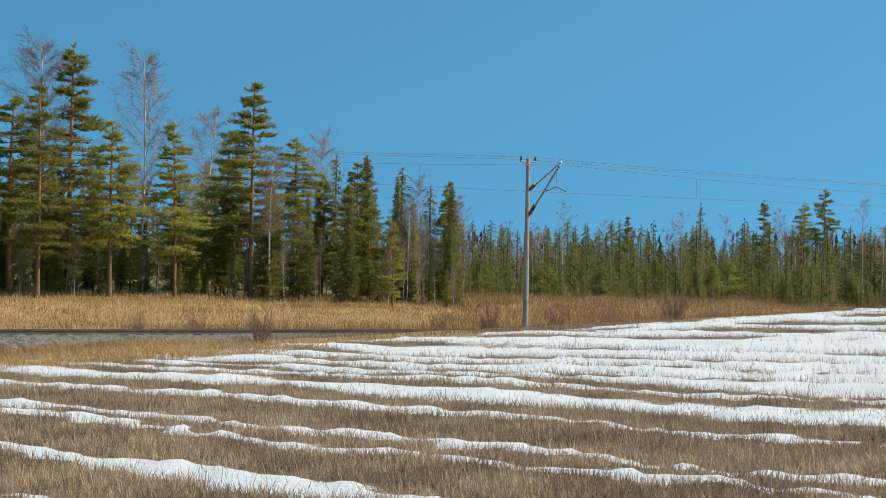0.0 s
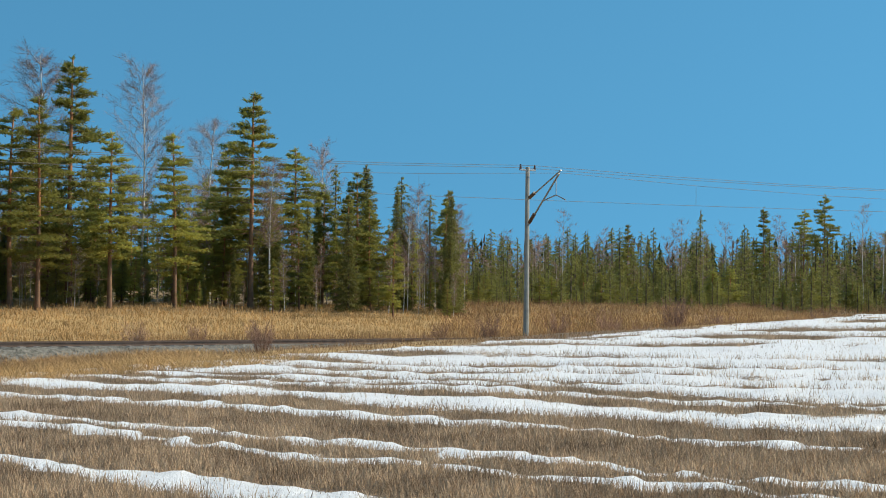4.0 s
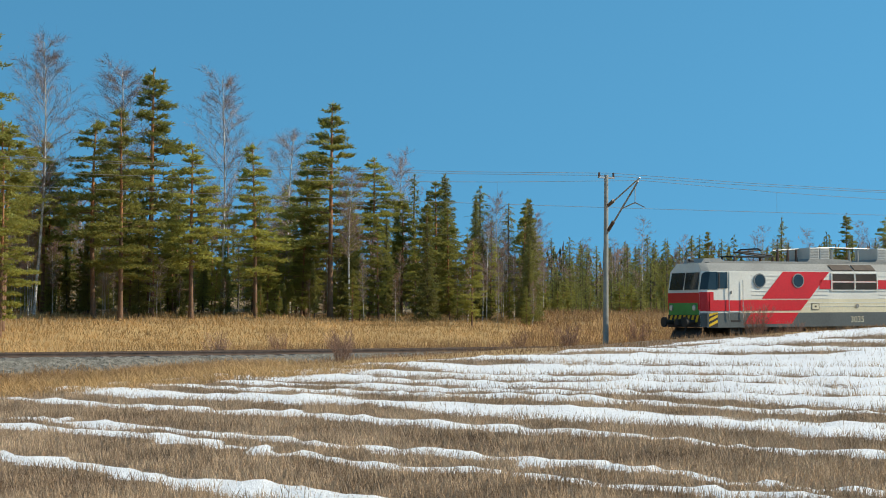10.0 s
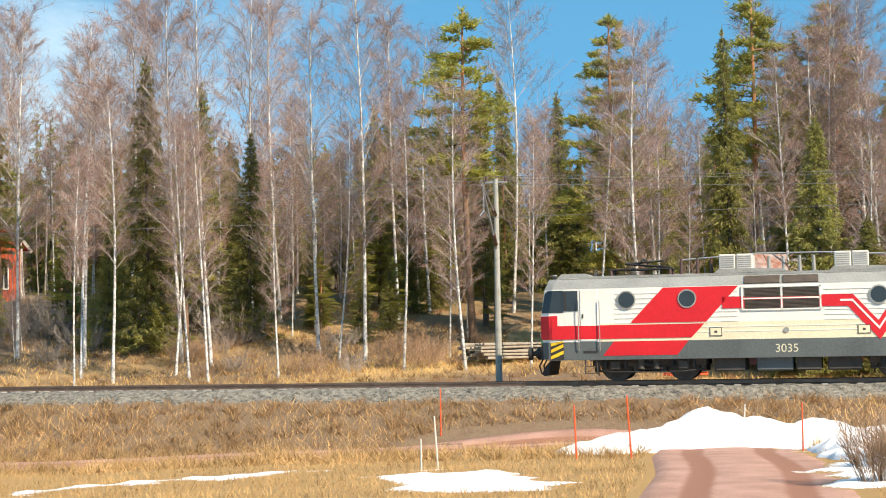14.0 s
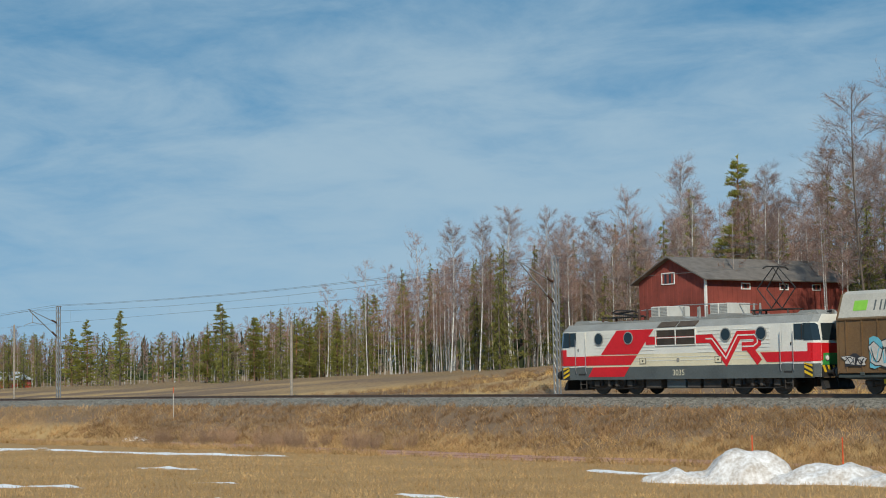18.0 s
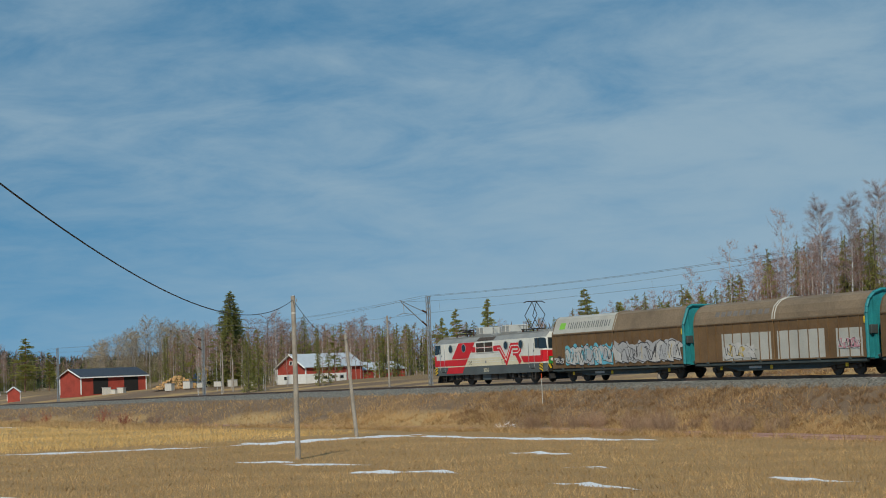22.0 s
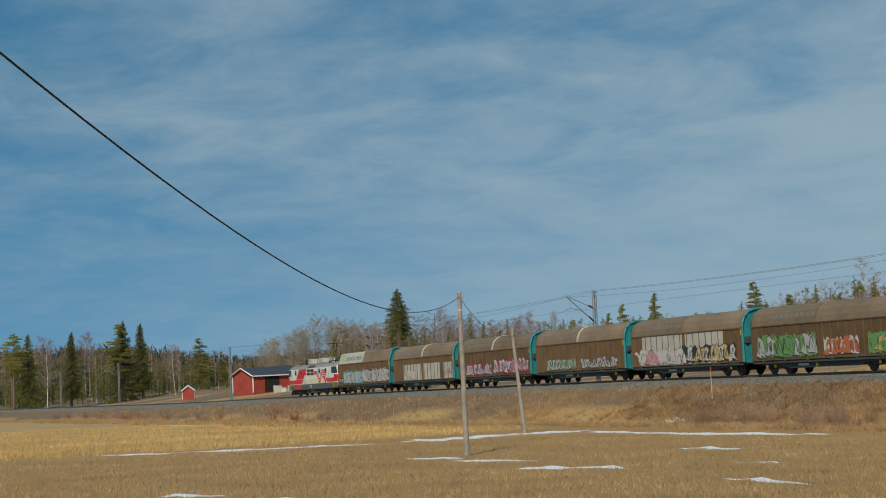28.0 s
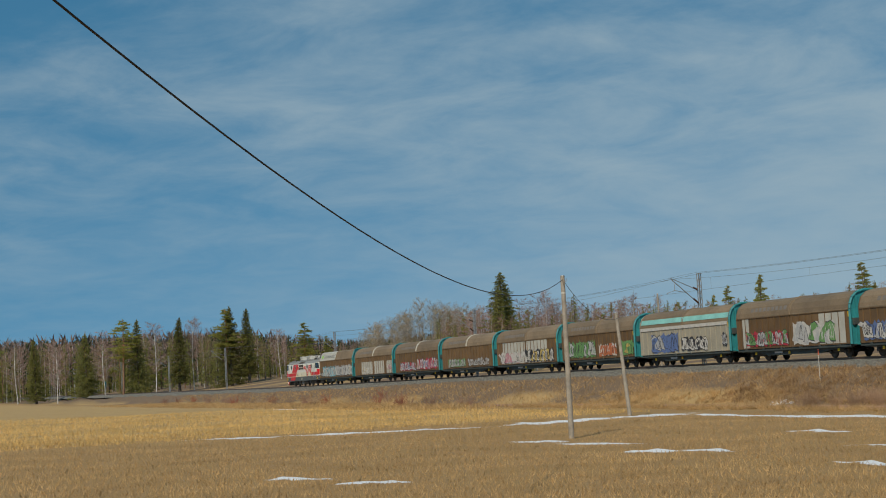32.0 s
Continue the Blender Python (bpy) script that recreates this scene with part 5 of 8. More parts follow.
TOP = utility_pole(45.45, 70, 2.55, 0.0, True, "weathered wooden utility pole standing in the field")
STUB = utility_pole(43.4, 99, 1.2, -6.0, False, "old leaning wooden pole below the railway bank")
utility_pole(42.2, 178, 1.75, 0.0, False, "thin grey pole behind the railway")
utility_pole(47.95, 232, 0.75, 0.0, False, "thin grey pole by the farm yard")
utility_pole(47.6, 236, 0.45, 0.0, False, "short grey pole by the farm yard")
utility_pole(32.85, 128, 1.75, 0.5, False, "old wooden pole behind the railway")


def cable(name, a, b, sag, r, label):
    g = Geo()
    pts = [Vector(a).lerp(Vector(b), i / 40) - Vector((0, 0, sag * 4 * (i / 40) * (1 - i / 40))) for i in range(41)]
    side = (Vector(b) - Vector(a)).cross(Vector((0, 0, 1))).normalized()
    for p in pts:
        g.v += [(p + (side * math.cos(k * 1.0472) + Vector((0, 0, 1)) * math.sin(k * 1.0472)) * r)[:] for k in range(6)]
    g.f = [(i * 6 + k, i * 6 + (k + 1) % 6, i * 6 + 6 + (k + 1) % 6, i * 6 + 6 + k) for i in range(40) for k in range(6)]
    tagged(new(name, smooth(g.data(name, M_CABLE))), label, "cable")


P0 = Vector((*polar(74, 10), ZC + 4.0))
cable("power_cable", P0, TOP, 1.8, 0.0125, "black sagging power cable from the pole in the field")
cable("power_cable", TOP, STUB, 0.9, 0.012, "thin black cable running down from the pole")
utility_pole(74, 10.03, 21.9, 0.0, False, "weathered wooden utility pole near the road")


# ---- buildings ----
M_BARNRED = mat("faded_barn_red", (0.23, 0.05, 0.036), 0.9, 0.35, 0.8, 22, 0.3)
M_REDWALL = mat("falu_red_boards", (0.36, 0.055, 0.035), 0.85, 0.25, 1.0, 25, 0.3)
M_HOUSEWALL = mat("orange_red_boards", (0.50, 0.085, 0.030), 0.8, 0.18, 1.0, 25, 0.3)
M_OLDRED = mat("faded_red_boards", (0.20, 0.055, 0.038), 0.9, 0.4, 1.2, 20, 0.5)
M_WHITE = mat("white_paint", (0.78, 0.77, 0.73), 0.6, 0.08, 2, 30, 0.1)
M_REDROOF = mat("red_sheet_roof", (0.50, 0.018, 0.022), 0.45, 0.12, 1, 20, 0.1)
M_TIN = mat("rusty_tin_roof", (0.34, 0.355, 0.36), 0.5, 0.25, 0.9, 12, 0.2, metal=0.3, hue=0.2)
M_RUST = mat("rusted_tin_strip", (0.30, 0.085, 0.04), 0.8, 0.3, 0.9, 4, 0.2, second=(0.36, 0.33, 0.31), hue=0.2)
M_GREYROOF = mat("grey_felt_roof", (0.15, 0.135, 0.12), 0.9, 0.3, 1.5, 14, 0.3)
M_DARKROOF = mat("dark_blue_sheet_roof", (0.045, 0.055, 0.07), 0.5, 0.15, 1.5, 14, 0.1)
M_LIGHTROOF = mat("pale_sheet_roof", (0.48, 0.53, 0.57), 0.5, 0.12, 1.5, 14, 0.1)
M_GLASS = mat("window_glass", (0.03, 0.035, 0.04), 0.08, 0.2, 2, 20, 0)
# near-black: painted shade of openings, and the excavator's black parts
M_DARK = mat("dark_opening", (0.015, 0.014, 0.013), 0.9, 0.2, 2, 20, 0)
M_BRICKRED = mat("red_brick", (0.36, 0.10, 0.06), 0.9, 0.25, 3, 25, 0.4)
M_STONE = mat("plinth_stone", (0.33, 0.31, 0.29), 0.9, 0.25, 2, 15, 0.4)


def boards(name, parent, x0, x1, y, z0, z1, m, out, gable=0.0, width=0.24, place=None):
    """Upright boards of a wall facing out (+1 or -1 along y), under a gable of that rise: each board a part."""
    n = max(2, int((x1 - x0) / width))
    w = (x1 - x0) / n
    for i in range(n):
        a, b = x0 + i * w + 0.004, x0 + (i + 1) * w - 0.004
        mid, half = (x0 + x1) / 2, (x1 - x0) / 2
        top = z1 + gable * (1 - (abs((a + b) / 2 - mid) + w / 2) / half) if gable else z1
        d = 0.03 + 0.014 * (i % 2)
        part("board", Geo().box(a, b, min(y, y + out * d), max(y, y + out * d), z0, top), m, parent, "", place)


def window(parent, x, z, w, h, y, out, cols=2, rows=2, name="window"):
    ob = part(name, Geo().box(x - w / 2, x + w / 2, y + out * 0.035 - 0.008, y + out * 0.035 + 0.008, z, z + h), M_GLASS, parent, "dark window with a white frame")
    f = Geo()
    t = 0.07
    yy = sorted((y + out * 0.02, y + out * 0.085))
    f.box(x - w / 2 - t, x - w / 2, *yy, z - t, z + h + t)
    f.box(x + w / 2, x + w / 2 + t, *yy, z - t, z + h + t)
    f.box(x - w / 2, x + w / 2, *yy, z - t, z)
    f.box(x - w / 2, x + w / 2, *yy, z + h, z + h + t)
    for i in range(1, cols):
        f.box(x - w / 2 + w * i / cols - 0.02, x - w / 2 + w * i / cols + 0.02, yy[0], yy[1] - 0.02, z, z + h)
    for i in range(1, rows):
        f.box(x - w / 2, x + w / 2, yy[0], yy[1] - 0.02, z + h * i / rows - 0.018, z + h * i / rows + 0.018)
    part("window_frame", f, M_WHITE, ob)
    return ob


def roof_slope(parent, name, x0, x1, y0, z0, y1, z1, m, t=0.1, ribs=0.0, rm=None):
    """A sloping slab from the eave (y0, z0) to the ridge (y1, z1), with standing seams."""
    n = Vector((0, -(z1 - z0), y1 - y0)).normalized()
    if n.z < 0:
        n = -n
    c = [Vector((x, y, z)) for x in (x0, x1) for y, z in ((y0, z0), (y1, z1))]
    g = Geo().add([*c, *(p + n * t for p in c)], [(0, 1, 3, 2), (4, 6, 7, 5), (0, 4, 5, 1), (2, 3, 7, 6), (0, 2, 6, 4), (1, 5, 7, 3)])
    ob = part(name, g, m, parent)
    if ribs:
        k = int((x1 - x0) / ribs)
        sg = Geo()
        for i in range(1, k):
            x = x0 + (x1 - x0) * i / k
            a, b = Vector((x, y0, z0)) + n * (t + 0.012), Vector((x, y1, z1)) + n * (t + 0.012)
            sg.rod(a, b, 0.022, n=4)
        part("roof_seams", sg, rm or m, ob)
    return ob


def gable_house(name, label, m, L, W, wall_h, rise, wm, rm, over=0.45, ribs=0.6):
    """Long side along local x, its front facing -y."""
    ob = tagged(empty(name, m), label, "building")
    core = Geo()
    core.box(-L / 2, L / 2, -W / 2, W / 2, -2.6, wall_h)
    part("wall_core", core, wm, ob)
    for x in (-L / 2, L / 2):
        gb = Geo()
        s = 0.12 if x < 0 else -0.12
        gb.add([(x, -W / 2, wall_h), (x, W / 2, wall_h), (x, 0, wall_h + rise), (x + s, -W / 2, wall_h), (x + s, W / 2, wall_h), (x + s, 0, wall_h + rise)], [(0, 1, 2), (3, 5, 4), (0, 2, 5, 3), (1, 4, 5, 2), (0, 3, 4, 1)])
        part("gable_wall", gb, wm, ob)
    k = rise / (W / 2)
    for sgn in (-1, 1):
        roof_slope(ob, "roof", -L / 2 - over, L / 2 + over, sgn * (W / 2 + over), wall_h - k * over + 0.02, 0, wall_h + rise + 0.02, rm, 0.09, ribs)
    return ob


def at(az, r, turn, dz=0.0):
    x, y = polar(az, r)
    return Matrix.LocRotScale((x, y, ground_at(x, y) + dz), Euler((0, 0, radians(turn))), None)


def roof_on(parent, x0, x1, y0, y1, eave, ridge, over_x, over_y):
    """Two red slopes with seams over a volume whose ridge runs along x, and white boards on its verges."""
    mid = (y0 + y1) / 2
    k = (ridge - eave) / (mid - y0)
    for yy, sgn in ((y0, -1), (y1, 1)):
        roof_slope(parent, "roof", x0 - over_x, x1 + over_x, yy + sgn * over_y, eave - k * over_y + 0.03, mid, ridge + 0.03, M_REDROOF, 0.09, 0.55)
        part("eave_board", Geo().box(x0 - over_x, x1 + over_x, min(yy + sgn * over_y, yy + sgn * (over_y + 0.04)), max(yy + sgn * over_y, yy + sgn * (over_y + 0.04)), eave - k * over_y - 0.12, eave - k * over_y + 0.04), M_WHITE, parent)
        for x in (x0 - over_x, x1 + over_x):
            a, b = (x, yy + sgn * over_y, eave - k * over_y + 0.02), (x, mid, ridge + 0.06)
            part("bargeboard", Geo().rod(a, b, 0.13, n=4), M_WHITE, parent)


def red_house():
    # local origin: the corner nearest the railway; the house runs to -x and +y
    x, y = polar(2.85, 104)
    m = Matrix.LocRotScale((x, y, ZC + 104 * math.tan(radians(1.78))), Euler((0, 0, radians(-31))), None)
    ob = tagged(empty("red_house", m), "orange-red wooden house with a red sheet roof and white trim", "house")
    W, E, R = 7.0, 3.55, 5.75
    # the main volume, its gable towards the east
    part("wall", Geo().box(-4.3, 0, 0, W, -0.1, E), M_HOUSEWALL, ob)
    for x in (-4.3, -0.12):
        part("gable_wall", Geo().add([(x, 0, E), (x, W, E), (x, W / 2, R), (x + 0.12, 0, E), (x + 0.12, W, E), (x + 0.12, W / 2, R)], [(0, 1, 2), (3, 5, 4), (0, 2, 5, 3), (1, 4, 5, 2), (0, 3, 4, 1)]), M_HOUSEWALL, ob)
    roof_on(ob, -4.3, 0, 0, W, E, R, 0.5, 0.5)
    # the lower wing set back in the west
    part("wing_wall", Geo().box(-10.6, -4.3, 0.9, 6.6, -0.1, 3.35), M_HOUSEWALL, ob)
    part("gable_wall", Geo().add([(-10.6, 0.9, 3.35), (-10.6, 6.6, 3.35), (-10.6, 3.75, 5.45), (-10.48, 0.9, 3.35), (-10.48, 6.6, 3.35), (-10.48, 3.75, 5.45)], [(0, 1, 2), (3, 5, 4), (0, 2, 5, 3), (1, 4, 5, 2), (0, 3, 4, 1)]), M_HOUSEWALL, ob)
    roof_on(ob, -10.6, -4.85, 0.9, 6.6, 3.35, 5.45, 0.45, 0.5)
    # the glazed porch in the corner, under a slope carried on from the wing's roof
    part("porch_wall", Geo().box(-7.0, -4.3, -0.9, 0.9, -0.1, 2.7), M_HOUSEWALL, ob)
    roof_slope(ob, "porch_roof", -7.5, -4.1, -1.4, 2.68, 0.95, 3.62, M_REDROOF, 0.08, 0.55)
    part("eave_board", Geo().box(-7.5, -4.1, -1.46, -1.42, 2.58, 2.76), M_WHITE, ob)
    for nm, (x0, x1, y0, y1) in (("plinth", (-4.25, -0.05, 0.05, W - 0.05)), ("wing_plinth", (-10.5, -4.3, 0.95, 6.5)), ("porch_plinth", (-6.95, -4.3, -0.85, 0.9))):
        part(nm, Geo().box(x0, x1, y0, y1, -2.2, -0.1), M_STONE, ob)
    for x0, x1, yy, z1 in ((-4.3, 0, 0, E), (-10.6, -7.0, 0.9, 3.35), (-7.0, -4.3, -0.9, 2.7)):
        boards("front_boards", ob, x0, x1, yy, -0.1, z1, M_HOUSEWALL, -1)
    turn = Euler((0, 0, radians(90))).to_matrix().to_4x4()
    boards("gable_boards", ob, 0, W, 0, -0.1, E, M_HOUSEWALL, -1, R - E - 0.1, place=turn)
    for x, y, z1 in ((0.03, -0.03, E), (0.03, W, E), (-10.63, 0.87, 3.35), (-7.03, -0.93, 2.7), (-4.27, -0.93, 2.7)):
        part("corner_board", Geo().box(x - 0.09, x + 0.09, y - 0.09, y + 0.09, -0.1, z1), M_WHITE, ob)
    part("belt_board", Geo().box(0.03, 0.1, 0.05, W - 0.05, E - 0.12, E + 0.04), M_BARNRED, ob)
    window(ob, -8.6, 0.85, 1.0, 1.6, 0.86, -1, 2, 2)
    window(ob, -5.65, 1.1, 1.9, 1.25, -0.94, -1, 3, 2)
    window(ob, -2.2, 0.9, 1.2, 1.35, -0.04, -1, 2, 2)
    for yy, z, w, h in ((1.75, 0.75, 0.95, 1.45), (4.9, 0.75, 0.95, 1.45), (3.5, 3.85, 0.75, 1.05)):
        wi = window(ob, 0, 0, w, h, 0, -1, 2, 1)
        wi.matrix_local = Matrix.Translation((0.04, yy, z)) @ turn
    part("gutter", Geo().rod((-11.0, 0.33, 2.98), (-7.4, 0.33, 2.98), 0.06, n=6), M_WHITE, ob)
    for x, y, z in ((-10.75, 0.5, 2.95), (-7.2, -1.3, 2.6)):
        part("downpipe", Geo().path([(x, y, z), (x, y + 0.3, z - 0.25), (x, y + 0.3, -1.2)], 0.055), M_WHITE, ob)
    part("stoop", Geo().box(-8.4, -7.1, -0.5, 0.85, -1.0, -0.15, 0.02), M_OLDWOOD, ob)
    for i in range(8):
        part("baluster", Geo().box(-8.35 + i * 0.17, -8.30 + i * 0.17, -0.52, -0.47, -0.15, 0.65), M_WHITE, ob)
    part("handrail", Geo().box(-8.42, -7.1, -0.55, -0.44, 0.65, 0.73), M_WHITE, ob)
    for i in range(6):
        part("baluster", Geo().box(-8.5 - i * 0.2, -8.45 - i * 0.2, -0.52, -0.47, -0.35 - i * 0.17, 0.45 - i * 0.17), M_WHITE, ob)
    part("chimney", Geo().box(-5.7, -4.95, 3.3, 4.0, 4.9, 6.2, 0.02), M_BRICKRED, ob)
    part("chimney_cap", Geo().box(-5.78, -4.87, 3.22, 4.08, 6.2, 6.3, 0.02), M_REDROOF, ob)


red_house()


def flagpole():
    x, y = polar(8.05, 98)
    z = ground_at(x, y)
    ob = tagged(empty("flagpole", Matrix.Translation((x, y, z))), "tall white flagpole in the garden", "flagpole")
    h = ZC + 98 * math.tan(radians(5.35)) - z
    part("pole", Geo().rod((0, 0, -0.2), (0, 0, h), 0.075, 0.04, 10), M_WHITE, ob)
    part("knob", Geo().rod((0, 0, h), (0, 0, h + 0.12), 0.07, 0.03, 10), M_WHITE, ob)


flagpole()


def old_barn():
    x, y = polar(-27.3, 76.5)
    base = ZC - 0.62
    m = Matrix.LocRotScale((x, y, base), Euler((0, 0, radians(-2))), None)
    ob = tagged(empty("old_barn", m), "weathered red log barn with a rusty tin roof", "barn")
    L, W, H, R = 8.9, 6.0, 2.1, 2.3
    part("log_wall", Geo().box(-L / 2, L / 2, -W / 2, W / 2, -0.5, H), M_OLDRED, ob)
    boards("front_boards", ob, -L / 2, L / 2, -W / 2, -0.1, H, M_OLDRED, -1, width=0.24)
    for sx in (-L / 2, L / 2):
        s = 0.1 if sx < 0 else -0.1
        part("gable_wall", Geo().add([(sx, -W / 2, H), (sx, W / 2, H), (sx, 0, H + R), (sx + s, -W / 2, H), (sx + s, W / 2, H), (sx + s, 0, H + R)], [(0, 1, 2), (3, 5, 4), (0, 2, 5, 3), (1, 4, 5, 2), (0, 3, 4, 1)]), M_OLDRED, ob)
        part("corner_board", Geo().box(sx - 0.1, sx + 0.1, -W / 2 - 0.1, -W / 2 + 0.06, -0.2, H), M_STAKEW, ob)
    k = R / (W / 2)
    ov = 0.55
    n = 12
    for sgn in (-1, 1):
        # each sheet of tin, the upper row rustier
        for row, (f0, f1) in enumerate(((0, 0.62), (0.6, 1.0))):
            for i in range(n):
                x0 = -L / 2 - ov + (L + 2 * ov) * i / n
                x1 = x0 + (L + 2 * ov) / n + 0.03
                ya, yb = sgn * (W / 2 + ov) * (1 - f0), sgn * (W / 2 + ov) * (1 - f1)
                za, zb = H - k * ov + (R + k * ov) * f0, H - k * ov + (R + k * ov) * f1
                dz = 0.012 * row + 0.006 * (i % 2)
                roof_slope(ob, "tin_sheet", x0, x1, ya, za + dz, yb, zb + dz, M_RUST if row else M_TIN, 0.03, 0.43, M_RUST if row else M_TIN)
    # a thin plate on the wall; the doorway's shade is its near-black colour
    part("door", Geo().box(-0.8, 0.8, -W / 2 - 0.08, -W / 2 - 0.03, 0.1, 1.95), M_DARK, ob)
    part("doorway_post", Geo().box(1.6, 1.75, -W / 2 - 0.1, -W / 2 - 0.03, 0, H), M_STAKEW, ob)


old_barn()
x, y = polar(-26.6, 70.5)
near_spruce = make_tree("spruce_tree", spruce_model(91, 0.01, 2.15, M_SPRUCE_NEAR), "dense bushy spruce growing in front of the old barn", "spruce tree", WOODS)
near_spruce.location = (x, y, ground_at(x, y) - 0.1)
kk = (ZC + 70.5 * math.tan(radians(7.6)) - ground_at(x, y)) / 10
near_spruce.scale = (kk * 1.05, kk * 1.05, kk)
for dx, az_, rr_, el_ in ((0, -28.2, 70, 4.2), (1, -25.6, 71, 2.2)):
    x, y = polar(az_, rr_)
    o = copy_thing(near_spruce, Matrix.Translation((x, y, ground_at(x, y) - 0.1)) @ Euler((0, 0, 2.0 + dx)).to_matrix().to_4x4())
    k = (ZC + rr_ * math.tan(radians(el_)) - ground_at(x, y)) / 10
    o.scale = (k * 1.5, k * 1.5, k)


def ladder():
    x, y = polar(-27.3, 76.5)
    barn = Matrix.LocRotScale((x, y, ZC - 0.62), Euler((0, 0, radians(-2))), None)
    ob = tagged(empty("ladder", barn @ Matrix.Translation((3.1, -2.6, 2.53)) @ Euler((radians(-52.5), 0, 0)).to_matrix().to_4x4()), "pale wooden ladder lying on the barn roof", "ladder")
    for sx in (-0.2, 0.2):
        part("rail", Geo().box(sx - 0.025, sx + 0.025, -0.03, 0.03, 0, 2.4), M_STAKEW, ob)
    for i in range(7):
        part("rung", Geo().rod((-0.2, 0, 0.2 + i * 0.33), (0.2, 0, 0.2 + i * 0.33), 0.018, n=6), M_STAKEW, ob)


def wood_pile():
    rnd = random.Random(3)
    x, y = polar(-15.9, 79)
    ob = tagged(empty("wood_pile", Matrix.LocRotScale((x, y, ground_at(x, y)), Euler((0, 0, radians(25))), None)), "pile of weathered grey poles stacked on the grass", "wood pile")
    for i in range(34):
        z = 0.12 + 0.16 * (i // 7)
        yy = -0.9 + 0.28 * (i % 7) + rnd.uniform(-0.05, 0.05)
        a = rnd.uniform(-0.5, 0.4)
        part("pole", Geo().rod((-2.1 + a, yy, z), (1.9 + a, yy + rnd.uniform(-0.3, 0.3), z + rnd.uniform(-0.03, 0.05)), rnd.uniform(0.06, 0.09), rnd.uniform(0.045, 0.07), 7), M_OLDWOOD, ob)
    x, y = polar(-22.0, 70.5)
    h = tagged(empty("harrow", Matrix.LocRotScale((x, y, ground_at(x, y)), Euler((0, 0, radians(10))), None)), "low red steel farm harrow lying in the grass", "farm implement")
    for yy in (-0.35, 0.0, 0.35):
        part("beam", Geo().box(-0.9, 0.9, yy - 0.035, yy + 0.035, 0.18, 0.26, 0.01), M_STAKE, h)
    for xx in (-0.8, -0.2, 0.4, 0.85):
        part("crossbar", Geo().box(xx - 0.035, xx + 0.035, -0.38, 0.38, 0.26, 0.32, 0.01), M_STAKE, h)
        part("tine", Geo().rod((xx, 0.3, 0.26), (xx, 0.3, 0.0), 0.02, n=5), M_RAIL, h)


ladder()
wood_pile()


def west_barn():
    x, y = polar(17.1, 128)
    base = ZC + 128 * math.tan(radians(1.15))
    m = Matrix.LocRotScale((x, y, base), Euler((0, 0, radians(62))), None)
    ob = gable_house("red_barn", "long faded red barn with a grey felt roof", m, 15.0, 7.2, 3.75, 1.65, M_BARNRED, M_GREYROOF, 0.5, 0)
    ob["category"] = "barn"
    # the gable end towards the railway
    boards("gable_boards", ob, -3.6, 3.6, 0, 0, 3.75, M_BARNRED, -1, 1.6, place=Matrix.Translation((-7.5, 0, 0)) @ Euler((0, 0, radians(-90))).to_matrix().to_4x4())
    boards("side_boards", ob, -7.5, 7.5, -3.6, 0, 3.75, M_BARNRED, -1)
    w = window(ob, 0, 0, 1.3, 0.75, 0, -1, 1, 1)
    w.matrix_local = Matrix.Translation((-7.5, 0.3, 3.5)) @ Euler((0, 0, radians(-90))).to_matrix().to_4x4()
    part("corner_board", Geo().box(-7.6, -7.45, -3.72, -3.55, 0, 3.8), M_WHITE, ob)
    for xx in (-3.5, 0.5, 4.0):
        window(ob, xx, 3.0, 0.8, 0.35, -3.6, -1, 1, 1)
    for xx in (-4.5, -0.5):
        part("stone_wall", Geo().box(xx - 1.0, xx + 1.0, -3.75, -3.6, -1.0, 1.1), M_STONE, ob)
    sh = gable_house("lean_shed", "low red shed with a pale roof beside the house", at(8.4, 112, 12), 3.0, 2.4, 1.3, 0.3, M_REDWALL, M_LIGHTROOF, 0.3, 0)
    sh["category"] = "shed"


west_barn()


def white_verges(ob, x, W, wall_h, rise, over):
    """White boards along the gable at x, down to the eaves, and up its corners."""
    k = rise / (W / 2)
    for sgn in (-1, 1):
        part("bargeboard", Geo().rod((x, sgn * (W / 2 + over), wall_h - k * over), (x, 0, wall_h + rise), 0.12, n=4), M_WHITE, ob)
        part("corner_board", Geo().box(x - 0.05 + 0.4 * (1 if x < 0 else -1), x + 0.05 + 0.4 * (1 if x < 0 else -1), sgn * W / 2 - 0.12, sgn * W / 2 + 0.12, 0, wall_h), M_WHITE, ob)


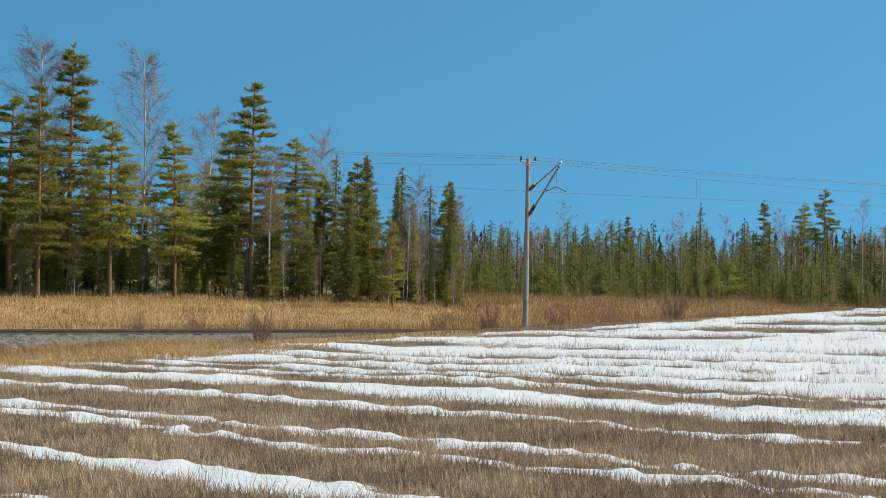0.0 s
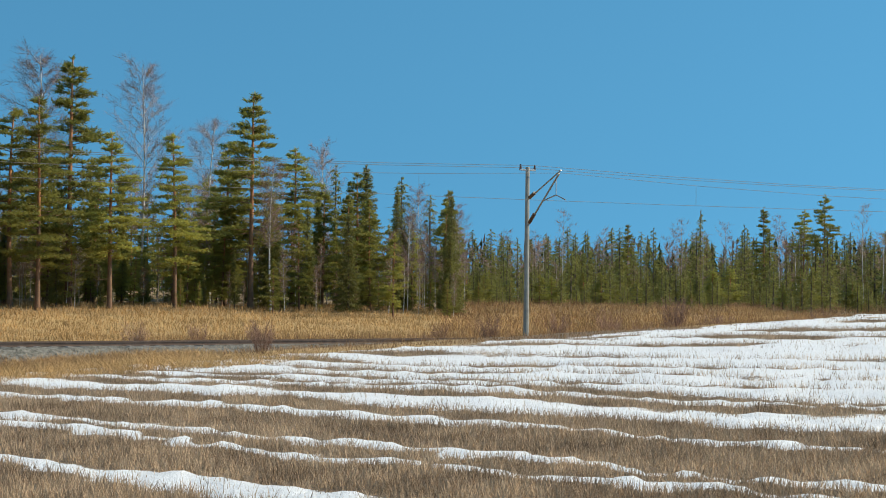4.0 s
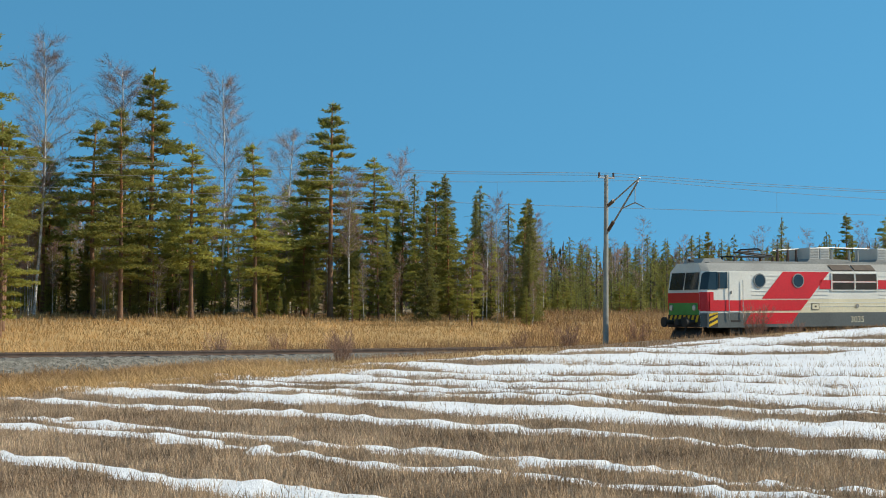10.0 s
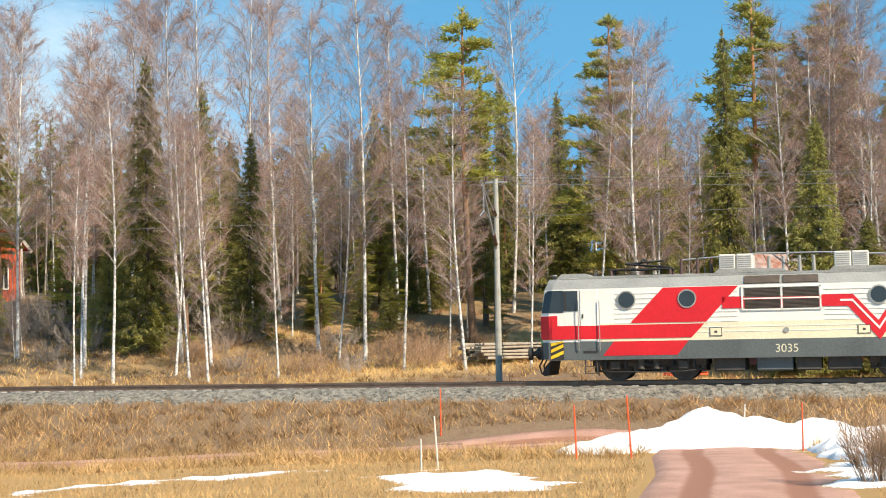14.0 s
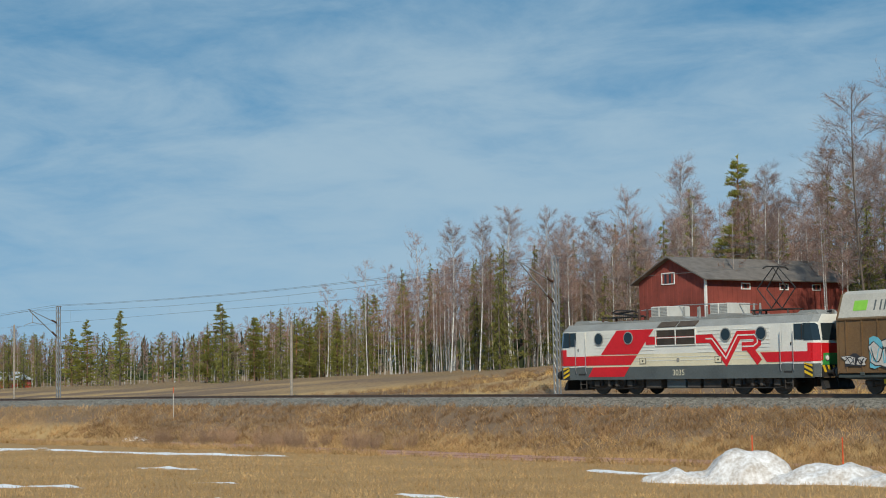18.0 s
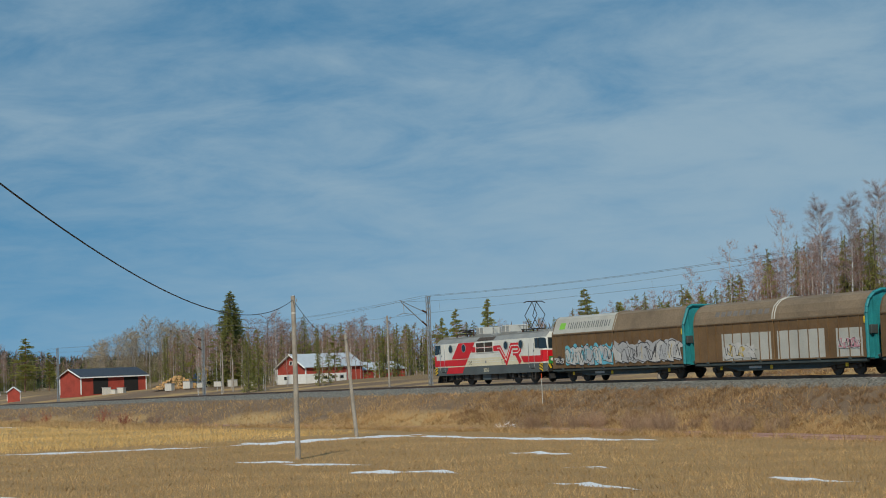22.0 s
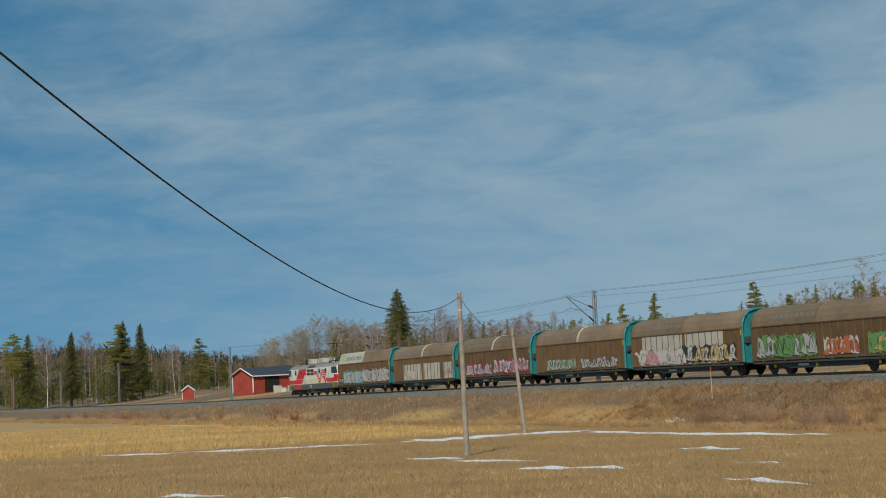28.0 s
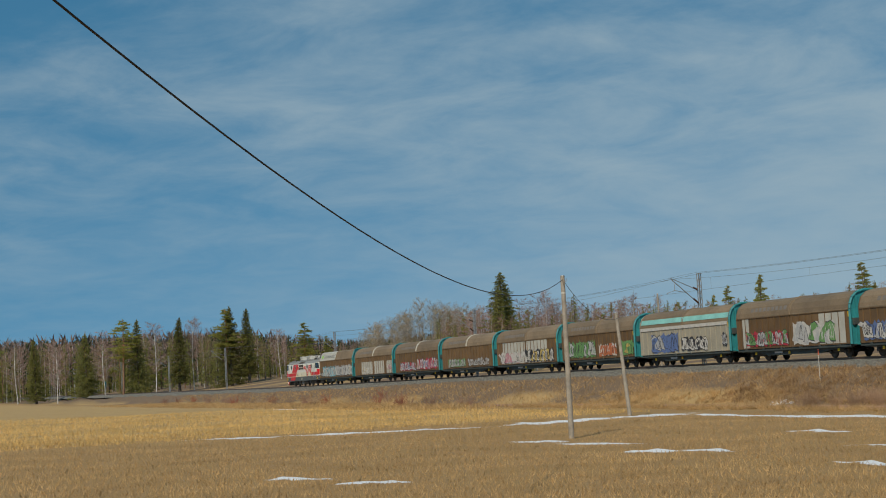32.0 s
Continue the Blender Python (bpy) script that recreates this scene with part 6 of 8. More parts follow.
def farm():
    r = 255
    x, y = polar(44.6, r)
    floor_z = ZC + r * math.tan(radians(-0.50))
    m = Matrix.LocRotScale((x, y, floor_z), Euler((0, 0, radians(78))), None)
    ob = gable_house("farmhouse", "long red farm building with a pale roof and white plinth", m, 10.4, 8.0, 2.6, 1.9, M_REDWALL, M_LIGHTROOF, 0.4, 0)
    white_verges(ob, -5.6, 8.0, 2.6, 1.9, 0.4)
    part("white_wall", Geo().box(-5.25, 2.2, -4.08, -4.0, 0.0, 1.5), M_WHITE, ob)
    part("white_gable", Geo().box(-5.28, -5.2, -4.05, 4.05, 0.0, 1.5), M_WHITE, ob)
    for i in range(4):
        part("window", Geo().box(-3.6 + i * 1.5, -2.9 + i * 1.5, -4.12, -4.08, 0.7, 1.15), M_GLASS, ob)
    for yy in (-1.6, 1.6):
        part("window", Geo().box(-5.32, -5.28, yy - 0.35, yy + 0.35, 0.7, 1.15), M_GLASS, ob)
    w = window(ob, 0, 0, 0.7, 0.5, 0, -1, 1, 1)
    w.matrix_local = Matrix.Translation((-5.2, 0, 3.0)) @ Euler((0, 0, radians(-90))).to_matrix().to_4x4()
    axis = Vector((math.cos(radians(78)), math.sin(radians(78)), 0))
    p = Vector((x, y, 0)) + axis * 9.6
    ext = gable_house("farm_annex", "low red annex with a pale roof at the farm", Matrix.LocRotScale((p.x, p.y, floor_z - 0.1), Euler((0, 0, radians(78))), None), 8.6, 6.4, 1.9, 1.1, M_REDWALL, M_LIGHTROOF, 0.3, 0)
    ext["category"] = "shed"
    r = 290
    m = Matrix.LocRotScale((*polar(52.0, r), ZC + r * math.tan(radians(-0.55))), Euler((0, 0, radians(83))), None)
    ob = gable_house("machine_shed", "red machine shed with a dark roof and open bays", m, 12.8, 7.0, 3.0, 1.25, M_REDWALL, M_DARKROOF, 0.4, 0.6)
    ob["category"] = "shed"
    white_verges(ob, -6.8, 7.0, 3.0, 1.25, 0.4)
    part("eave_board", Geo().box(-6.8, 6.8, -3.96, -3.9, 2.72, 2.92), M_WHITE, ob)
    part("corner_board", Geo().box(6.3, 6.45, -3.6, -3.48, 0, 3.0), M_WHITE, ob)
    # flat dark sheets on the closed wall paint the shade inside the bays
    for xx, w in ((-2.6, 2.9), (3.4, 2.8)):
        part("open_bay", Geo().box(xx - w / 2, xx + w / 2, -3.53, -3.5, 0, 2.75), M_DARK, ob)
    r = 300
    m2 = Matrix.LocRotScale((*polar(54.95, r), ZC + r * math.tan(radians(-0.68))), Euler((0, 0, radians(140))), None)
    k = gable_house("red_hut", "tiny red hut with white corners beside the track", m2, 2.2, 2.1, 1.65, 0.8, M_REDWALL, M_DARKROOF, 0.2, 0)
    k["category"] = "hut"
    white_verges(k, -1.3, 2.1, 1.65, 0.8, 0.2)
    rnd = random.Random(8)
    # clutter of the yard
    a = tagged(empty("log_pile", at(49.5, 262, 49.5)), "large mound of sawn yellow logs in the farm yard", "log pile")
    for row in range(7):
        n = 22 - 3 * row
        for j in range(n):
            xx, zz = (j - (n - 1) / 2) * 0.36 + rnd.uniform(-0.06, 0.06), 0.18 + 0.29 * row + rnd.uniform(-0.03, 0.03)
            d = rnd.uniform(-0.5, 0.3)
            part("log", Geo().rod((xx, -1.2 + d, zz), (xx + rnd.uniform(-0.15, 0.15), 1.2 + d, zz), rnd.uniform(0.13, 0.2), n=7), M_LOG, a)
    for i in range(9):
        a = 47.0 + i * 0.55 + rnd.uniform(-0.1, 0.1)
        bx = tagged(empty("crate", at(a if i < 6 else 51.4 + 0.25 * (i - 6), 258 if i < 6 else 281, rnd.uniform(0, 90))), "pale crate standing in the farm yard", "crate", "crates in the yard")
        hh = rnd.uniform(0.6, 1.3)
        part("box", Geo().box(-0.6, 0.6, -0.5, 0.5, 0, hh, 0.03), M_STAKEW, bx)
        part("lid", Geo().box(-0.65, 0.65, -0.55, 0.55, hh, hh + 0.08, 0.01), M_STONE, bx)
    ex = tagged(empty("excavator", at(48.75, 268, -20)), "small blue and yellow excavator in the farm yard", "excavator")
    part("track", Geo().box(-1.2, 1.2, -0.9, -0.5, 0, 0.6, 0.12), M_DARK, ex)
    part("track", Geo().box(-1.2, 1.2, 0.5, 0.9, 0, 0.6, 0.12), M_DARK, ex)
    part("cab", Geo().box(-0.9, 0.5, -0.8, 0.8, 0.7, 2.3, 0.12), M_BLUE, ex)
    part("boom", Geo().path([(0.4, 0, 1.2), (1.9, 0, 3.4), (3.4, 0, 2.7)], 0.16), M_YELLOWPAINT, ex)
    part("dipper", Geo().path([(3.4, 0, 2.7), (3.8, 0, 1.0)], 0.13), M_YELLOWPAINT, ex)
    part("bucket", Geo().box(3.4, 4.1, -0.4, 0.4, 0.5, 1.1, 0.1), M_DARK, ex)
    sg = tagged(empty("signal_post", at(61.4, 470, 0)), "small green railway signal beside the track", "railway signal")
    part("post", Geo().rod((0, 0, -0.3), (0, 0, 3.5), 0.08, n=8), M_GALV, sg)
    part("signal_head", Geo().box(-0.35, 0.35, -0.15, 0.15, 2.6, 4.0, 0.05), M_TEAL, sg)


M_LOG = mat("sawn_logs", (0.52, 0.31, 0.13), 0.8, 0.3, 2, 20, 0.2, hue=0.2)
M_BLUE = mat("blue_machine_paint", (0.05, 0.2, 0.42), 0.5, 0.15, 2, 20, 0)
M_YELLOWPAINT = mat("yellow_machine_paint", (0.6, 0.38, 0.04), 0.5, 0.15, 2, 20, 0)
M_TEAL = mat("teal_wagon_paint", (0.018, 0.23, 0.25), 0.55, 0.2, 1.5, 20, 0.1)
farm()


# ---- the train ----
M_CREAM = mat("cream_loco_paint", (0.69, 0.69, 0.63), 0.45, 0.08, 0.7, 12, 0.03)
M_SIDE = mat("yellowed_loco_paint", (0.68, 0.62, 0.44), 0.5, 0.1, 0.7, 12, 0.03)
M_LRED = mat("red_loco_paint", (0.60, 0.010, 0.018), 0.42, 0.10, 0.7, 12, 0.03)
M_LGREY = mat("grey_skirt_paint", (0.085, 0.10, 0.10), 0.55, 0.2, 0.8, 12, 0.05)
M_ROOF = mat("grey_loco_roof", (0.25, 0.255, 0.24), 0.6, 0.2, 1.0, 14, 0.1)
M_BLACK = mat("sooty_black_steel", (0.022, 0.021, 0.020), 0.7, 0.3, 2, 20, 0.2)
M_UNDER = mat("brake_dust_steel", (0.065, 0.055, 0.046), 0.85, 0.35, 2, 20, 0.3)
M_CABGLASS = mat("cab_glass", (0.02, 0.03, 0.035), 0.06, 0.15, 2, 20, 0)
M_HYELLOW = mat("warning_yellow", (0.70, 0.45, 0.02), 0.55, 0.12, 2, 20, 0)
M_GREENP = mat("green_buffer_beam", (0.03, 0.28, 0.06), 0.5, 0.15, 2, 20, 0)
M_LOUVRE = mat("louvre_shadow", (0.075, 0.055, 0.04), 0.7, 0.3, 2, 30, 0.1)
M_WBROWN = mat("brown_wagon_paint", (0.15, 0.087, 0.038), 0.6, 0.22, 0.8, 14, 0.1, hue=0.18)
M_WROOF = mat("dusty_brown_roof", (0.20, 0.145, 0.09), 0.7, 0.25, 0.6, 10, 0.1, hue=0.15)
M_WFADE = mat("faded_sign_paint", (0.175, 0.155, 0.135), 0.7, 0.25, 0.9, 10, 0.05)
M_WGREY = mat("grey_primer_panel", (0.44, 0.43, 0.38), 0.65, 0.15, 0.8, 14, 0.05)
M_WFRAME = mat("dark_wagon_frame", (0.047, 0.060, 0.058), 0.75, 0.3, 1.5, 20, 0.1)
M_GSILVER = mat("spray_silver", (0.40, 0.40, 0.395), 0.5, 0.15, 3, 20, 0)
M_GCYAN = mat("spray_cyan", (0.12, 0.42, 0.52), 0.6, 0.12, 3, 20, 0)
M_GYEL = mat("spray_yellow", (0.50, 0.37, 0.11), 0.6, 0.15, 3, 20, 0)
M_GPINK = mat("spray_pink", (0.47, 0.22, 0.25), 0.6, 0.15, 3, 20, 0)
M_GGREEN = mat("spray_green", (0.12, 0.27, 0.09), 0.6, 0.15, 3, 20, 0)
M_GBLUE = mat("spray_blue", (0.10, 0.16, 0.33), 0.6, 0.15, 3, 20, 0)
M_GORANGE = mat("spray_orange", (0.45, 0.13, 0.05), 0.6, 0.15, 3, 20, 0)
M_GWHITE = mat("spray_white", (0.50, 0.485, 0.45), 0.6, 0.15, 3, 20, 0)
M_GBLACK = mat("spray_black", (0.03, 0.03, 0.035), 0.6, 0.15, 3, 20, 0)
M_GRED = mat("spray_red", (0.42, 0.03, 0.05), 0.6, 0.15, 3, 20, 0)
M_GLIME = mat("lime_sign_paint", (0.22, 0.52, 0.06), 0.5, 0.1, 3, 20, 0)
M_LAMP = mat("lamp_glass", (0.75, 0.72, 0.65), 0.15, 0.1, 3, 20, 0)
M_ALU = mat("cream_grille", (0.52, 0.52, 0.48), 0.5, 0.1, 2, 30, 0.05)

LOCO = 18.96


def plate(outline, y, out, t=0.006):
    """A thin painted shape on a side at y, facing out; outline in x and z."""
    return Geo().prism(outline, y, y + out * t)


def stroke(pts, w, y, out, t=0.006):
    """A painted band of width w along points in x and z."""
    g = Geo()
    p = [Vector(q) for q in pts]
    l, r = [], []
    for i, q in enumerate(p):
        a = (p[i] - p[i - 1]).normalized() if i else (p[1] - p[0]).normalized()
        b = (p[i + 1] - p[i]).normalized() if i < len(p) - 1 else a
        n0, n1 = Vector((-a.y, a.x)), Vector((-b.y, b.x))
        m = (n0 + n1).normalized()
        k = w / 2 / max(0.5, m.dot(n0))
        l.append(q + m * k)
        r.append(q - m * k)
    for i in range(len(p) - 1):
        g.prism([l[i], l[i + 1], r[i + 1], r[i]], y, y + out * t)
    return g


def disc(x, z, r, y, out, t, n=20):
    return Geo().prism([(x + r * math.cos(6.2832 * i / n), z + r * math.sin(6.2832 * i / n)) for i in range(n)], y, y + out * t)


def wheel_mesh(r):
    g = Geo()
    g.rod((0, -0.07, 0), (0, 0.06, 0), r, r - 0.01, 24)
    g.rod((0, 0.05, 0), (0, 0.075, 0), r * 0.78, r * 0.74, 24)
    g.rod((0, 0.07, 0), (0, 0.16, 0), 0.13, 0.11, 12)
    return g


def build_loco():
    ob = tagged(empty("locomotive"), "electric locomotive in cream and red with a grey skirt", "locomotive")
    h = LOCO / 2
    prof = [(-1.5, 0.83), (-1.5, 2.45), (-1.5, 3.42), (-1.02, 3.80), (1.02, 3.80), (1.5, 3.42), (1.5, 2.45), (1.5, 0.83)]
    ends = [0.62, 0.55, 0.70, 0.80, 0.80, 0.70, 0.55, 0.62]
    g = Geo()
    stations = []
    for k, (inset, nar) in enumerate(((0.0, 0.86), (0.32, 0.985), (1.0, 1.0))):
        stations.append([(h - e - inset * (1 if k < 2 else 1), y * nar, z) for (y, z), e in zip(prof, ends)])
    for st in stations:
        g.v += st
    for st in reversed(stations):
        g.v += [(-x, y, z) for x, y, z in st]
    n = len(prof)
    g.f = [(s * n + i, s * n + (i + 1) % n, (s + 1) * n + (i + 1) % n, (s + 1) * n + i) for s in range(5) for i in range(n)] + [tuple(range(n)), tuple(range(5 * n, 6 * n))]
    body = part("body", g, M_CREAM, ob, "cream painted steel body")
    body.data.materials.append(M_ROOF)
    for p in body.data.polygons:
        if p.center.z > 3.5:
            p.material_index = 1
    rf = Geo().prism([(h - 1.3, 3.81), (h - 1.6, 3.90), (-h + 1.6, 3.90), (-h + 1.3, 3.81)], -0.98, 0.98)
    part("roof", rf, M_ROOF, ob)
    X = lambda a: h - a
    for sgn in (1, -1):
        y = 1.5 * sgn
        part("skirt", Geo().box(-h + 0.85, h - 0.85, min(y, y + sgn * 0.012), max(y, y + sgn * 0.012), 0.80, 1.47), M_LGREY, ob, "dark grey skirt band")
        # ribs pressed into the side
        rib = Geo()
        for z in (2.12, 2.30, 2.48, 2.66, 2.84, 3.02, 3.2):
            for x0, x1 in ((X(7.8), X(3.35)), (X(15.5), X(10.85))):
                rib.box(x0, x1, min(y, y + sgn * 0.02), max(y, y + sgn * 0.02), z, z + 0.035)
        for z in (1.75, 1.92):
            rib.box(X(15.9), X(3.1), min(y, y + sgn * 0.02), max(y, y + sgn * 0.02), z, z + 0.03)
        part("side_ribs", rib, M_CREAM, body)
        part("lower_side", Geo().box(X(LOCO - 2.8), X(2.8), min(y, y + sgn * 0.008), max(y, y + sgn * 0.008), 1.47, 2.11), M_SIDE, body, "dust-yellowed lower side panel")
        fl = lambda pts: [(x if sgn > 0 else x, z) for x, z in pts]
        part("stripe", plate(fl([(X(5.13), 3.40), (X(7.83), 3.40), (X(6.66), 2.13), (X(3.90), 2.13)]), y + sgn * 0.021, sgn), M_LRED, ob, "red diagonal stripe")
        part("stripe", plate(fl([(X(0.98), 2.07), (X(6.60), 2.07), (X(6.12), 1.57), (X(0.98), 1.57)]), y + sgn * 0.021, sgn), M_LRED, ob)
        part("stripe", plate(fl([(X(3.29), 1.47), (X(6.02), 1.47), (X(5.6), 0.95), (X(2.88), 0.95)]), y + sgn * 0.014, sgn), M_LRED, ob)
        part("stripe", plate(fl([(X(0.98), 2.45), (X(1.2), 2.45), (X(1.2), 2.07), (X(0.98), 2.07)]), y + sgn * 0.008, sgn), M_LRED, ob)
        # the folded band that runs on to the rear
        band = [(X(7.25), 2.80), (X(11.75), 2.80), (X(12.72), 1.72), (X(13.55), 2.92), (X(14.55), 2.92), (X(14.75), 2.75), (X(14.75), 2.52), (X(14.5), 2.36), (X(13.75), 2.36)]
        part("folded_band", stroke(band, 0.42, y + sgn * 0.021, sgn), M_LRED, ob, "red folded emblem band")
        part("band_leg", stroke([(X(14.2), 2.3), (X(14.85), 1.58)], 0.4, y + sgn * 0.024, sgn), M_LRED, ob)
        part("band_line", stroke([(X(11.4), 2.80), (X(11.82), 2.80), (X(12.72), 1.80), (X(13.5), 2.92), (X(14.55), 2.92), (X(14.75), 2.75), (X(14.75), 2.52), (X(14.5), 2.36), (X(13.8), 2.36)], 0.07, y + sgn * 0.03, sgn), M_CREAM, ob)
        part("stripe", plate(fl([(X(14.9), 2.05), (X(LOCO - 0.98), 2.05), (X(LOCO - 0.98), 1.57), (X(15.3), 1.57)]), y + sgn * 0.021, sgn), M_LRED, ob)
        part("stripe", plate(fl([(X(LOCO - 1.2), 2.45), (X(LOCO - 0.98), 2.45), (X(LOCO - 0.98), 2.05), (X(LOCO - 1.2), 2.05)]), y + sgn * 0.008, sgn), M_LRED, ob)
        for a in (3.78, 5.99, 12.74, 15.0):
            p = part("porthole", disc(X(a), 2.98, 0.34, y + sgn * 0.018, sgn, 0.04), M_ROOF, ob, "round window in a steel rim")
            part("pane", disc(X(a), 2.98, 0.29, y + sgn * 0.05, sgn, 0.015), M_CABGLASS, p)
        # louvre panels, two columns
        for i in range(2):
            for z0, z1 in ((2.56, 2.88), (2.97, 3.30)):
                x1, x0 = X(8.05 + i * 1.36), X(9.30 + i * 1.36)
                lv = part("louvre", Geo().box(x0, x1, min(y, y + sgn * 0.03), max(y, y + sgn * 0.03), z0, z1), M_LOUVRE, ob, "dark ventilation louvre")
                sl = Geo()
                for q in range(7):
                    zz = z0 + (z1 - z0) * (q + 0.4) / 7
                    sl.box(x0, x1, min(y + sgn * 0.03, y + sgn * 0.045), max(y + sgn * 0.03, y + sgn * 0.045), zz, zz + 0.012)
                part("slats", sl, M_UNDER, lv)
        fr = Geo()
        for z in (2.50, 2.90, 3.32):
            fr.box(X(10.75), X(7.97), min(y, y + sgn * 0.05), max(y, y + sgn * 0.05), z, z + 0.05)
        for a in (7.97, 9.36, 10.72):
            fr.box(X(a) - 0.03, X(a) + 0.03, min(y, y + sgn * 0.05), max(y, y + sgn * 0.05), 2.5, 3.37)
        part("louvre_frame", fr, M_CREAM, ob)
        for i in range(2):
            x1, x0 = X(8.05 + i * 1.36), X(9.30 + i * 1.36)
            c = Geo().add([(x0, sgn * 1.46, 3.47), (x1, sgn * 1.46, 3.47), (x1, sgn * 1.13, 3.74), (x0, sgn * 1.13, 3.74), (x0, sgn * 1.48, 3.49), (x1, sgn * 1.48, 3.49), (x1, sgn * 1.15, 3.76), (x0, sgn * 1.15, 3.76)], [(0, 1, 2, 3), (4, 7, 6, 5), (0, 4, 5, 1), (3, 2, 6, 7), (0, 3, 7, 4), (1, 5, 6, 2)])
            part("louvre", c, M_LOUVRE, ob)
        for e in (1, -1):
            xw = sorted((e * (h - 1.40), e * (h - 1.97)))
            w = part("cab_window", Geo().box(*xw, min(y, y + sgn * 0.03), max(y, y + sgn * 0.03), 2.62, 3.36), M_CABGLASS, ob, "dark cab side window")
            cy = [(e * (h - 0.575), sgn * 1.29, 2.56), (e * (h - 0.89), sgn * 1.478, 2.56), (e * (h - 1.42), sgn * 1.496, 2.56), (e * (h - 1.42), sgn * 1.492, 3.38), (e * (h - 1.035), sgn * 1.478, 3.38), (e * (h - 0.72), sgn * 1.29, 3.38)]
            k6 = [(x, yy + sgn * 0.014, z) for x, yy, z in cy] + [(x, yy - sgn * 0.05, z) for x, yy, z in cy]
            for nm, z0, z1, mm in (("corner_stripe", 1.57, 2.44, M_LRED), ("corner_skirt", 0.84, 1.47, M_LGREY)):
                e0, e1 = 0.62 - 0.043 * (z0 - 0.83), 0.62 - 0.043 * (z1 - 0.83)
                cc = [(e * (h - e0), sgn * 1.29, z0), (e * (h - e0 - 0.32), sgn * 1.4775, z0), (e * (h - 1.0), sgn * 1.481, z0), (e * (h - 1.0), sgn * 1.481, z1), (e * (h - e1 - 0.32), sgn * 1.4775, z1), (e * (h - e1), sgn * 1.29, z1)]
                cc = [(x, yy + sgn * 0.014, z) for x, yy, z in cc] + [(x, yy - sgn * 0.05, z) for x, yy, z in cc]
                part(nm, Geo().add(cc, [(0, 1, 4, 5), (1, 2, 3, 4), (6, 11, 10, 7), (7, 10, 9, 8), (0, 5, 11, 6), (2, 8, 9, 3), (0, 6, 7, 1), (1, 7, 8, 2), (5, 4, 10, 11), (4, 3, 9, 10)]), mm, ob)
            part("corner_pane", Geo().add(k6, [(0, 1, 4, 5), (1, 2, 3, 4), (6, 11, 10, 7), (7, 10, 9, 8), (0, 5, 11, 6), (2, 8, 9, 3), (0, 6, 7, 1), (1, 7, 8, 2), (5, 4, 10, 11), (4, 3, 9, 10)]), M_CABGLASS, ob, "dark glass wrapped round the cab corner")
            part("window_post", Geo().box(e * (h - 1.5) - 0.03, e * (h - 1.5) + 0.03, min(y, y + sgn * 0.045), max(y, y + sgn * 0.045), 2.62, 3.36), M_BLACK, w)
            xd = sorted((e * (h - 2.06), e * (h - 2.72)))
            d = part("door", Geo().box(*xd, min(y, y + sgn * 0.028), max(y, y + sgn * 0.028), 1.5, 3.38, 0.012), M_CREAM, ob, "cream cab door")
            part("door_stripe", Geo().box(*xd, min(y, y + sgn * 0.034), max(y, y + sgn * 0.034), 1.57, 2.06), M_LRED, d)
            part("door_handle", Geo().box(e * (h - 2.16) - 0.02, e * (h - 2.16) + 0.02, min(y, y + sgn * 0.06), max(y, y + sgn * 0.06), 2.35, 2.5), M_BLACK, d)
            for xx in (2.0, 2.78):
                part("grab_rail", Geo().path([(e * (h - xx), sgn * 1.56, 1.15), (e * (h - xx), sgn * 1.60, 1.3), (e * (h - xx), sgn * 1.60, 3.0)], 0.018), M_GALV, ob)
            part("footstep", Geo().box(*sorted((e * (h - 2.15), e * (h - 2.65))), min(y, y + sgn * 0.02), max(y, y + sgn * 0.02), 1.05, 1.14), M_BLACK, ob)
            lad = Geo()
            for z in (0.3, 0.55, 0.8):
                lad.box(*sorted((e * (h - 2.2), e * (h - 2.65))), sgn * 1.42 - 0.05, sgn * 1.42 + 0.05, z, z + 0.03)
            for xx in (2.2, 2.65):
                lad.box(e * (h - xx) - 0.02, e * (h - xx) + 0.02, sgn * 1.42 - 0.02, sgn * 1.42 + 0.02, 0.28, 0.85)
            part("ladder", lad, M_UNDER, ob)
            # warning stripes at the corners
            wb = part("warning_panel", Geo().box(*sorted((e * (h - 0.93), e * (h - 1.42))), min(y, y + sgn * 0.02), max(y, y + sgn * 0.02), 0.82, 1.46), M_BLACK, ob, "yellow and black warning stripes")
            for q in range(3):
                z0 = 0.84 + q * 0.24
                x0, x1 = e * (h - 0.94), e * (h - 1.41)
                part("warning_bar", plate([(x0, z0), (x1, z0 + 0.2), (x1, min(1.45, z0 + 0.33)), (x0, z0 + 0.12)], y + sgn * 0.021, sgn), M_HYELLOW, wb)
        for a in (7.0, 12.2):
            ha = part("hatch", Geo().box(X(a) - 0.2, X(a) + 0.2, min(y, y + sgn * 0.03), max(y, y + sgn * 0.03), 1.62, 1.9, 0.008), M_SIDE, ob, "small hatch in the side")
            seam = Geo()
            for x0, x1, z0, z1 in ((-0.22, 0.22, 1.895, 1.915), (-0.22, 0.22, 1.605, 1.625), (-0.22, -0.2, 1.605, 1.915), (0.2, 0.22, 1.605, 1.915)):
                seam.box(X(a) + x0, X(a) + x1, min(y, y + sgn * 0.034), max(y, y + sgn * 0.034), z0, z1)
            part("hatch_seam", seam, M_UNDER, ha)
            part("hatch_mark", Geo().box(X(a) - 0.05, X(a) + 0.05, min(y, y + sgn * 0.036), max(y, y + sgn * 0.036), 1.72, 1.8), M_UNDER, ha)
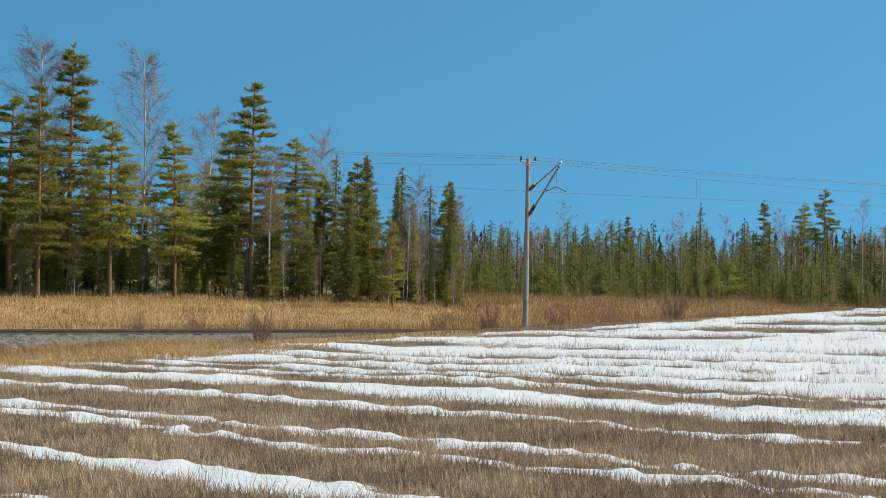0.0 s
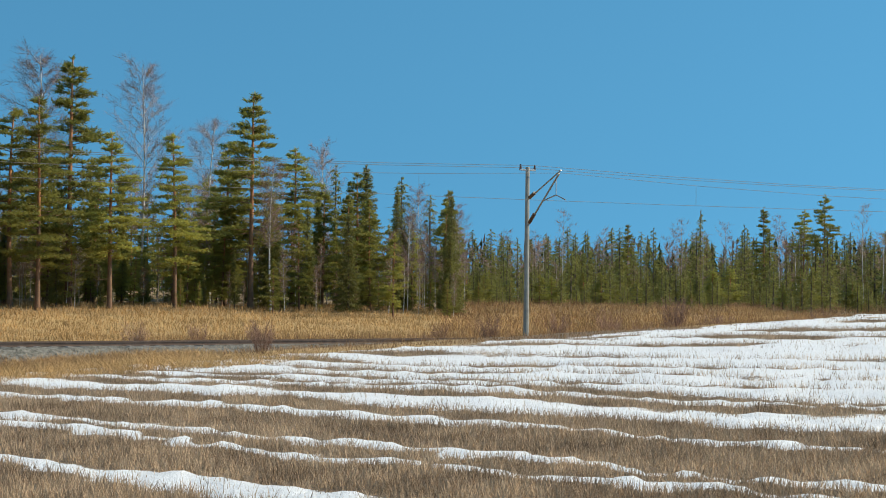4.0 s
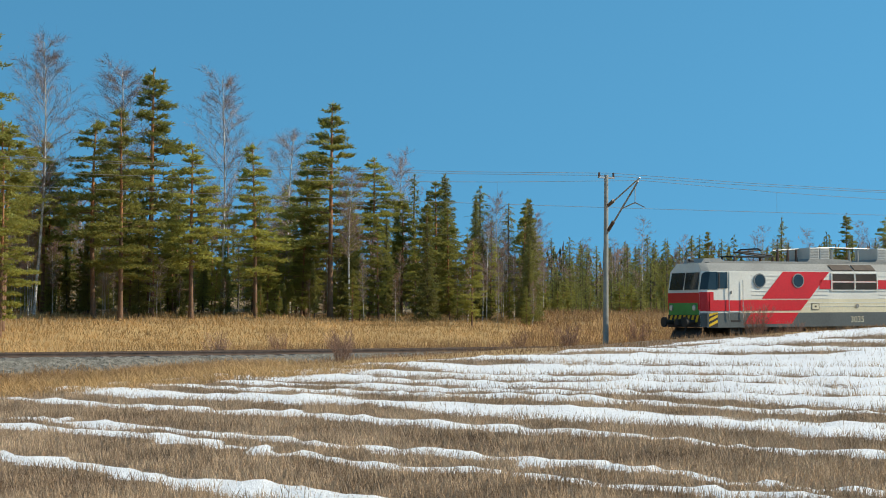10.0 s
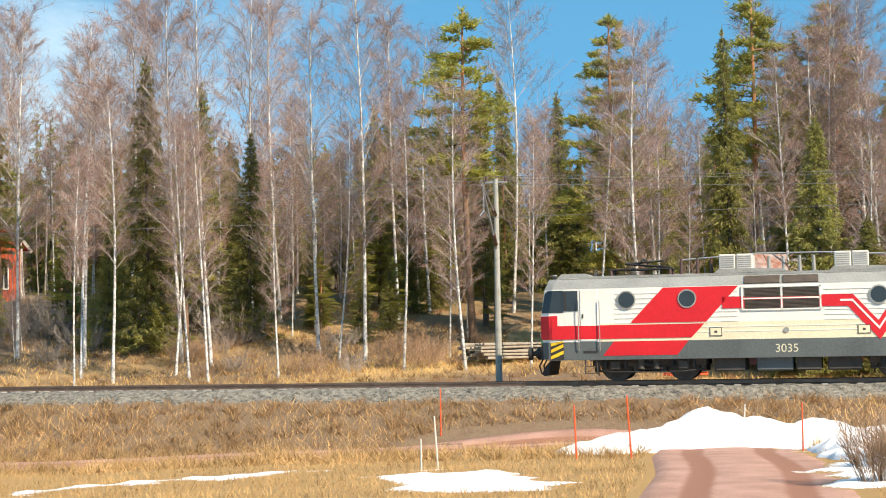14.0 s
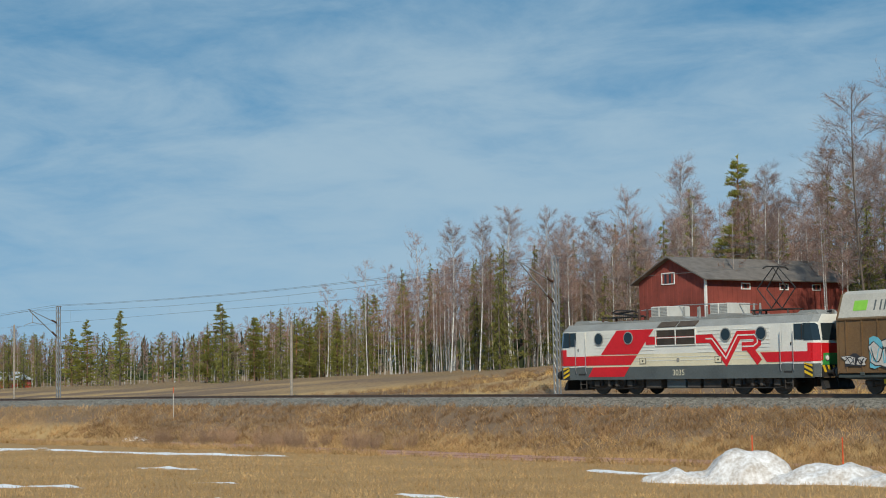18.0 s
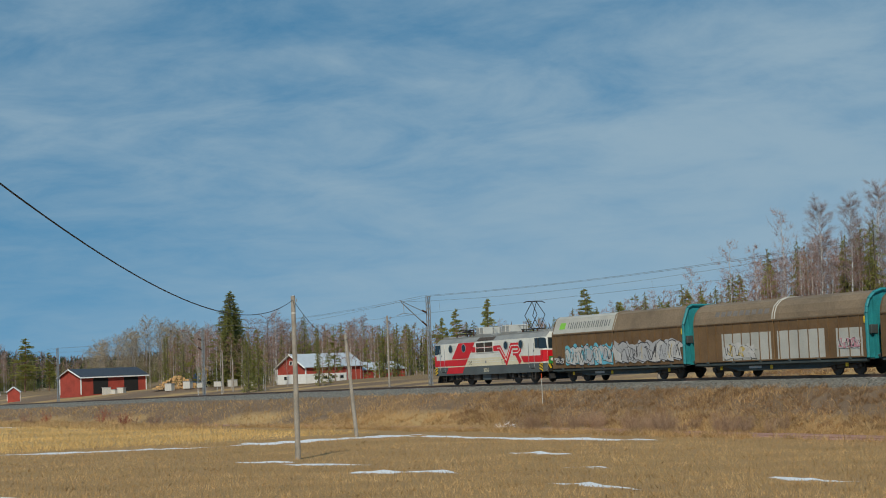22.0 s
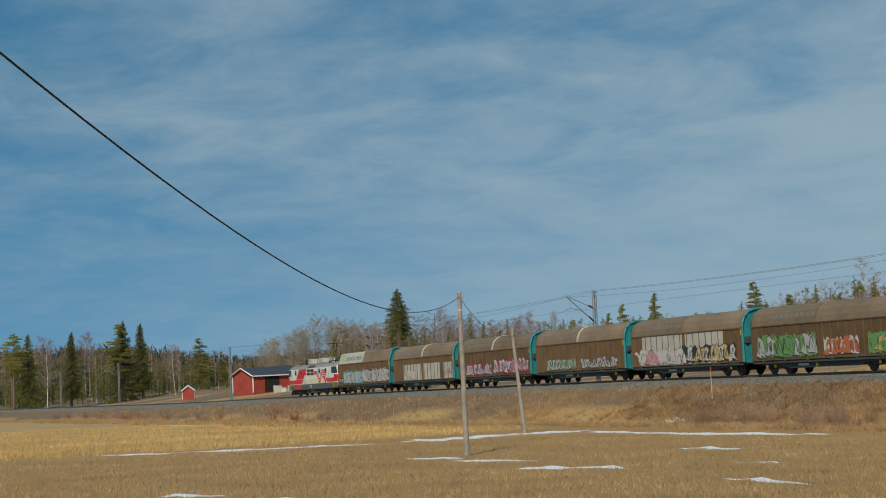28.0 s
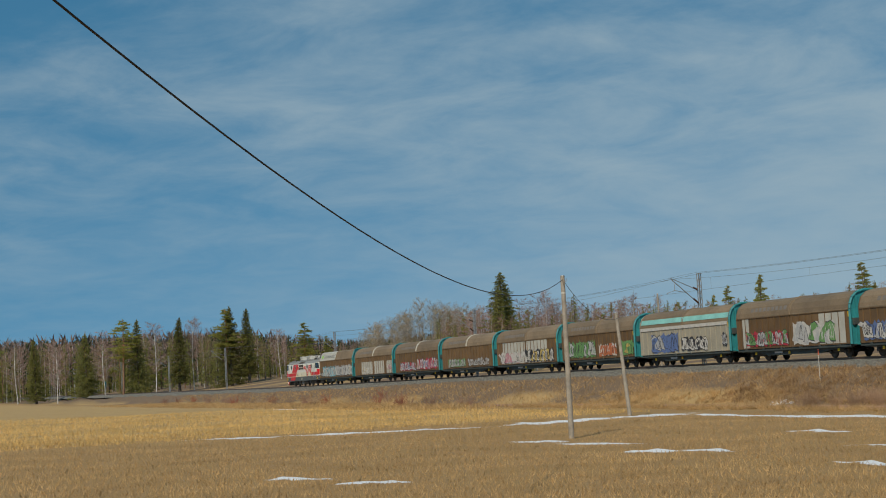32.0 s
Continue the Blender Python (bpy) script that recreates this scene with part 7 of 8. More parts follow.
        part("builder_plate", disc(X(9.5), 1.78, 0.1, y + sgn * 0.022, sgn, 0.02, 8), M_ROOF, ob)
        tx = bpy.data.curves.new("running_number", "FONT")
        tx.body, tx.size, tx.extrude, tx.align_x = "3035", 0.42, 0.004, "CENTER"
        tx.materials.append(M_GYEL2)
        no = new("running_number", tx)
        no.parent = ob
        no.matrix_local = Matrix.Translation((X(9.5), y + sgn * 0.02, 0.99)) @ Euler((radians(90), 0, radians(180 if sgn > 0 else 0))).to_matrix().to_4x4()
    # the two cab fronts
    for e in (1, -1):
        f = lambda pts: [(e * x, y, z) for x, y, z in pts]
        fx = h - 0.55
        part("front_band", Geo().add(f([(fx + 0.012, -1.28, 1.62), (fx + 0.012, 1.28, 1.62), (fx + 0.022, 1.28, 2.42), (fx + 0.022, -1.28, 2.42), (fx - 0.1, -1.28, 1.62), (fx - 0.1, 1.28, 1.62), (fx - 0.1, 1.28, 2.42), (fx - 0.1, -1.28, 2.42)]), [(0, 1, 2, 3), (4, 7, 6, 5), (0, 4, 5, 1), (3, 2, 6, 7), (0, 3, 7, 4), (1, 5, 6, 2)]), M_LRED, ob, "red nose band")
        part("front_panel", Geo().box(*sorted((e * (fx - 0.1), e * (fx + 0.03))), -1.2, 1.2, 1.40, 1.95), M_GREENP, ob, "green painted lamp panel")
        part("front_skirt", Geo().box(*sorted((e * (fx - 0.15), e * (fx + 0.02))), -1.28, 1.28, 0.82, 1.40), M_BLACK, ob)
        for q in range(7):
            y0 = -1.2 + q * 0.36
            part("warning_bar", Geo().add(f([(fx + 0.025, y0, 1.05), (fx + 0.025, y0 + 0.18, 1.05), (fx + 0.025, y0 + 0.34, 1.38), (fx + 0.025, y0 + 0.16, 1.38), (fx, y0, 1.05), (fx, y0 + 0.18, 1.05), (fx, y0 + 0.34, 1.38), (fx, y0 + 0.16, 1.38)]), [(0, 1, 2, 3), (4, 7, 6, 5), (0, 4, 5, 1), (3, 2, 6, 7), (0, 3, 7, 4), (1, 5, 6, 2)]), M_HYELLOW, ob)
        # raked windscreen in two panes
        for s in (-1, 1):
            a, b = 0.06 * s, 1.18 * s
            lo, hi = Vector((fx - 0.02, 0, 2.56)), Vector((fx - 0.155, 0, 3.36))
            k = 0.03
            part("windscreen", Geo().add(f([(lo.x + k, a, lo.z), (lo.x + k, b, lo.z), (hi.x + k, b * 0.96, hi.z), (hi.x + k, a, hi.z), (lo.x - 0.05, a, lo.z), (lo.x - 0.05, b, lo.z), (hi.x - 0.05, b * 0.96, hi.z), (hi.x - 0.05, a, hi.z)]), [(0, 1, 2, 3), (4, 7, 6, 5), (0, 4, 5, 1), (3, 2, 6, 7), (0, 3, 7, 4), (1, 5, 6, 2)]), M_CABGLASS, ob, "dark raked windscreen pane")
            hl = part("headlight", Geo().rod((e * fx, s * 0.95, 1.72), (e * (fx + 0.07), s * 0.95, 1.72), 0.15, 0.14, 14), M_GALV, ob)
            part("lamp_glass", Geo().rod((e * (fx + 0.07), s * 0.95, 1.72), (e * (fx + 0.085), s * 0.95, 1.72), 0.11, 0.10, 14), M_LAMP, hl)
            part("buffer", Geo().rod((e * (fx - 0.1), s * 0.875, 1.06), (e * (h - 0.12), s * 0.875, 1.06), 0.11, 0.09, 12).rod((e * (h - 0.12), s * 0.875, 1.06), (e * h, s * 0.875, 1.06), 0.24, 0.24, 16), M_BLACK, ob)
            part("hose", Geo().path([(e * (fx + 0.05), s * 0.45, 0.95), (e * (fx + 0.25), s * 0.42, 0.6), (e * (fx + 0.18), s * 0.38, 0.3), (e * (fx - 0.05), s * 0.4, 0.28)], 0.03), M_BLACK, ob)
        part("coupler", Geo().box(*sorted((e * (fx - 0.1), e * (h - 0.1))), -0.14, 0.14, 0.9, 1.2, 0.03), M_BLACK, ob)
        part("snow_plough", Geo().prism([(e * (fx - 0.05), 0.22), (e * (fx + 0.05), 0.3), (e * (fx - 0.12), 0.62), (e * (fx - 0.3), 0.8), (e * (fx - 0.2), 0.25)], -1.1, 1.1), M_BLACK, ob)
        part("wing_panel", Geo().box(*sorted((e * (h - 1.9), e * (h - 1.26))), -1.02, 1.02, 3.79, 3.85, 0.02), M_ROOF, ob)
        part("cab_hood", Geo().prism([(e * (h - 1.05), 3.80), (e * (h - 1.25), 4.02), (e * (h - 2.15), 4.02), (e * (h - 2.45), 3.85)], -0.75, 0.75), M_ROOF, ob, "grey vented hood on the cab roof")
        part("horn", Geo().rod((e * (h - 1.0), 0.2, 3.92), (e * (h - 0.75), 0.2, 3.95), 0.04, 0.07, 8), M_BLACK, ob)
        part("spotlight", Geo().rod((e * (h - 0.95), 0, 3.9), (e * (h - 0.82), 0, 3.9), 0.13, 0.14, 14), M_GALV, ob)
        # pantograph, folded in front and raised behind
        pan = part("pantograph", Geo().box(*sorted((e * (h - 3.0), e * (h - 5.4))), -0.55, 0.55, 4.12, 4.17), M_BLACK, ob, "black steel pantograph")
        for xx in (3.1, 5.3):
            for yy in (-0.5, 0.5):
                part("insulator", Geo().rod((e * (h - xx), yy, 3.9), (e * (h - xx), yy, 4.12), 0.07, 0.05, 8), M_INSUL, pan)
        if e > 0:
            part("arm", Geo().path([(h - 5.3, -0.4, 4.2), (h - 3.6, -0.25, 4.36), (h - 5.0, 0, 4.46)], 0.035).path([(h - 5.3, 0.4, 4.2), (h - 3.6, 0.25, 4.36), (h - 5.0, 0, 4.46)], 0.035), M_BLACK, pan)
            part("collector_shoe", Geo().path([(h - 4.3, -0.95, 4.40), (h - 4.3, -0.7, 4.5), (h - 4.3, 0.7, 4.5), (h - 4.3, 0.95, 4.40)], 0.04), M_BLACK, pan)
        else:
            for yy in (-0.4, 0.4):
                part("arm", Geo().path([(-(h - 4.2), yy, 4.2), (-(h - 3.3), yy * 0.9, 5.2), (-(h - 4.2), yy * 0.5, 6.22)], 0.03).path([(-(h - 4.2), yy, 4.2), (-(h - 5.1), yy * 0.9, 5.2), (-(h - 4.2), yy * 0.5, 6.22)], 0.03), M_BLACK, pan)
            part("collector_shoe", Geo().path([(-(h - 4.2), -0.95, 6.15), (-(h - 4.2), -0.7, 6.26), (-(h - 4.2), 0.7, 6.26), (-(h - 4.2), 0.95, 6.15)], 0.04), M_BLACK, pan)
    # roof gear
    for a in (7.1, 11.2):
        for q in range(2):
            b = part("grille_box", Geo().box(X(a + 0.62 * (q + 1)), X(a + 0.62 * q) - 0.03, -0.75, 0.95, 4.02, 4.58, 0.03), M_ALU, ob, "cream resistor box on the roof")
            s = Geo()
            for i in range(6):
                s.box(X(a + 0.62 * (q + 1)) + 0.06, X(a + 0.62 * q) - 0.09, 0.95, 0.965, 4.1 + i * 0.075, 4.13 + i * 0.075)
            part("slats", s, M_ROOF, b)
        part("gear_plinth", Geo().prism([(X(a - 0.15), 3.88), (X(a), 4.04), (X(a + 1.3), 4.04), (X(a + 2.3), 4.0), (X(a + 2.6), 3.88)], -0.95, 0.98), M_ROOF, ob)
    part("bus_bar", Geo().path([(X(5.6), 0.1, 4.45), (X(8.6), 0.1, 4.62), (X(11.0), 0.1, 4.6), (X(13.6), 0.1, 4.45)], 0.03), M_GALV, ob)
    for a in (5.7, 6.3, 6.8, 8.9, 9.4, 10.0, 10.5, 13.6, 14.0):
        part("roof_insulator", Geo().rod((X(a), 0.35 if a != 9.4 else -0.2, 3.88), (X(a), 0.35 if a != 9.4 else -0.2, 4.5), 0.08, 0.05, 8), M_INSUL if a < 8 else M_ROOF, ob)
    part("roof_walkway", Geo().box(X(6.0), X(3.0), -1.0, -0.6, 3.95, 3.98), M_GALV, ob)
    for a, l in ((6.9, 1.1), (8.4, 1.3), (9.8, 0.9), (10.9, 1.2)):
        part("underfloor_case", Geo().box(X(a + l), X(a), -1.2, 1.25, 0.32, 0.85, 0.05), M_UNDER if a != 8.4 else M_LGREY, ob)
    wm = wheel_mesh(0.6).data("wheel", M_UNDER)
    spin = []
    for c in (4.52, LOCO - 4.52):
        fr = part("bogie", Geo().box(X(c) - 2.1, X(c) + 2.1, 0.98, 1.12, 0.55, 0.82, 0.04).box(X(c) - 2.1, X(c) + 2.1, -1.12, -0.98, 0.55, 0.82, 0.04).box(X(c) - 0.3, X(c) + 0.3, -1.0, 1.0, 0.4, 0.8, 0.04), M_UNDER, ob, "dusty steel bogie frame")
        for dx in (-1.24, 1.24):
            for sgn in (1, -1):
                wo = part("wheel", wm, None, ob, "steel wheel", Matrix.Translation((X(c) + dx, 0.80 * sgn, 0.6)) @ Euler((0, 0, 0 if sgn > 0 else math.pi)).to_matrix().to_4x4())
                spin.append((wo, 0.6, sgn))
                part("axle_box", Geo().box(X(c) + dx - 0.2, X(c) + dx + 0.2, min(sgn * 1.1, sgn * 1.3), max(sgn * 1.1, sgn * 1.3), 0.42, 0.78, 0.05), M_UNDER, fr)
                for k in (-0.38, 0.38):
                    part("spring", Geo().rod((X(c) + dx + k, sgn * 1.2, 0.5), (X(c) + dx + k, sgn * 1.2, 0.85), 0.085, n=10), M_BLACK, fr)
            part("axle", Geo().rod((X(c) + dx, -0.8, 0.6), (X(c) + dx, 0.8, 0.6), 0.09, n=10), M_UNDER, fr)
        for sgn in (1, -1):
            part("bogie_side", Geo().prism([(X(c) + 2.1, 0.82), (X(c) + 2.0, 0.62), (X(c) + 0.75, 0.62), (X(c) + 0.55, 0.40), (X(c) - 0.55, 0.40), (X(c) - 0.75, 0.62), (X(c) - 2.0, 0.62), (X(c) - 2.1, 0.82)], sgn * 0.9, sgn * 1.0), M_UNDER, fr)
            for dx in (-0.28, 0.28):
                part("spring_pack", Geo().rod((X(c) + dx, sgn * 1.22, 0.45), (X(c) + dx, sgn * 1.22, 0.84), 0.13, n=12), M_UNDER, fr)
            part("brake_rod", Geo().path([(X(c) - 2.0, sgn * 1.16, 0.42), (X(c) - 1.2, sgn * 1.3, 0.34), (X(c) + 1.2, sgn * 1.3, 0.34), (X(c) + 2.0, sgn * 1.16, 0.42)], 0.028), M_BLACK, fr)
            for dx in (-1.95, -0.5, 0.5, 1.95):
                part("brake_block", Geo().box(X(c) + dx - 0.09, X(c) + dx + 0.09, min(sgn * 0.72, sgn * 1.05), max(sgn * 0.72, sgn * 1.05), 0.34, 0.72, 0.03), M_UNDER, fr)
            part("damper", Geo().rod((X(c) - 0.5, sgn * 1.25, 0.45), (X(c) + 0.6, sgn * 1.25, 0.8), 0.05, n=8), M_BLACK, fr)
            part("sand_pipe", Geo().path([(X(c) + 1.95, sgn * 1.0, 0.8), (X(c) + 1.9, sgn * 0.85, 0.2)], 0.025), M_BLACK, fr)
    return ob, spin


M_GYEL2 = mat("pale_number_paint", (0.62, 0.58, 0.42), 0.5, 0.1, 2, 20, 0)


def graffiti(parent, x0, x1, z0, z1, y, fill, edge, seed, n):
    """Sprayed paint: a ragged splash, slanting flames over it, and wavy lines; nothing that reads as a word."""
    rnd = random.Random(seed)
    hh = z1 - z0
    k = n * 5
    top = [(x0 + (x1 - x0) * i / k, z1 - hh * rnd.uniform(0.0, 0.26)) for i in range(k + 1)]
    low = [(x0 + (x1 - x0) * i / k, z0 + hh * rnd.uniform(0.0, 0.14)) for i in range(k + 1)]
    part("spray_ground", plate(low + top[::-1], y, 1, 0.003), edge[0], parent, "ragged sprayed colour band")
    w = (x1 - x0) / (2 * n)
    for i in range(2 * n):
        cx = x0 + (i + 0.5) * w + rnd.uniform(-0.2, 0.2) * w
        lean = rnd.uniform(-0.9, 0.9) * w
        a, b = z0 + hh * rnd.uniform(0.04, 0.2), z1 - hh * rnd.uniform(0.05, 0.25)
        m = rnd.uniform(0.3, 0.7)
        sh = [(cx - w * rnd.uniform(0.3, 0.6), a), (cx + w * rnd.uniform(0.0, 0.3), a + hh * rnd.uniform(-0.03, 0.12)), (cx + w * rnd.uniform(0.35, 0.6), a + hh * 0.1), (cx + w * 0.3 + lean * 0.4, a + (b - a) * m), (cx + w * rnd.uniform(0.3, 0.65) + lean, b - hh * rnd.uniform(0, 0.2)),
              (cx + lean, b), (cx - w * rnd.uniform(0.3, 0.6) + lean, b - hh * rnd.uniform(0.05, 0.25)), (cx - w * rnd.uniform(0.15, 0.4), a + (b - a) * (1 - m))]
        c = Vector((cx + lean * 0.5, (a + b) / 2))
        sh = [(cx + (q - cx) * 1.25, z) for q, z in sh]
        big = [tuple(c + (Vector(p) - c) * 1.10) for p in sh]
        part("spray_edge", plate(big, y + 0.003, 1, 0.003 + 0.0007 * (i % 3)), edge[-1] if i % 2 else M_GBLACK, parent, "sprayed dark outline" if i == 0 else "")
        part("spray_fill", plate(sh, y + 0.007, 1, 0.003 + 0.0007 * (i % 3)), fill[rnd.randrange(len(fill))], parent, "sprayed colour shape" if i == 0 else "")
        for rep_ in range(2):
            ph = rnd.uniform(0, 6.28)
            st = [(cx + w * (0.9 * (j / 5 - 0.5) * rnd.uniform(0.8, 1.2)) + lean * (j / 5 - 0.5), a + (b - a) * (0.5 + 0.36 * math.sin(ph + j * rnd.uniform(0.9, 1.5)))) for j in range(6)]
            part("spray_line", stroke(st, rnd.uniform(0.035, 0.06), y + 0.013, 1, 0.003), edge[rnd.randrange(len(edge))] if rnd.random() < 0.55 else M_GBLACK, parent)


PITCH = 17.512
WAGON_HALF = 8.18


def build_wagon(i):
    spec = WAGONS[i]
    ob = tagged(empty("freight_wagon"), spec["label"], "freight wagon", "wagons of the freight train")
    b = WAGON_HALF
    side_m = spec.get("side", M_WBROWN)
    hw = 1.55
    rp = [(-hw, 3.45), (-1.50, 3.80), (-1.32, 4.25), (-0.95, 4.58), (-0.4, 4.76), (0.4, 4.76), (0.95, 4.58), (1.32, 4.25), (1.50, 3.80), (hw, 3.45)]
    if spec.get("flat"):
        rp = [(-hw, 3.50), (-1.12, 4.62), (-0.8, 4.78), (0.8, 4.78), (1.12, 4.62), (hw, 3.50)]
    # two sliding halves, each a wall and a roof shell
    for k, (x0, x1) in enumerate(((0.06, b - 0.12), (-b + 0.12, -0.06))):
        wl = part("sliding_wall", Geo().box(x0, x1, -hw, hw, 0.98, rp[0][1], 0.02), side_m, ob, "sliding side wall")
        rib = Geo()
        n = 9
        for q in range(n):
            xx = x0 + (x1 - x0) * (q + 0.5) / n
            rib.box(xx - 0.03, xx + 0.03, hw - 0.01, hw + 0.05, 1.05, rp[0][1] - 0.06)
            rib.box(xx - 0.03, xx + 0.03, -hw - 0.05, -hw + 0.01, 1.05, rp[0][1] - 0.06)
        for z in (1.0, rp[0][1] - 0.08):
            rib.box(x0, x1, hw - 0.01, hw + 0.06, z, z + 0.07)
        part("wall_ribs", rib, side_m, wl)
        m = len(rp)
        g = Geo()
        g.v = [(x0, y, z) for y, z in rp] + [(x1, y, z) for y, z in rp]
        g.f = [(j, (j + 1) % m, m + (j + 1) % m, m + j) for j in range(m)] + [tuple(range(m)), tuple(range(m, 2 * m))]
        front_grey = spec.get("flat") and k == 0
        rf = part("roof_shell", g, M_WGREY if front_grey else M_WROOF, ob, "grey front roof shell" if front_grey else "dusty roof shell")
        hoop = Geo()
        for xx in ((x0 + 0.05,) if k == 0 else (x1 - 0.05,)):
            for (ya, za), (yb, zb) in zip(rp, rp[1:]):
                hoop.rod((xx, ya * 1.008, za + 0.01), (xx, yb * 1.008, zb + 0.01), 0.045, n=5)
        part("roof_hoop", hoop, M_WGREY if spec.get("pale_hoop") else M_WROOF, rf)
        part("gutter", Geo().box(x0, x1, hw - 0.02, hw + 0.07, rp[0][1] - 0.03, rp[0][1] + 0.04), M_WROOF, rf)
        for q in range(3):
            xx = x0 + (x1 - x0) * (q + 0.5) / 3
            part("wall_roller", Geo().box(xx - 0.12, xx + 0.12, hw, hw + 0.1, 0.86, 1.02, 0.02), M_WFRAME, wl)
    # end walls and the teal end frames
    for e in (1, -1):
        g = Geo()
        m = len(rp)
        out = [(-hw, 0.95), *rp, (hw, 0.95)]
        xx = sorted((e * (b - 0.12), e * b))
        k = len(out)
        g.v = [(xx[0], y, z) for y, z in out] + [(xx[1], y, z) for y, z in out]
        g.f = [tuple(range(k)), tuple(range(k, 2 * k))] + [(j, (j + 1) % k, k + (j + 1) % k, k + j) for j in range(k)]
        part("end_wall", g, M_TEAL if e < 0 else side_m, ob, "teal end wall" if e < 0 else "")
        if e < 0:
            fr = Geo()
            for (ya, za), (yb, zb) in zip(out, out[1:]):
                fr.rod((-b - 0.05, ya * 1.01, za), (-b - 0.05, yb * 1.01, zb + 0.02), 0.10, n=6)
            for yy in (-1.0, 1.0):
                fr.box(-b - 0.16, -b, yy - 0.08, yy + 0.08, 0.9, 4.4)
            part("end_frame", fr, M_TEAL, ob, "teal steel end frame")
            bx = part("control_panel", Geo().box(-b - 0.22, -b - 0.02, 0.9, 1.4, 2.3, 2.8, 0.02), M_WFRAME, ob)
            part("yellow_lever", Geo().box(-b + 0.02, -b + 0.14, hw + 0.02, hw + 0.09, 2.9, 3.3, 0.01), M_HYELLOW, ob)
            part("end_ladder", Geo().path([(-b - 0.25, 0.75, 1.0), (-b - 0.25, 0.75, 2.2)], 0.025).path([(-b - 0.25, 0.4, 1.0), (-b - 0.25, 0.4, 2.2)], 0.025), M_HYELLOW, ob)
    # underframe: a solebar that deepens towards the middle
    for y in (-1.3, 1.3):
        part("solebar", Geo().prism([(b - 0.1, 0.95), (b - 0.3, 0.72), (5.0, 0.62), (3.8, 0.42), (-3.8, 0.42), (-5.0, 0.62), (-b + 0.3, 0.72), (-b + 0.1, 0.95)], y - 0.06, y + 0.06), M_WFRAME, ob)
    part("floor", Geo().box(-b + 0.05, b - 0.05, -1.45, 1.45, 0.86, 0.97), M_WFRAME, ob)
    part("side_rail", Geo().box(-b + 0.1, b - 0.1, 1.5, 1.62, 0.78, 0.90, 0.01), M_WFRAME, ob)
    for xx in (-2.4, 2.0):
        part("brake_cylinder", Geo().rod((xx, 0.5, 0.6), (xx + 0.9, 0.5, 0.6), 0.2, n=10), M_UNDER, ob)
    for xx, mm in ((5.6, M_HYELLOW), (0.6, M_HYELLOW), (-6.2, M_HYELLOW)):
        part("brake_handle", Geo().box(xx - 0.12, xx + 0.12, 1.36, 1.42, 0.5, 0.72, 0.02), mm, ob, "yellow brake handle")
    part("data_panel", Geo().box(1.6, 2.8, 1.37, 1.385, 0.55, 0.70), M_GWHITE, ob, "white lettered panel")
    for e in (1, -1):
        for sgn in (1, -1):
            part("buffer", Geo().rod((e * (b - 0.2), sgn * 0.875, 1.06), (e * (b + 0.42), sgn * 0.875, 1.06), 0.10, 0.09, 10).rod((e * (b + 0.42), sgn * 0.875, 1.06), (e * (b + 0.52), sgn * 0.875, 1.06), 0.22, n=14), M_WFRAME, ob)
        part("coupling", Geo().path([(e * b, 0, 0.95), (e * (b + 0.3), 0, 0.8), (e * (b + 0.56), 0, 0.9)], 0.05), M_BLACK, ob)
        c = e * 5.7
        bg_ = part("bogie", Geo().box(c - 1.35, c + 1.35, 0.92, 1.06, 0.42, 0.66, 0.04).box(c - 1.35, c + 1.35, -1.06, -0.92, 0.42, 0.66, 0.04).box(c - 0.22, c + 0.22, -0.95, 0.95, 0.4, 0.75, 0.03), M_UNDER, ob, "steel bogie")
        for dx in (-0.95, 0.95):
            ws = part("wheelset", WAGON_WHEEL, None, ob, "", Matrix.Translation((c + dx, 0, 0.46)))
            wagon_spin.append((ws, 0.46, 1))
            for sgn in (1, -1):
                part("axle_box", Geo().box(c + dx - 0.15, c + dx + 0.15, min(sgn * 1.02, sgn * 1.2), max(sgn * 1.02, sgn * 1.2), 0.34, 0.6, 0.04), M_UNDER, bg_)
    for a, z in spec.get("panels", ()):
        part("grey_panel", Geo().box(a[0], a[1], hw + 0.012, hw + 0.018, z[0], z[1]), M_WGREY, ob, "grey overpainted panel")
    for j, (x0, x1, z0, z1, fill, edge, n) in enumerate(spec.get("spray", ())):
        graffiti(ob, x0, x1, z0, z1, hw + 0.052, fill, edge, 17 * i + j, n)
    if spec.get("flat"):
        # the owner's sign: plain bars on the sloping grey roof
        sl = Vector((0, -(1.55 - 1.12), 4.62 - 3.50)).normalized()
        for q in range(10):
            x = 6.15 - q * 0.56
            g = Geo()
            o = Vector((0, 1.42, 3.84))
            nrm = Vector((0, sl.z, -sl.y))
            for w0, w1 in ((0.0, 0.08), (0.32, 0.40)):
                p = [Vector((x - w0, 0, 0)) + o + nrm * 0.012, Vector((x - w1, 0, 0)) + o + nrm * 0.012]
                g.add([p[0], p[1], p[1] + sl * 0.5, p[0] + sl * 0.5, p[0] - nrm * 0.05, p[1] - nrm * 0.05, p[1] + sl * 0.5 - nrm * 0.05, p[0] + sl * 0.5 - nrm * 0.05], [(0, 1, 2, 3), (4, 7, 6, 5), (0, 4, 5, 1), (3, 2, 6, 7), (0, 3, 7, 4), (1, 5, 6, 2)])
            part("sign_bar", g, M_LGREY, ob)
        g = Geo()
        o = Vector((7.3, 1.42, 3.84)) + Vector((0, sl.z, -sl.y)) * 0.012
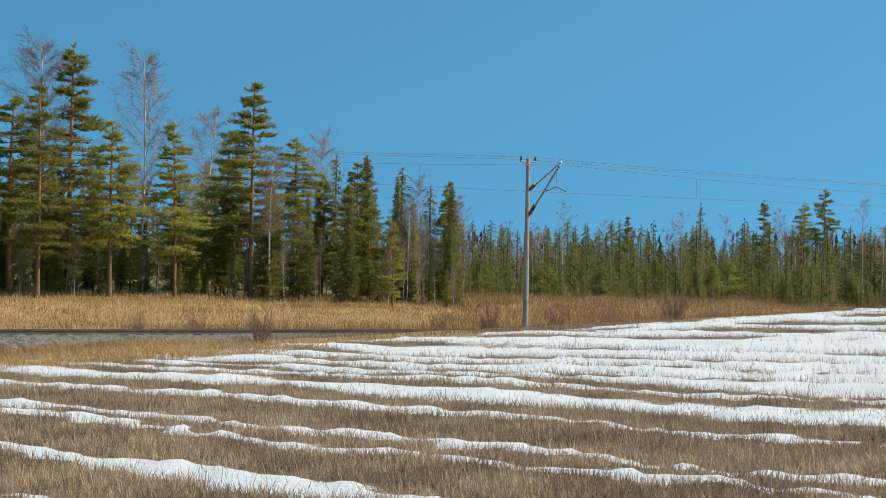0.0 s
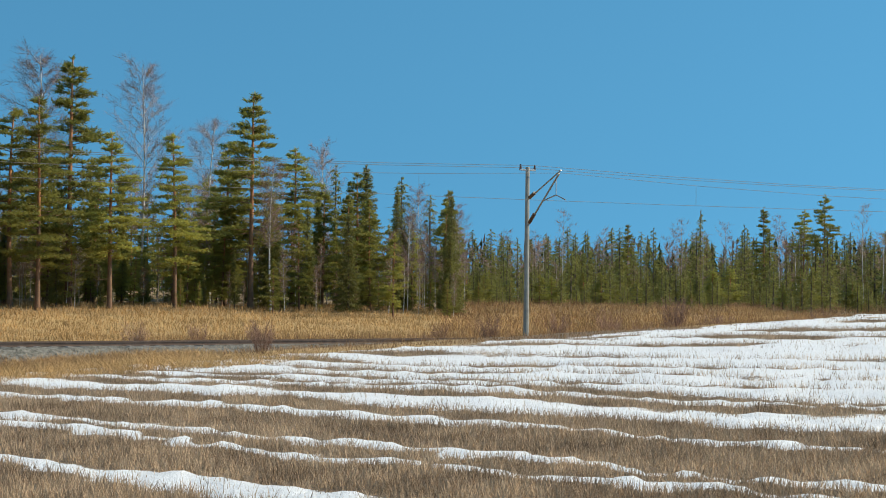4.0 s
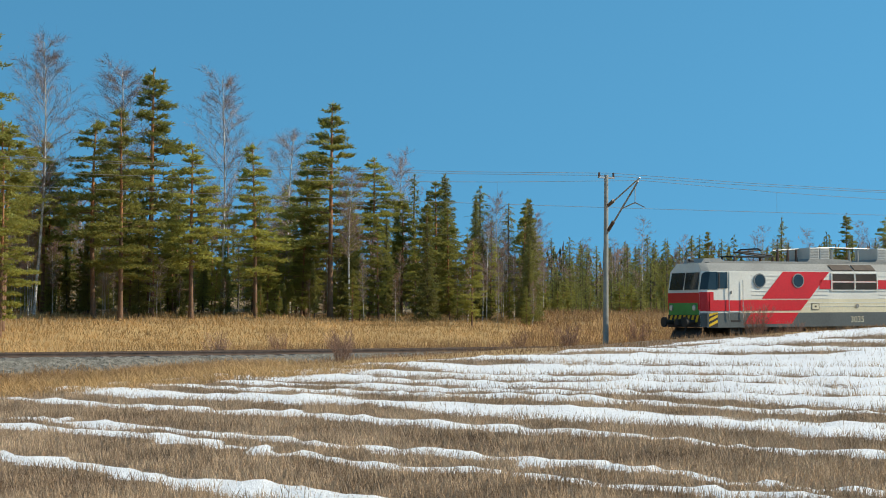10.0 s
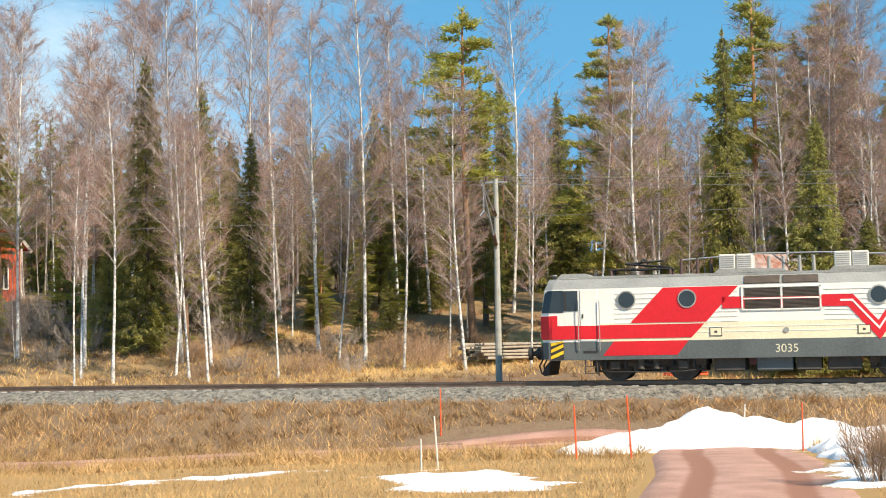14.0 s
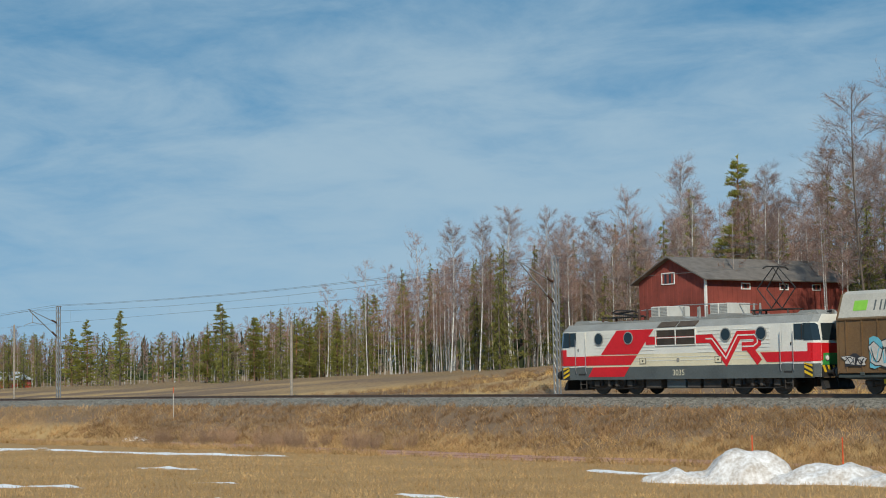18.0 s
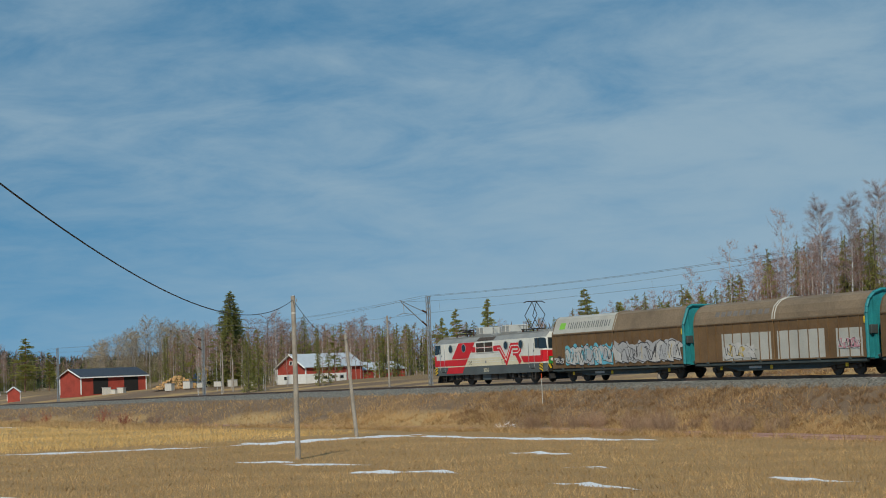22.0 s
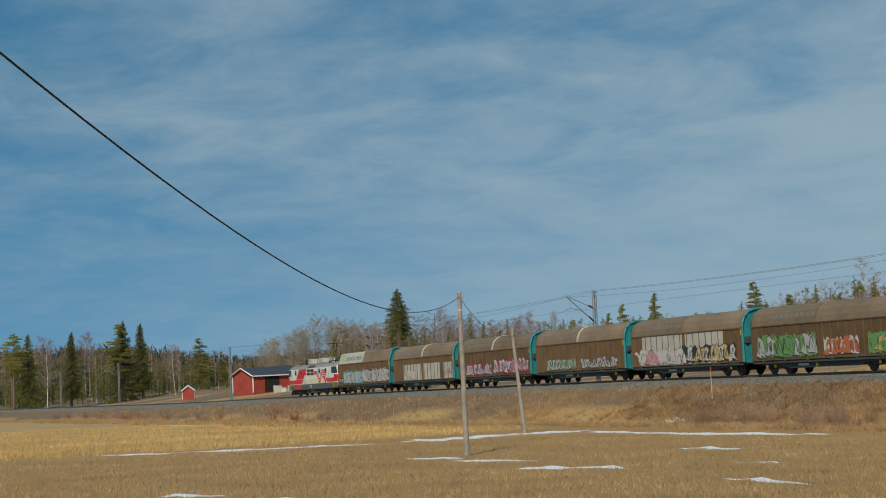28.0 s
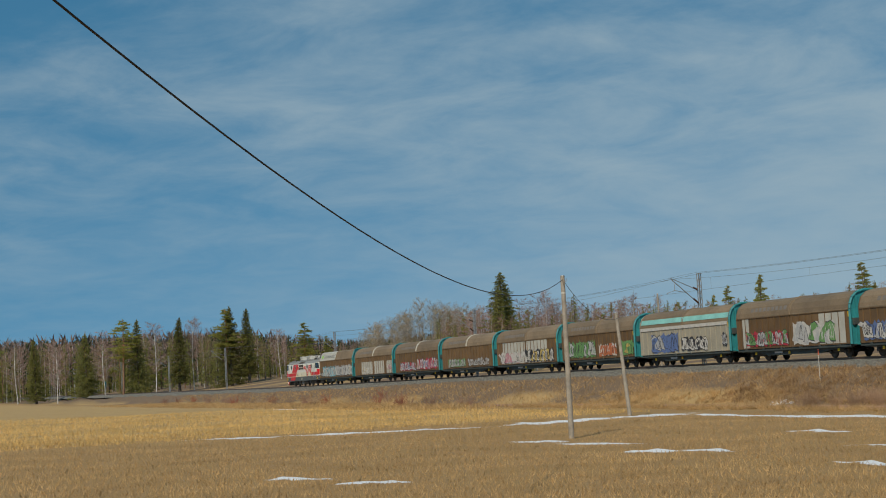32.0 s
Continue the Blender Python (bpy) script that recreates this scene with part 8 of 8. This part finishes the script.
        g.add([o, o - Vector((0.75, 0, 0)), o - Vector((0.75, 0, 0)) + sl * 0.5, o + sl * 0.5, o - Vector((0, 0.05, 0)), o - Vector((0.75, 0.05, 0)), o - Vector((0.75, 0.05, 0)) + sl * 0.5, o + sl * 0.5 - Vector((0, 0.05, 0))], [(0, 1, 2, 3), (4, 7, 6, 5), (0, 4, 5, 1), (3, 2, 6, 7), (0, 3, 7, 4), (1, 5, 6, 2)])
        part("sign_patch", g, M_GLIME, ob, "lime green sign patch")
    elif not spec.get("teal_top"):
        for q in range(9):
            x = 5.9 - q * 0.62
            g = Geo().add([(x, 1.495, 3.86), (x - 0.42, 1.495, 3.86), (x - 0.42, 1.375, 4.16), (x, 1.375, 4.16), (x, 1.43, 3.86), (x - 0.42, 1.43, 3.86), (x - 0.42, 1.32, 4.16), (x, 1.32, 4.16)], [(0, 1, 2, 3), (4, 7, 6, 5), (0, 4, 5, 1), (3, 2, 6, 7), (0, 3, 7, 4), (1, 5, 6, 2)])
            part("faded_mark", g, M_WFADE, ob, "faded sign mark on the roof" if q == 0 else "")
    if spec.get("teal_top"):
        part("teal_stripe", Geo().add([(7.9, 1.545, 3.68), (-7.9, 1.545, 3.68), (-7.9, 1.42, 4.1), (7.9, 1.42, 4.1), (7.9, 1.44, 3.68), (-7.9, 1.44, 3.68), (-7.9, 1.33, 4.1), (7.9, 1.33, 4.1)], [(0, 1, 2, 3), (4, 7, 6, 5), (0, 4, 5, 1), (3, 2, 6, 7), (0, 3, 7, 4), (1, 5, 6, 2)]), M_GTEAL, ob, "teal stripe under the roof")
        part("white_stripe", Geo().box(-7.9, 7.9, hw + 0.05, hw + 0.075, 3.12, 3.38), M_GWHITE, ob)
    return ob


M_GTEAL = mat("pale_teal_stripe", (0.22, 0.52, 0.48), 0.6, 0.15, 1, 12, 0)
M_WTAN = mat("grey_tan_wagon_paint", (0.34, 0.31, 0.24), 0.6, 0.15, 0.8, 14, 0.05)


def wheelset_mesh(r):
    g = Geo().rod((0, -0.8, 0), (0, 0.8, 0), 0.08, n=8)
    for s in (1, -1):
        g.rod((0, s * 0.73, 0), (0, s * 0.86, 0), r, r - 0.01, 24)
        g.rod((0, s * 0.85, 0), (0, s * 0.875, 0), r * 0.78, r * 0.74, 24)
        g.rod((0, s * 0.87, 0), (0, s * 0.96, 0), 0.13, 0.11, 12)
    return g.data("wheelset", M_UNDER)


WAGON_WHEEL = wheelset_mesh(0.46)
wagon_spin = []
SILV, CYA = (M_GSILVER, M_GSILVER, M_GWHITE), (M_GCYAN, M_GCYAN, M_GYEL)
WAGONS = [
    dict(label="brown sliding-wall freight wagon with a grey front roof and silver graffiti", flat=True, spray=((-7.8, -0.15, 1.1, 2.85, SILV, (M_GSILVER, M_GYEL, M_GCYAN, M_GBLACK), 5), (0.1, 6.3, 1.1, 2.75, SILV, (M_GCYAN, M_GCYAN, M_GBLACK), 5), (6.6, 7.7, 1.25, 1.9, (M_GWHITE,), (M_GBLACK,), 1))),
    dict(label="brown sliding-wall freight wagon with grey overpainted panels", pale_hoop=True, panels=(((0.3, 5.2), (1.05, 2.75)), ((-4.6, -0.3), (1.05, 2.75)), ((-7.8, -5.6), (1.05, 2.7))), spray=((1.9, 5.0, 1.1, 2.2, (M_GYEL, M_GWHITE), (M_GWHITE,), 3), (-7.6, -5.8, 1.5, 2.2, (M_GPINK,), (M_GWHITE,), 3))),
    dict(label="brown sliding-wall freight wagon with red and white graffiti", pale_hoop=True, spray=((-7.6, -0.3, 1.1, 2.6, (M_GWHITE, M_GPINK), (M_GRED, M_GBLUE), 7), (0.3, 6.2, 1.1, 2.3, (M_GWHITE, M_GSILVER), (M_GRED, M_GBLUE), 7))),
    dict(label="plain brown sliding-wall freight wagon with grey-green scrawls", pale_hoop=True, spray=((0.4, 6.0, 1.1, 2.2, (M_GSILVER,), (M_GGREEN, M_GBLACK), 6), (-6.8, -0.6, 1.1, 2.1, (M_GSILVER,), (M_WBROWN, M_GBLACK), 6))),
    dict(label="brown freight wagon with pale grey walls and pastel graffiti", panels=(((0.2, 6.4), (1.05, 3.34)), ((-5.6, -0.2), (1.05, 3.34))), spray=((1.0, 6.8, 1.05, 2.4, (M_GPINK, M_GWHITE), (M_GWHITE, M_GPINK), 4), (-7.3, 0.2, 1.05, 2.5, (M_GYEL, M_GWHITE), (M_GBLACK,), 7))),
    dict(label="brown freight wagon with green and orange graffiti", spray=((0.3, 7.4, 1.1, 2.9, (M_GSILVER, M_GGREEN), (M_GGREEN, M_GBLACK), 7), (-4.4, -0.6, 1.15, 2.4, (M_GORANGE,), (M_GWHITE, M_GORANGE), 4), (-7.8, -5.4, 1.1, 2.6, (M_GYEL, M_GGREEN), (M_GGREEN,), 2))),
    dict(label="grey-tan freight wagon with a teal stripe and blue graffiti", side=M_WTAN, teal_top=True, spray=((0.8, 5.8, 1.05, 2.9, (M_GSILVER, M_GBLUE), (M_GBLUE, M_GBLACK), 3), (-4.4, 0.2, 1.1, 2.4, (M_GWHITE,), (M_GBLACK,), 4), (-7.7, -7.0, 1.3, 2.6, (M_GSILVER,), (M_GBLACK,), 1))),
    dict(label="brown freight wagon with white outlined graffiti and a grey panel", panels=(((-7.6, -4.0), (1.05, 3.3)), ((6.2, 7.2), (1.05, 3.4))), spray=((0.3, 6.6, 1.1, 2.4, (M_GSILVER, M_GGREEN), (M_GRED, M_GBLACK), 7), (-6.2, -0.5, 1.05, 2.9, (M_GGREEN, M_GSILVER), (M_GWHITE,), 4))),
    dict(label="brown freight wagon with silver graffiti at its front", spray=((0.5, 7.6, 1.1, 2.6, (M_GSILVER, M_GWHITE), (M_GBLUE, M_GBLACK), 6),)),
]
loco, spinning = build_loco()
wagons = [build_wagon(i) for i in range(len(WAGONS))]


# ---- sleepers ----
def sleepers():
    g = Geo().add([(-0.13, -1.3, -0.20), (0.13, -1.3, -0.20), (0.13, 1.3, -0.20), (-0.13, 1.3, -0.20), (-0.10, -1.28, -0.155), (0.10, -1.28, -0.155), (0.10, 1.28, -0.155), (-0.10, 1.28, -0.155)], [(0, 1, 5, 4), (1, 2, 6, 5), (2, 3, 7, 6), (3, 0, 4, 7), (4, 5, 6, 7)])
    me = g.data("sleeper", M_SLEEPER)
    for i in range(290):
        s = -78 + i * 0.62
        t = float(np.interp(s, SS, TH))
        ob = new("sleeper", me)
        ob.parent = track
        ob.matrix_local = Matrix.LocRotScale(line_at(s), Euler((0, 0, math.pi - t)), None)


sleepers()


# ---- motion ----
def front_at(t):
    u = t - 20
    return 69.09 + 14.562 * u - 0.05613 * u * u - 0.00093 * u ** 3


def riding(s, base):
    """The pose of a vehicle whose middle is at s and whose bogies stand base apart."""
    a, b = line_at(s + base / 2), line_at(s - base / 2)
    d = (a - b).normalized()
    y = Vector((0, 0, 1)).cross(d).normalized()
    m = Matrix((d, y, d.cross(y))).transposed().to_4x4()
    m.translation = (a + b) / 2
    return m


def motions():
    times = [i * 0.5 for i in range(65)]
    walk(loco, [(t, riding(front_at(t) - LOCO / 2, 9.9)) for t in times])
    for i, w in enumerate(wagons):
        walk(w, [(t, riding(front_at(t) - LOCO - PITCH * (i + 0.5), 11.4)) for t in times])
    beats = [i / 22 for i in range(0, 705)]
    slow = [i / 25 for i in range(0, 801)]
    for wo, r, sgn in spinning + wagon_spin:
        c = wo.location.copy()
        walk(wo, [(t, Matrix.LocRotScale(c, Euler((0, sgn * ((front_at(t) / r) % (2 * math.pi)), 0 if sgn > 0 else math.pi)), None)) for t in (beats if r > 0.5 else slow)])


motions()
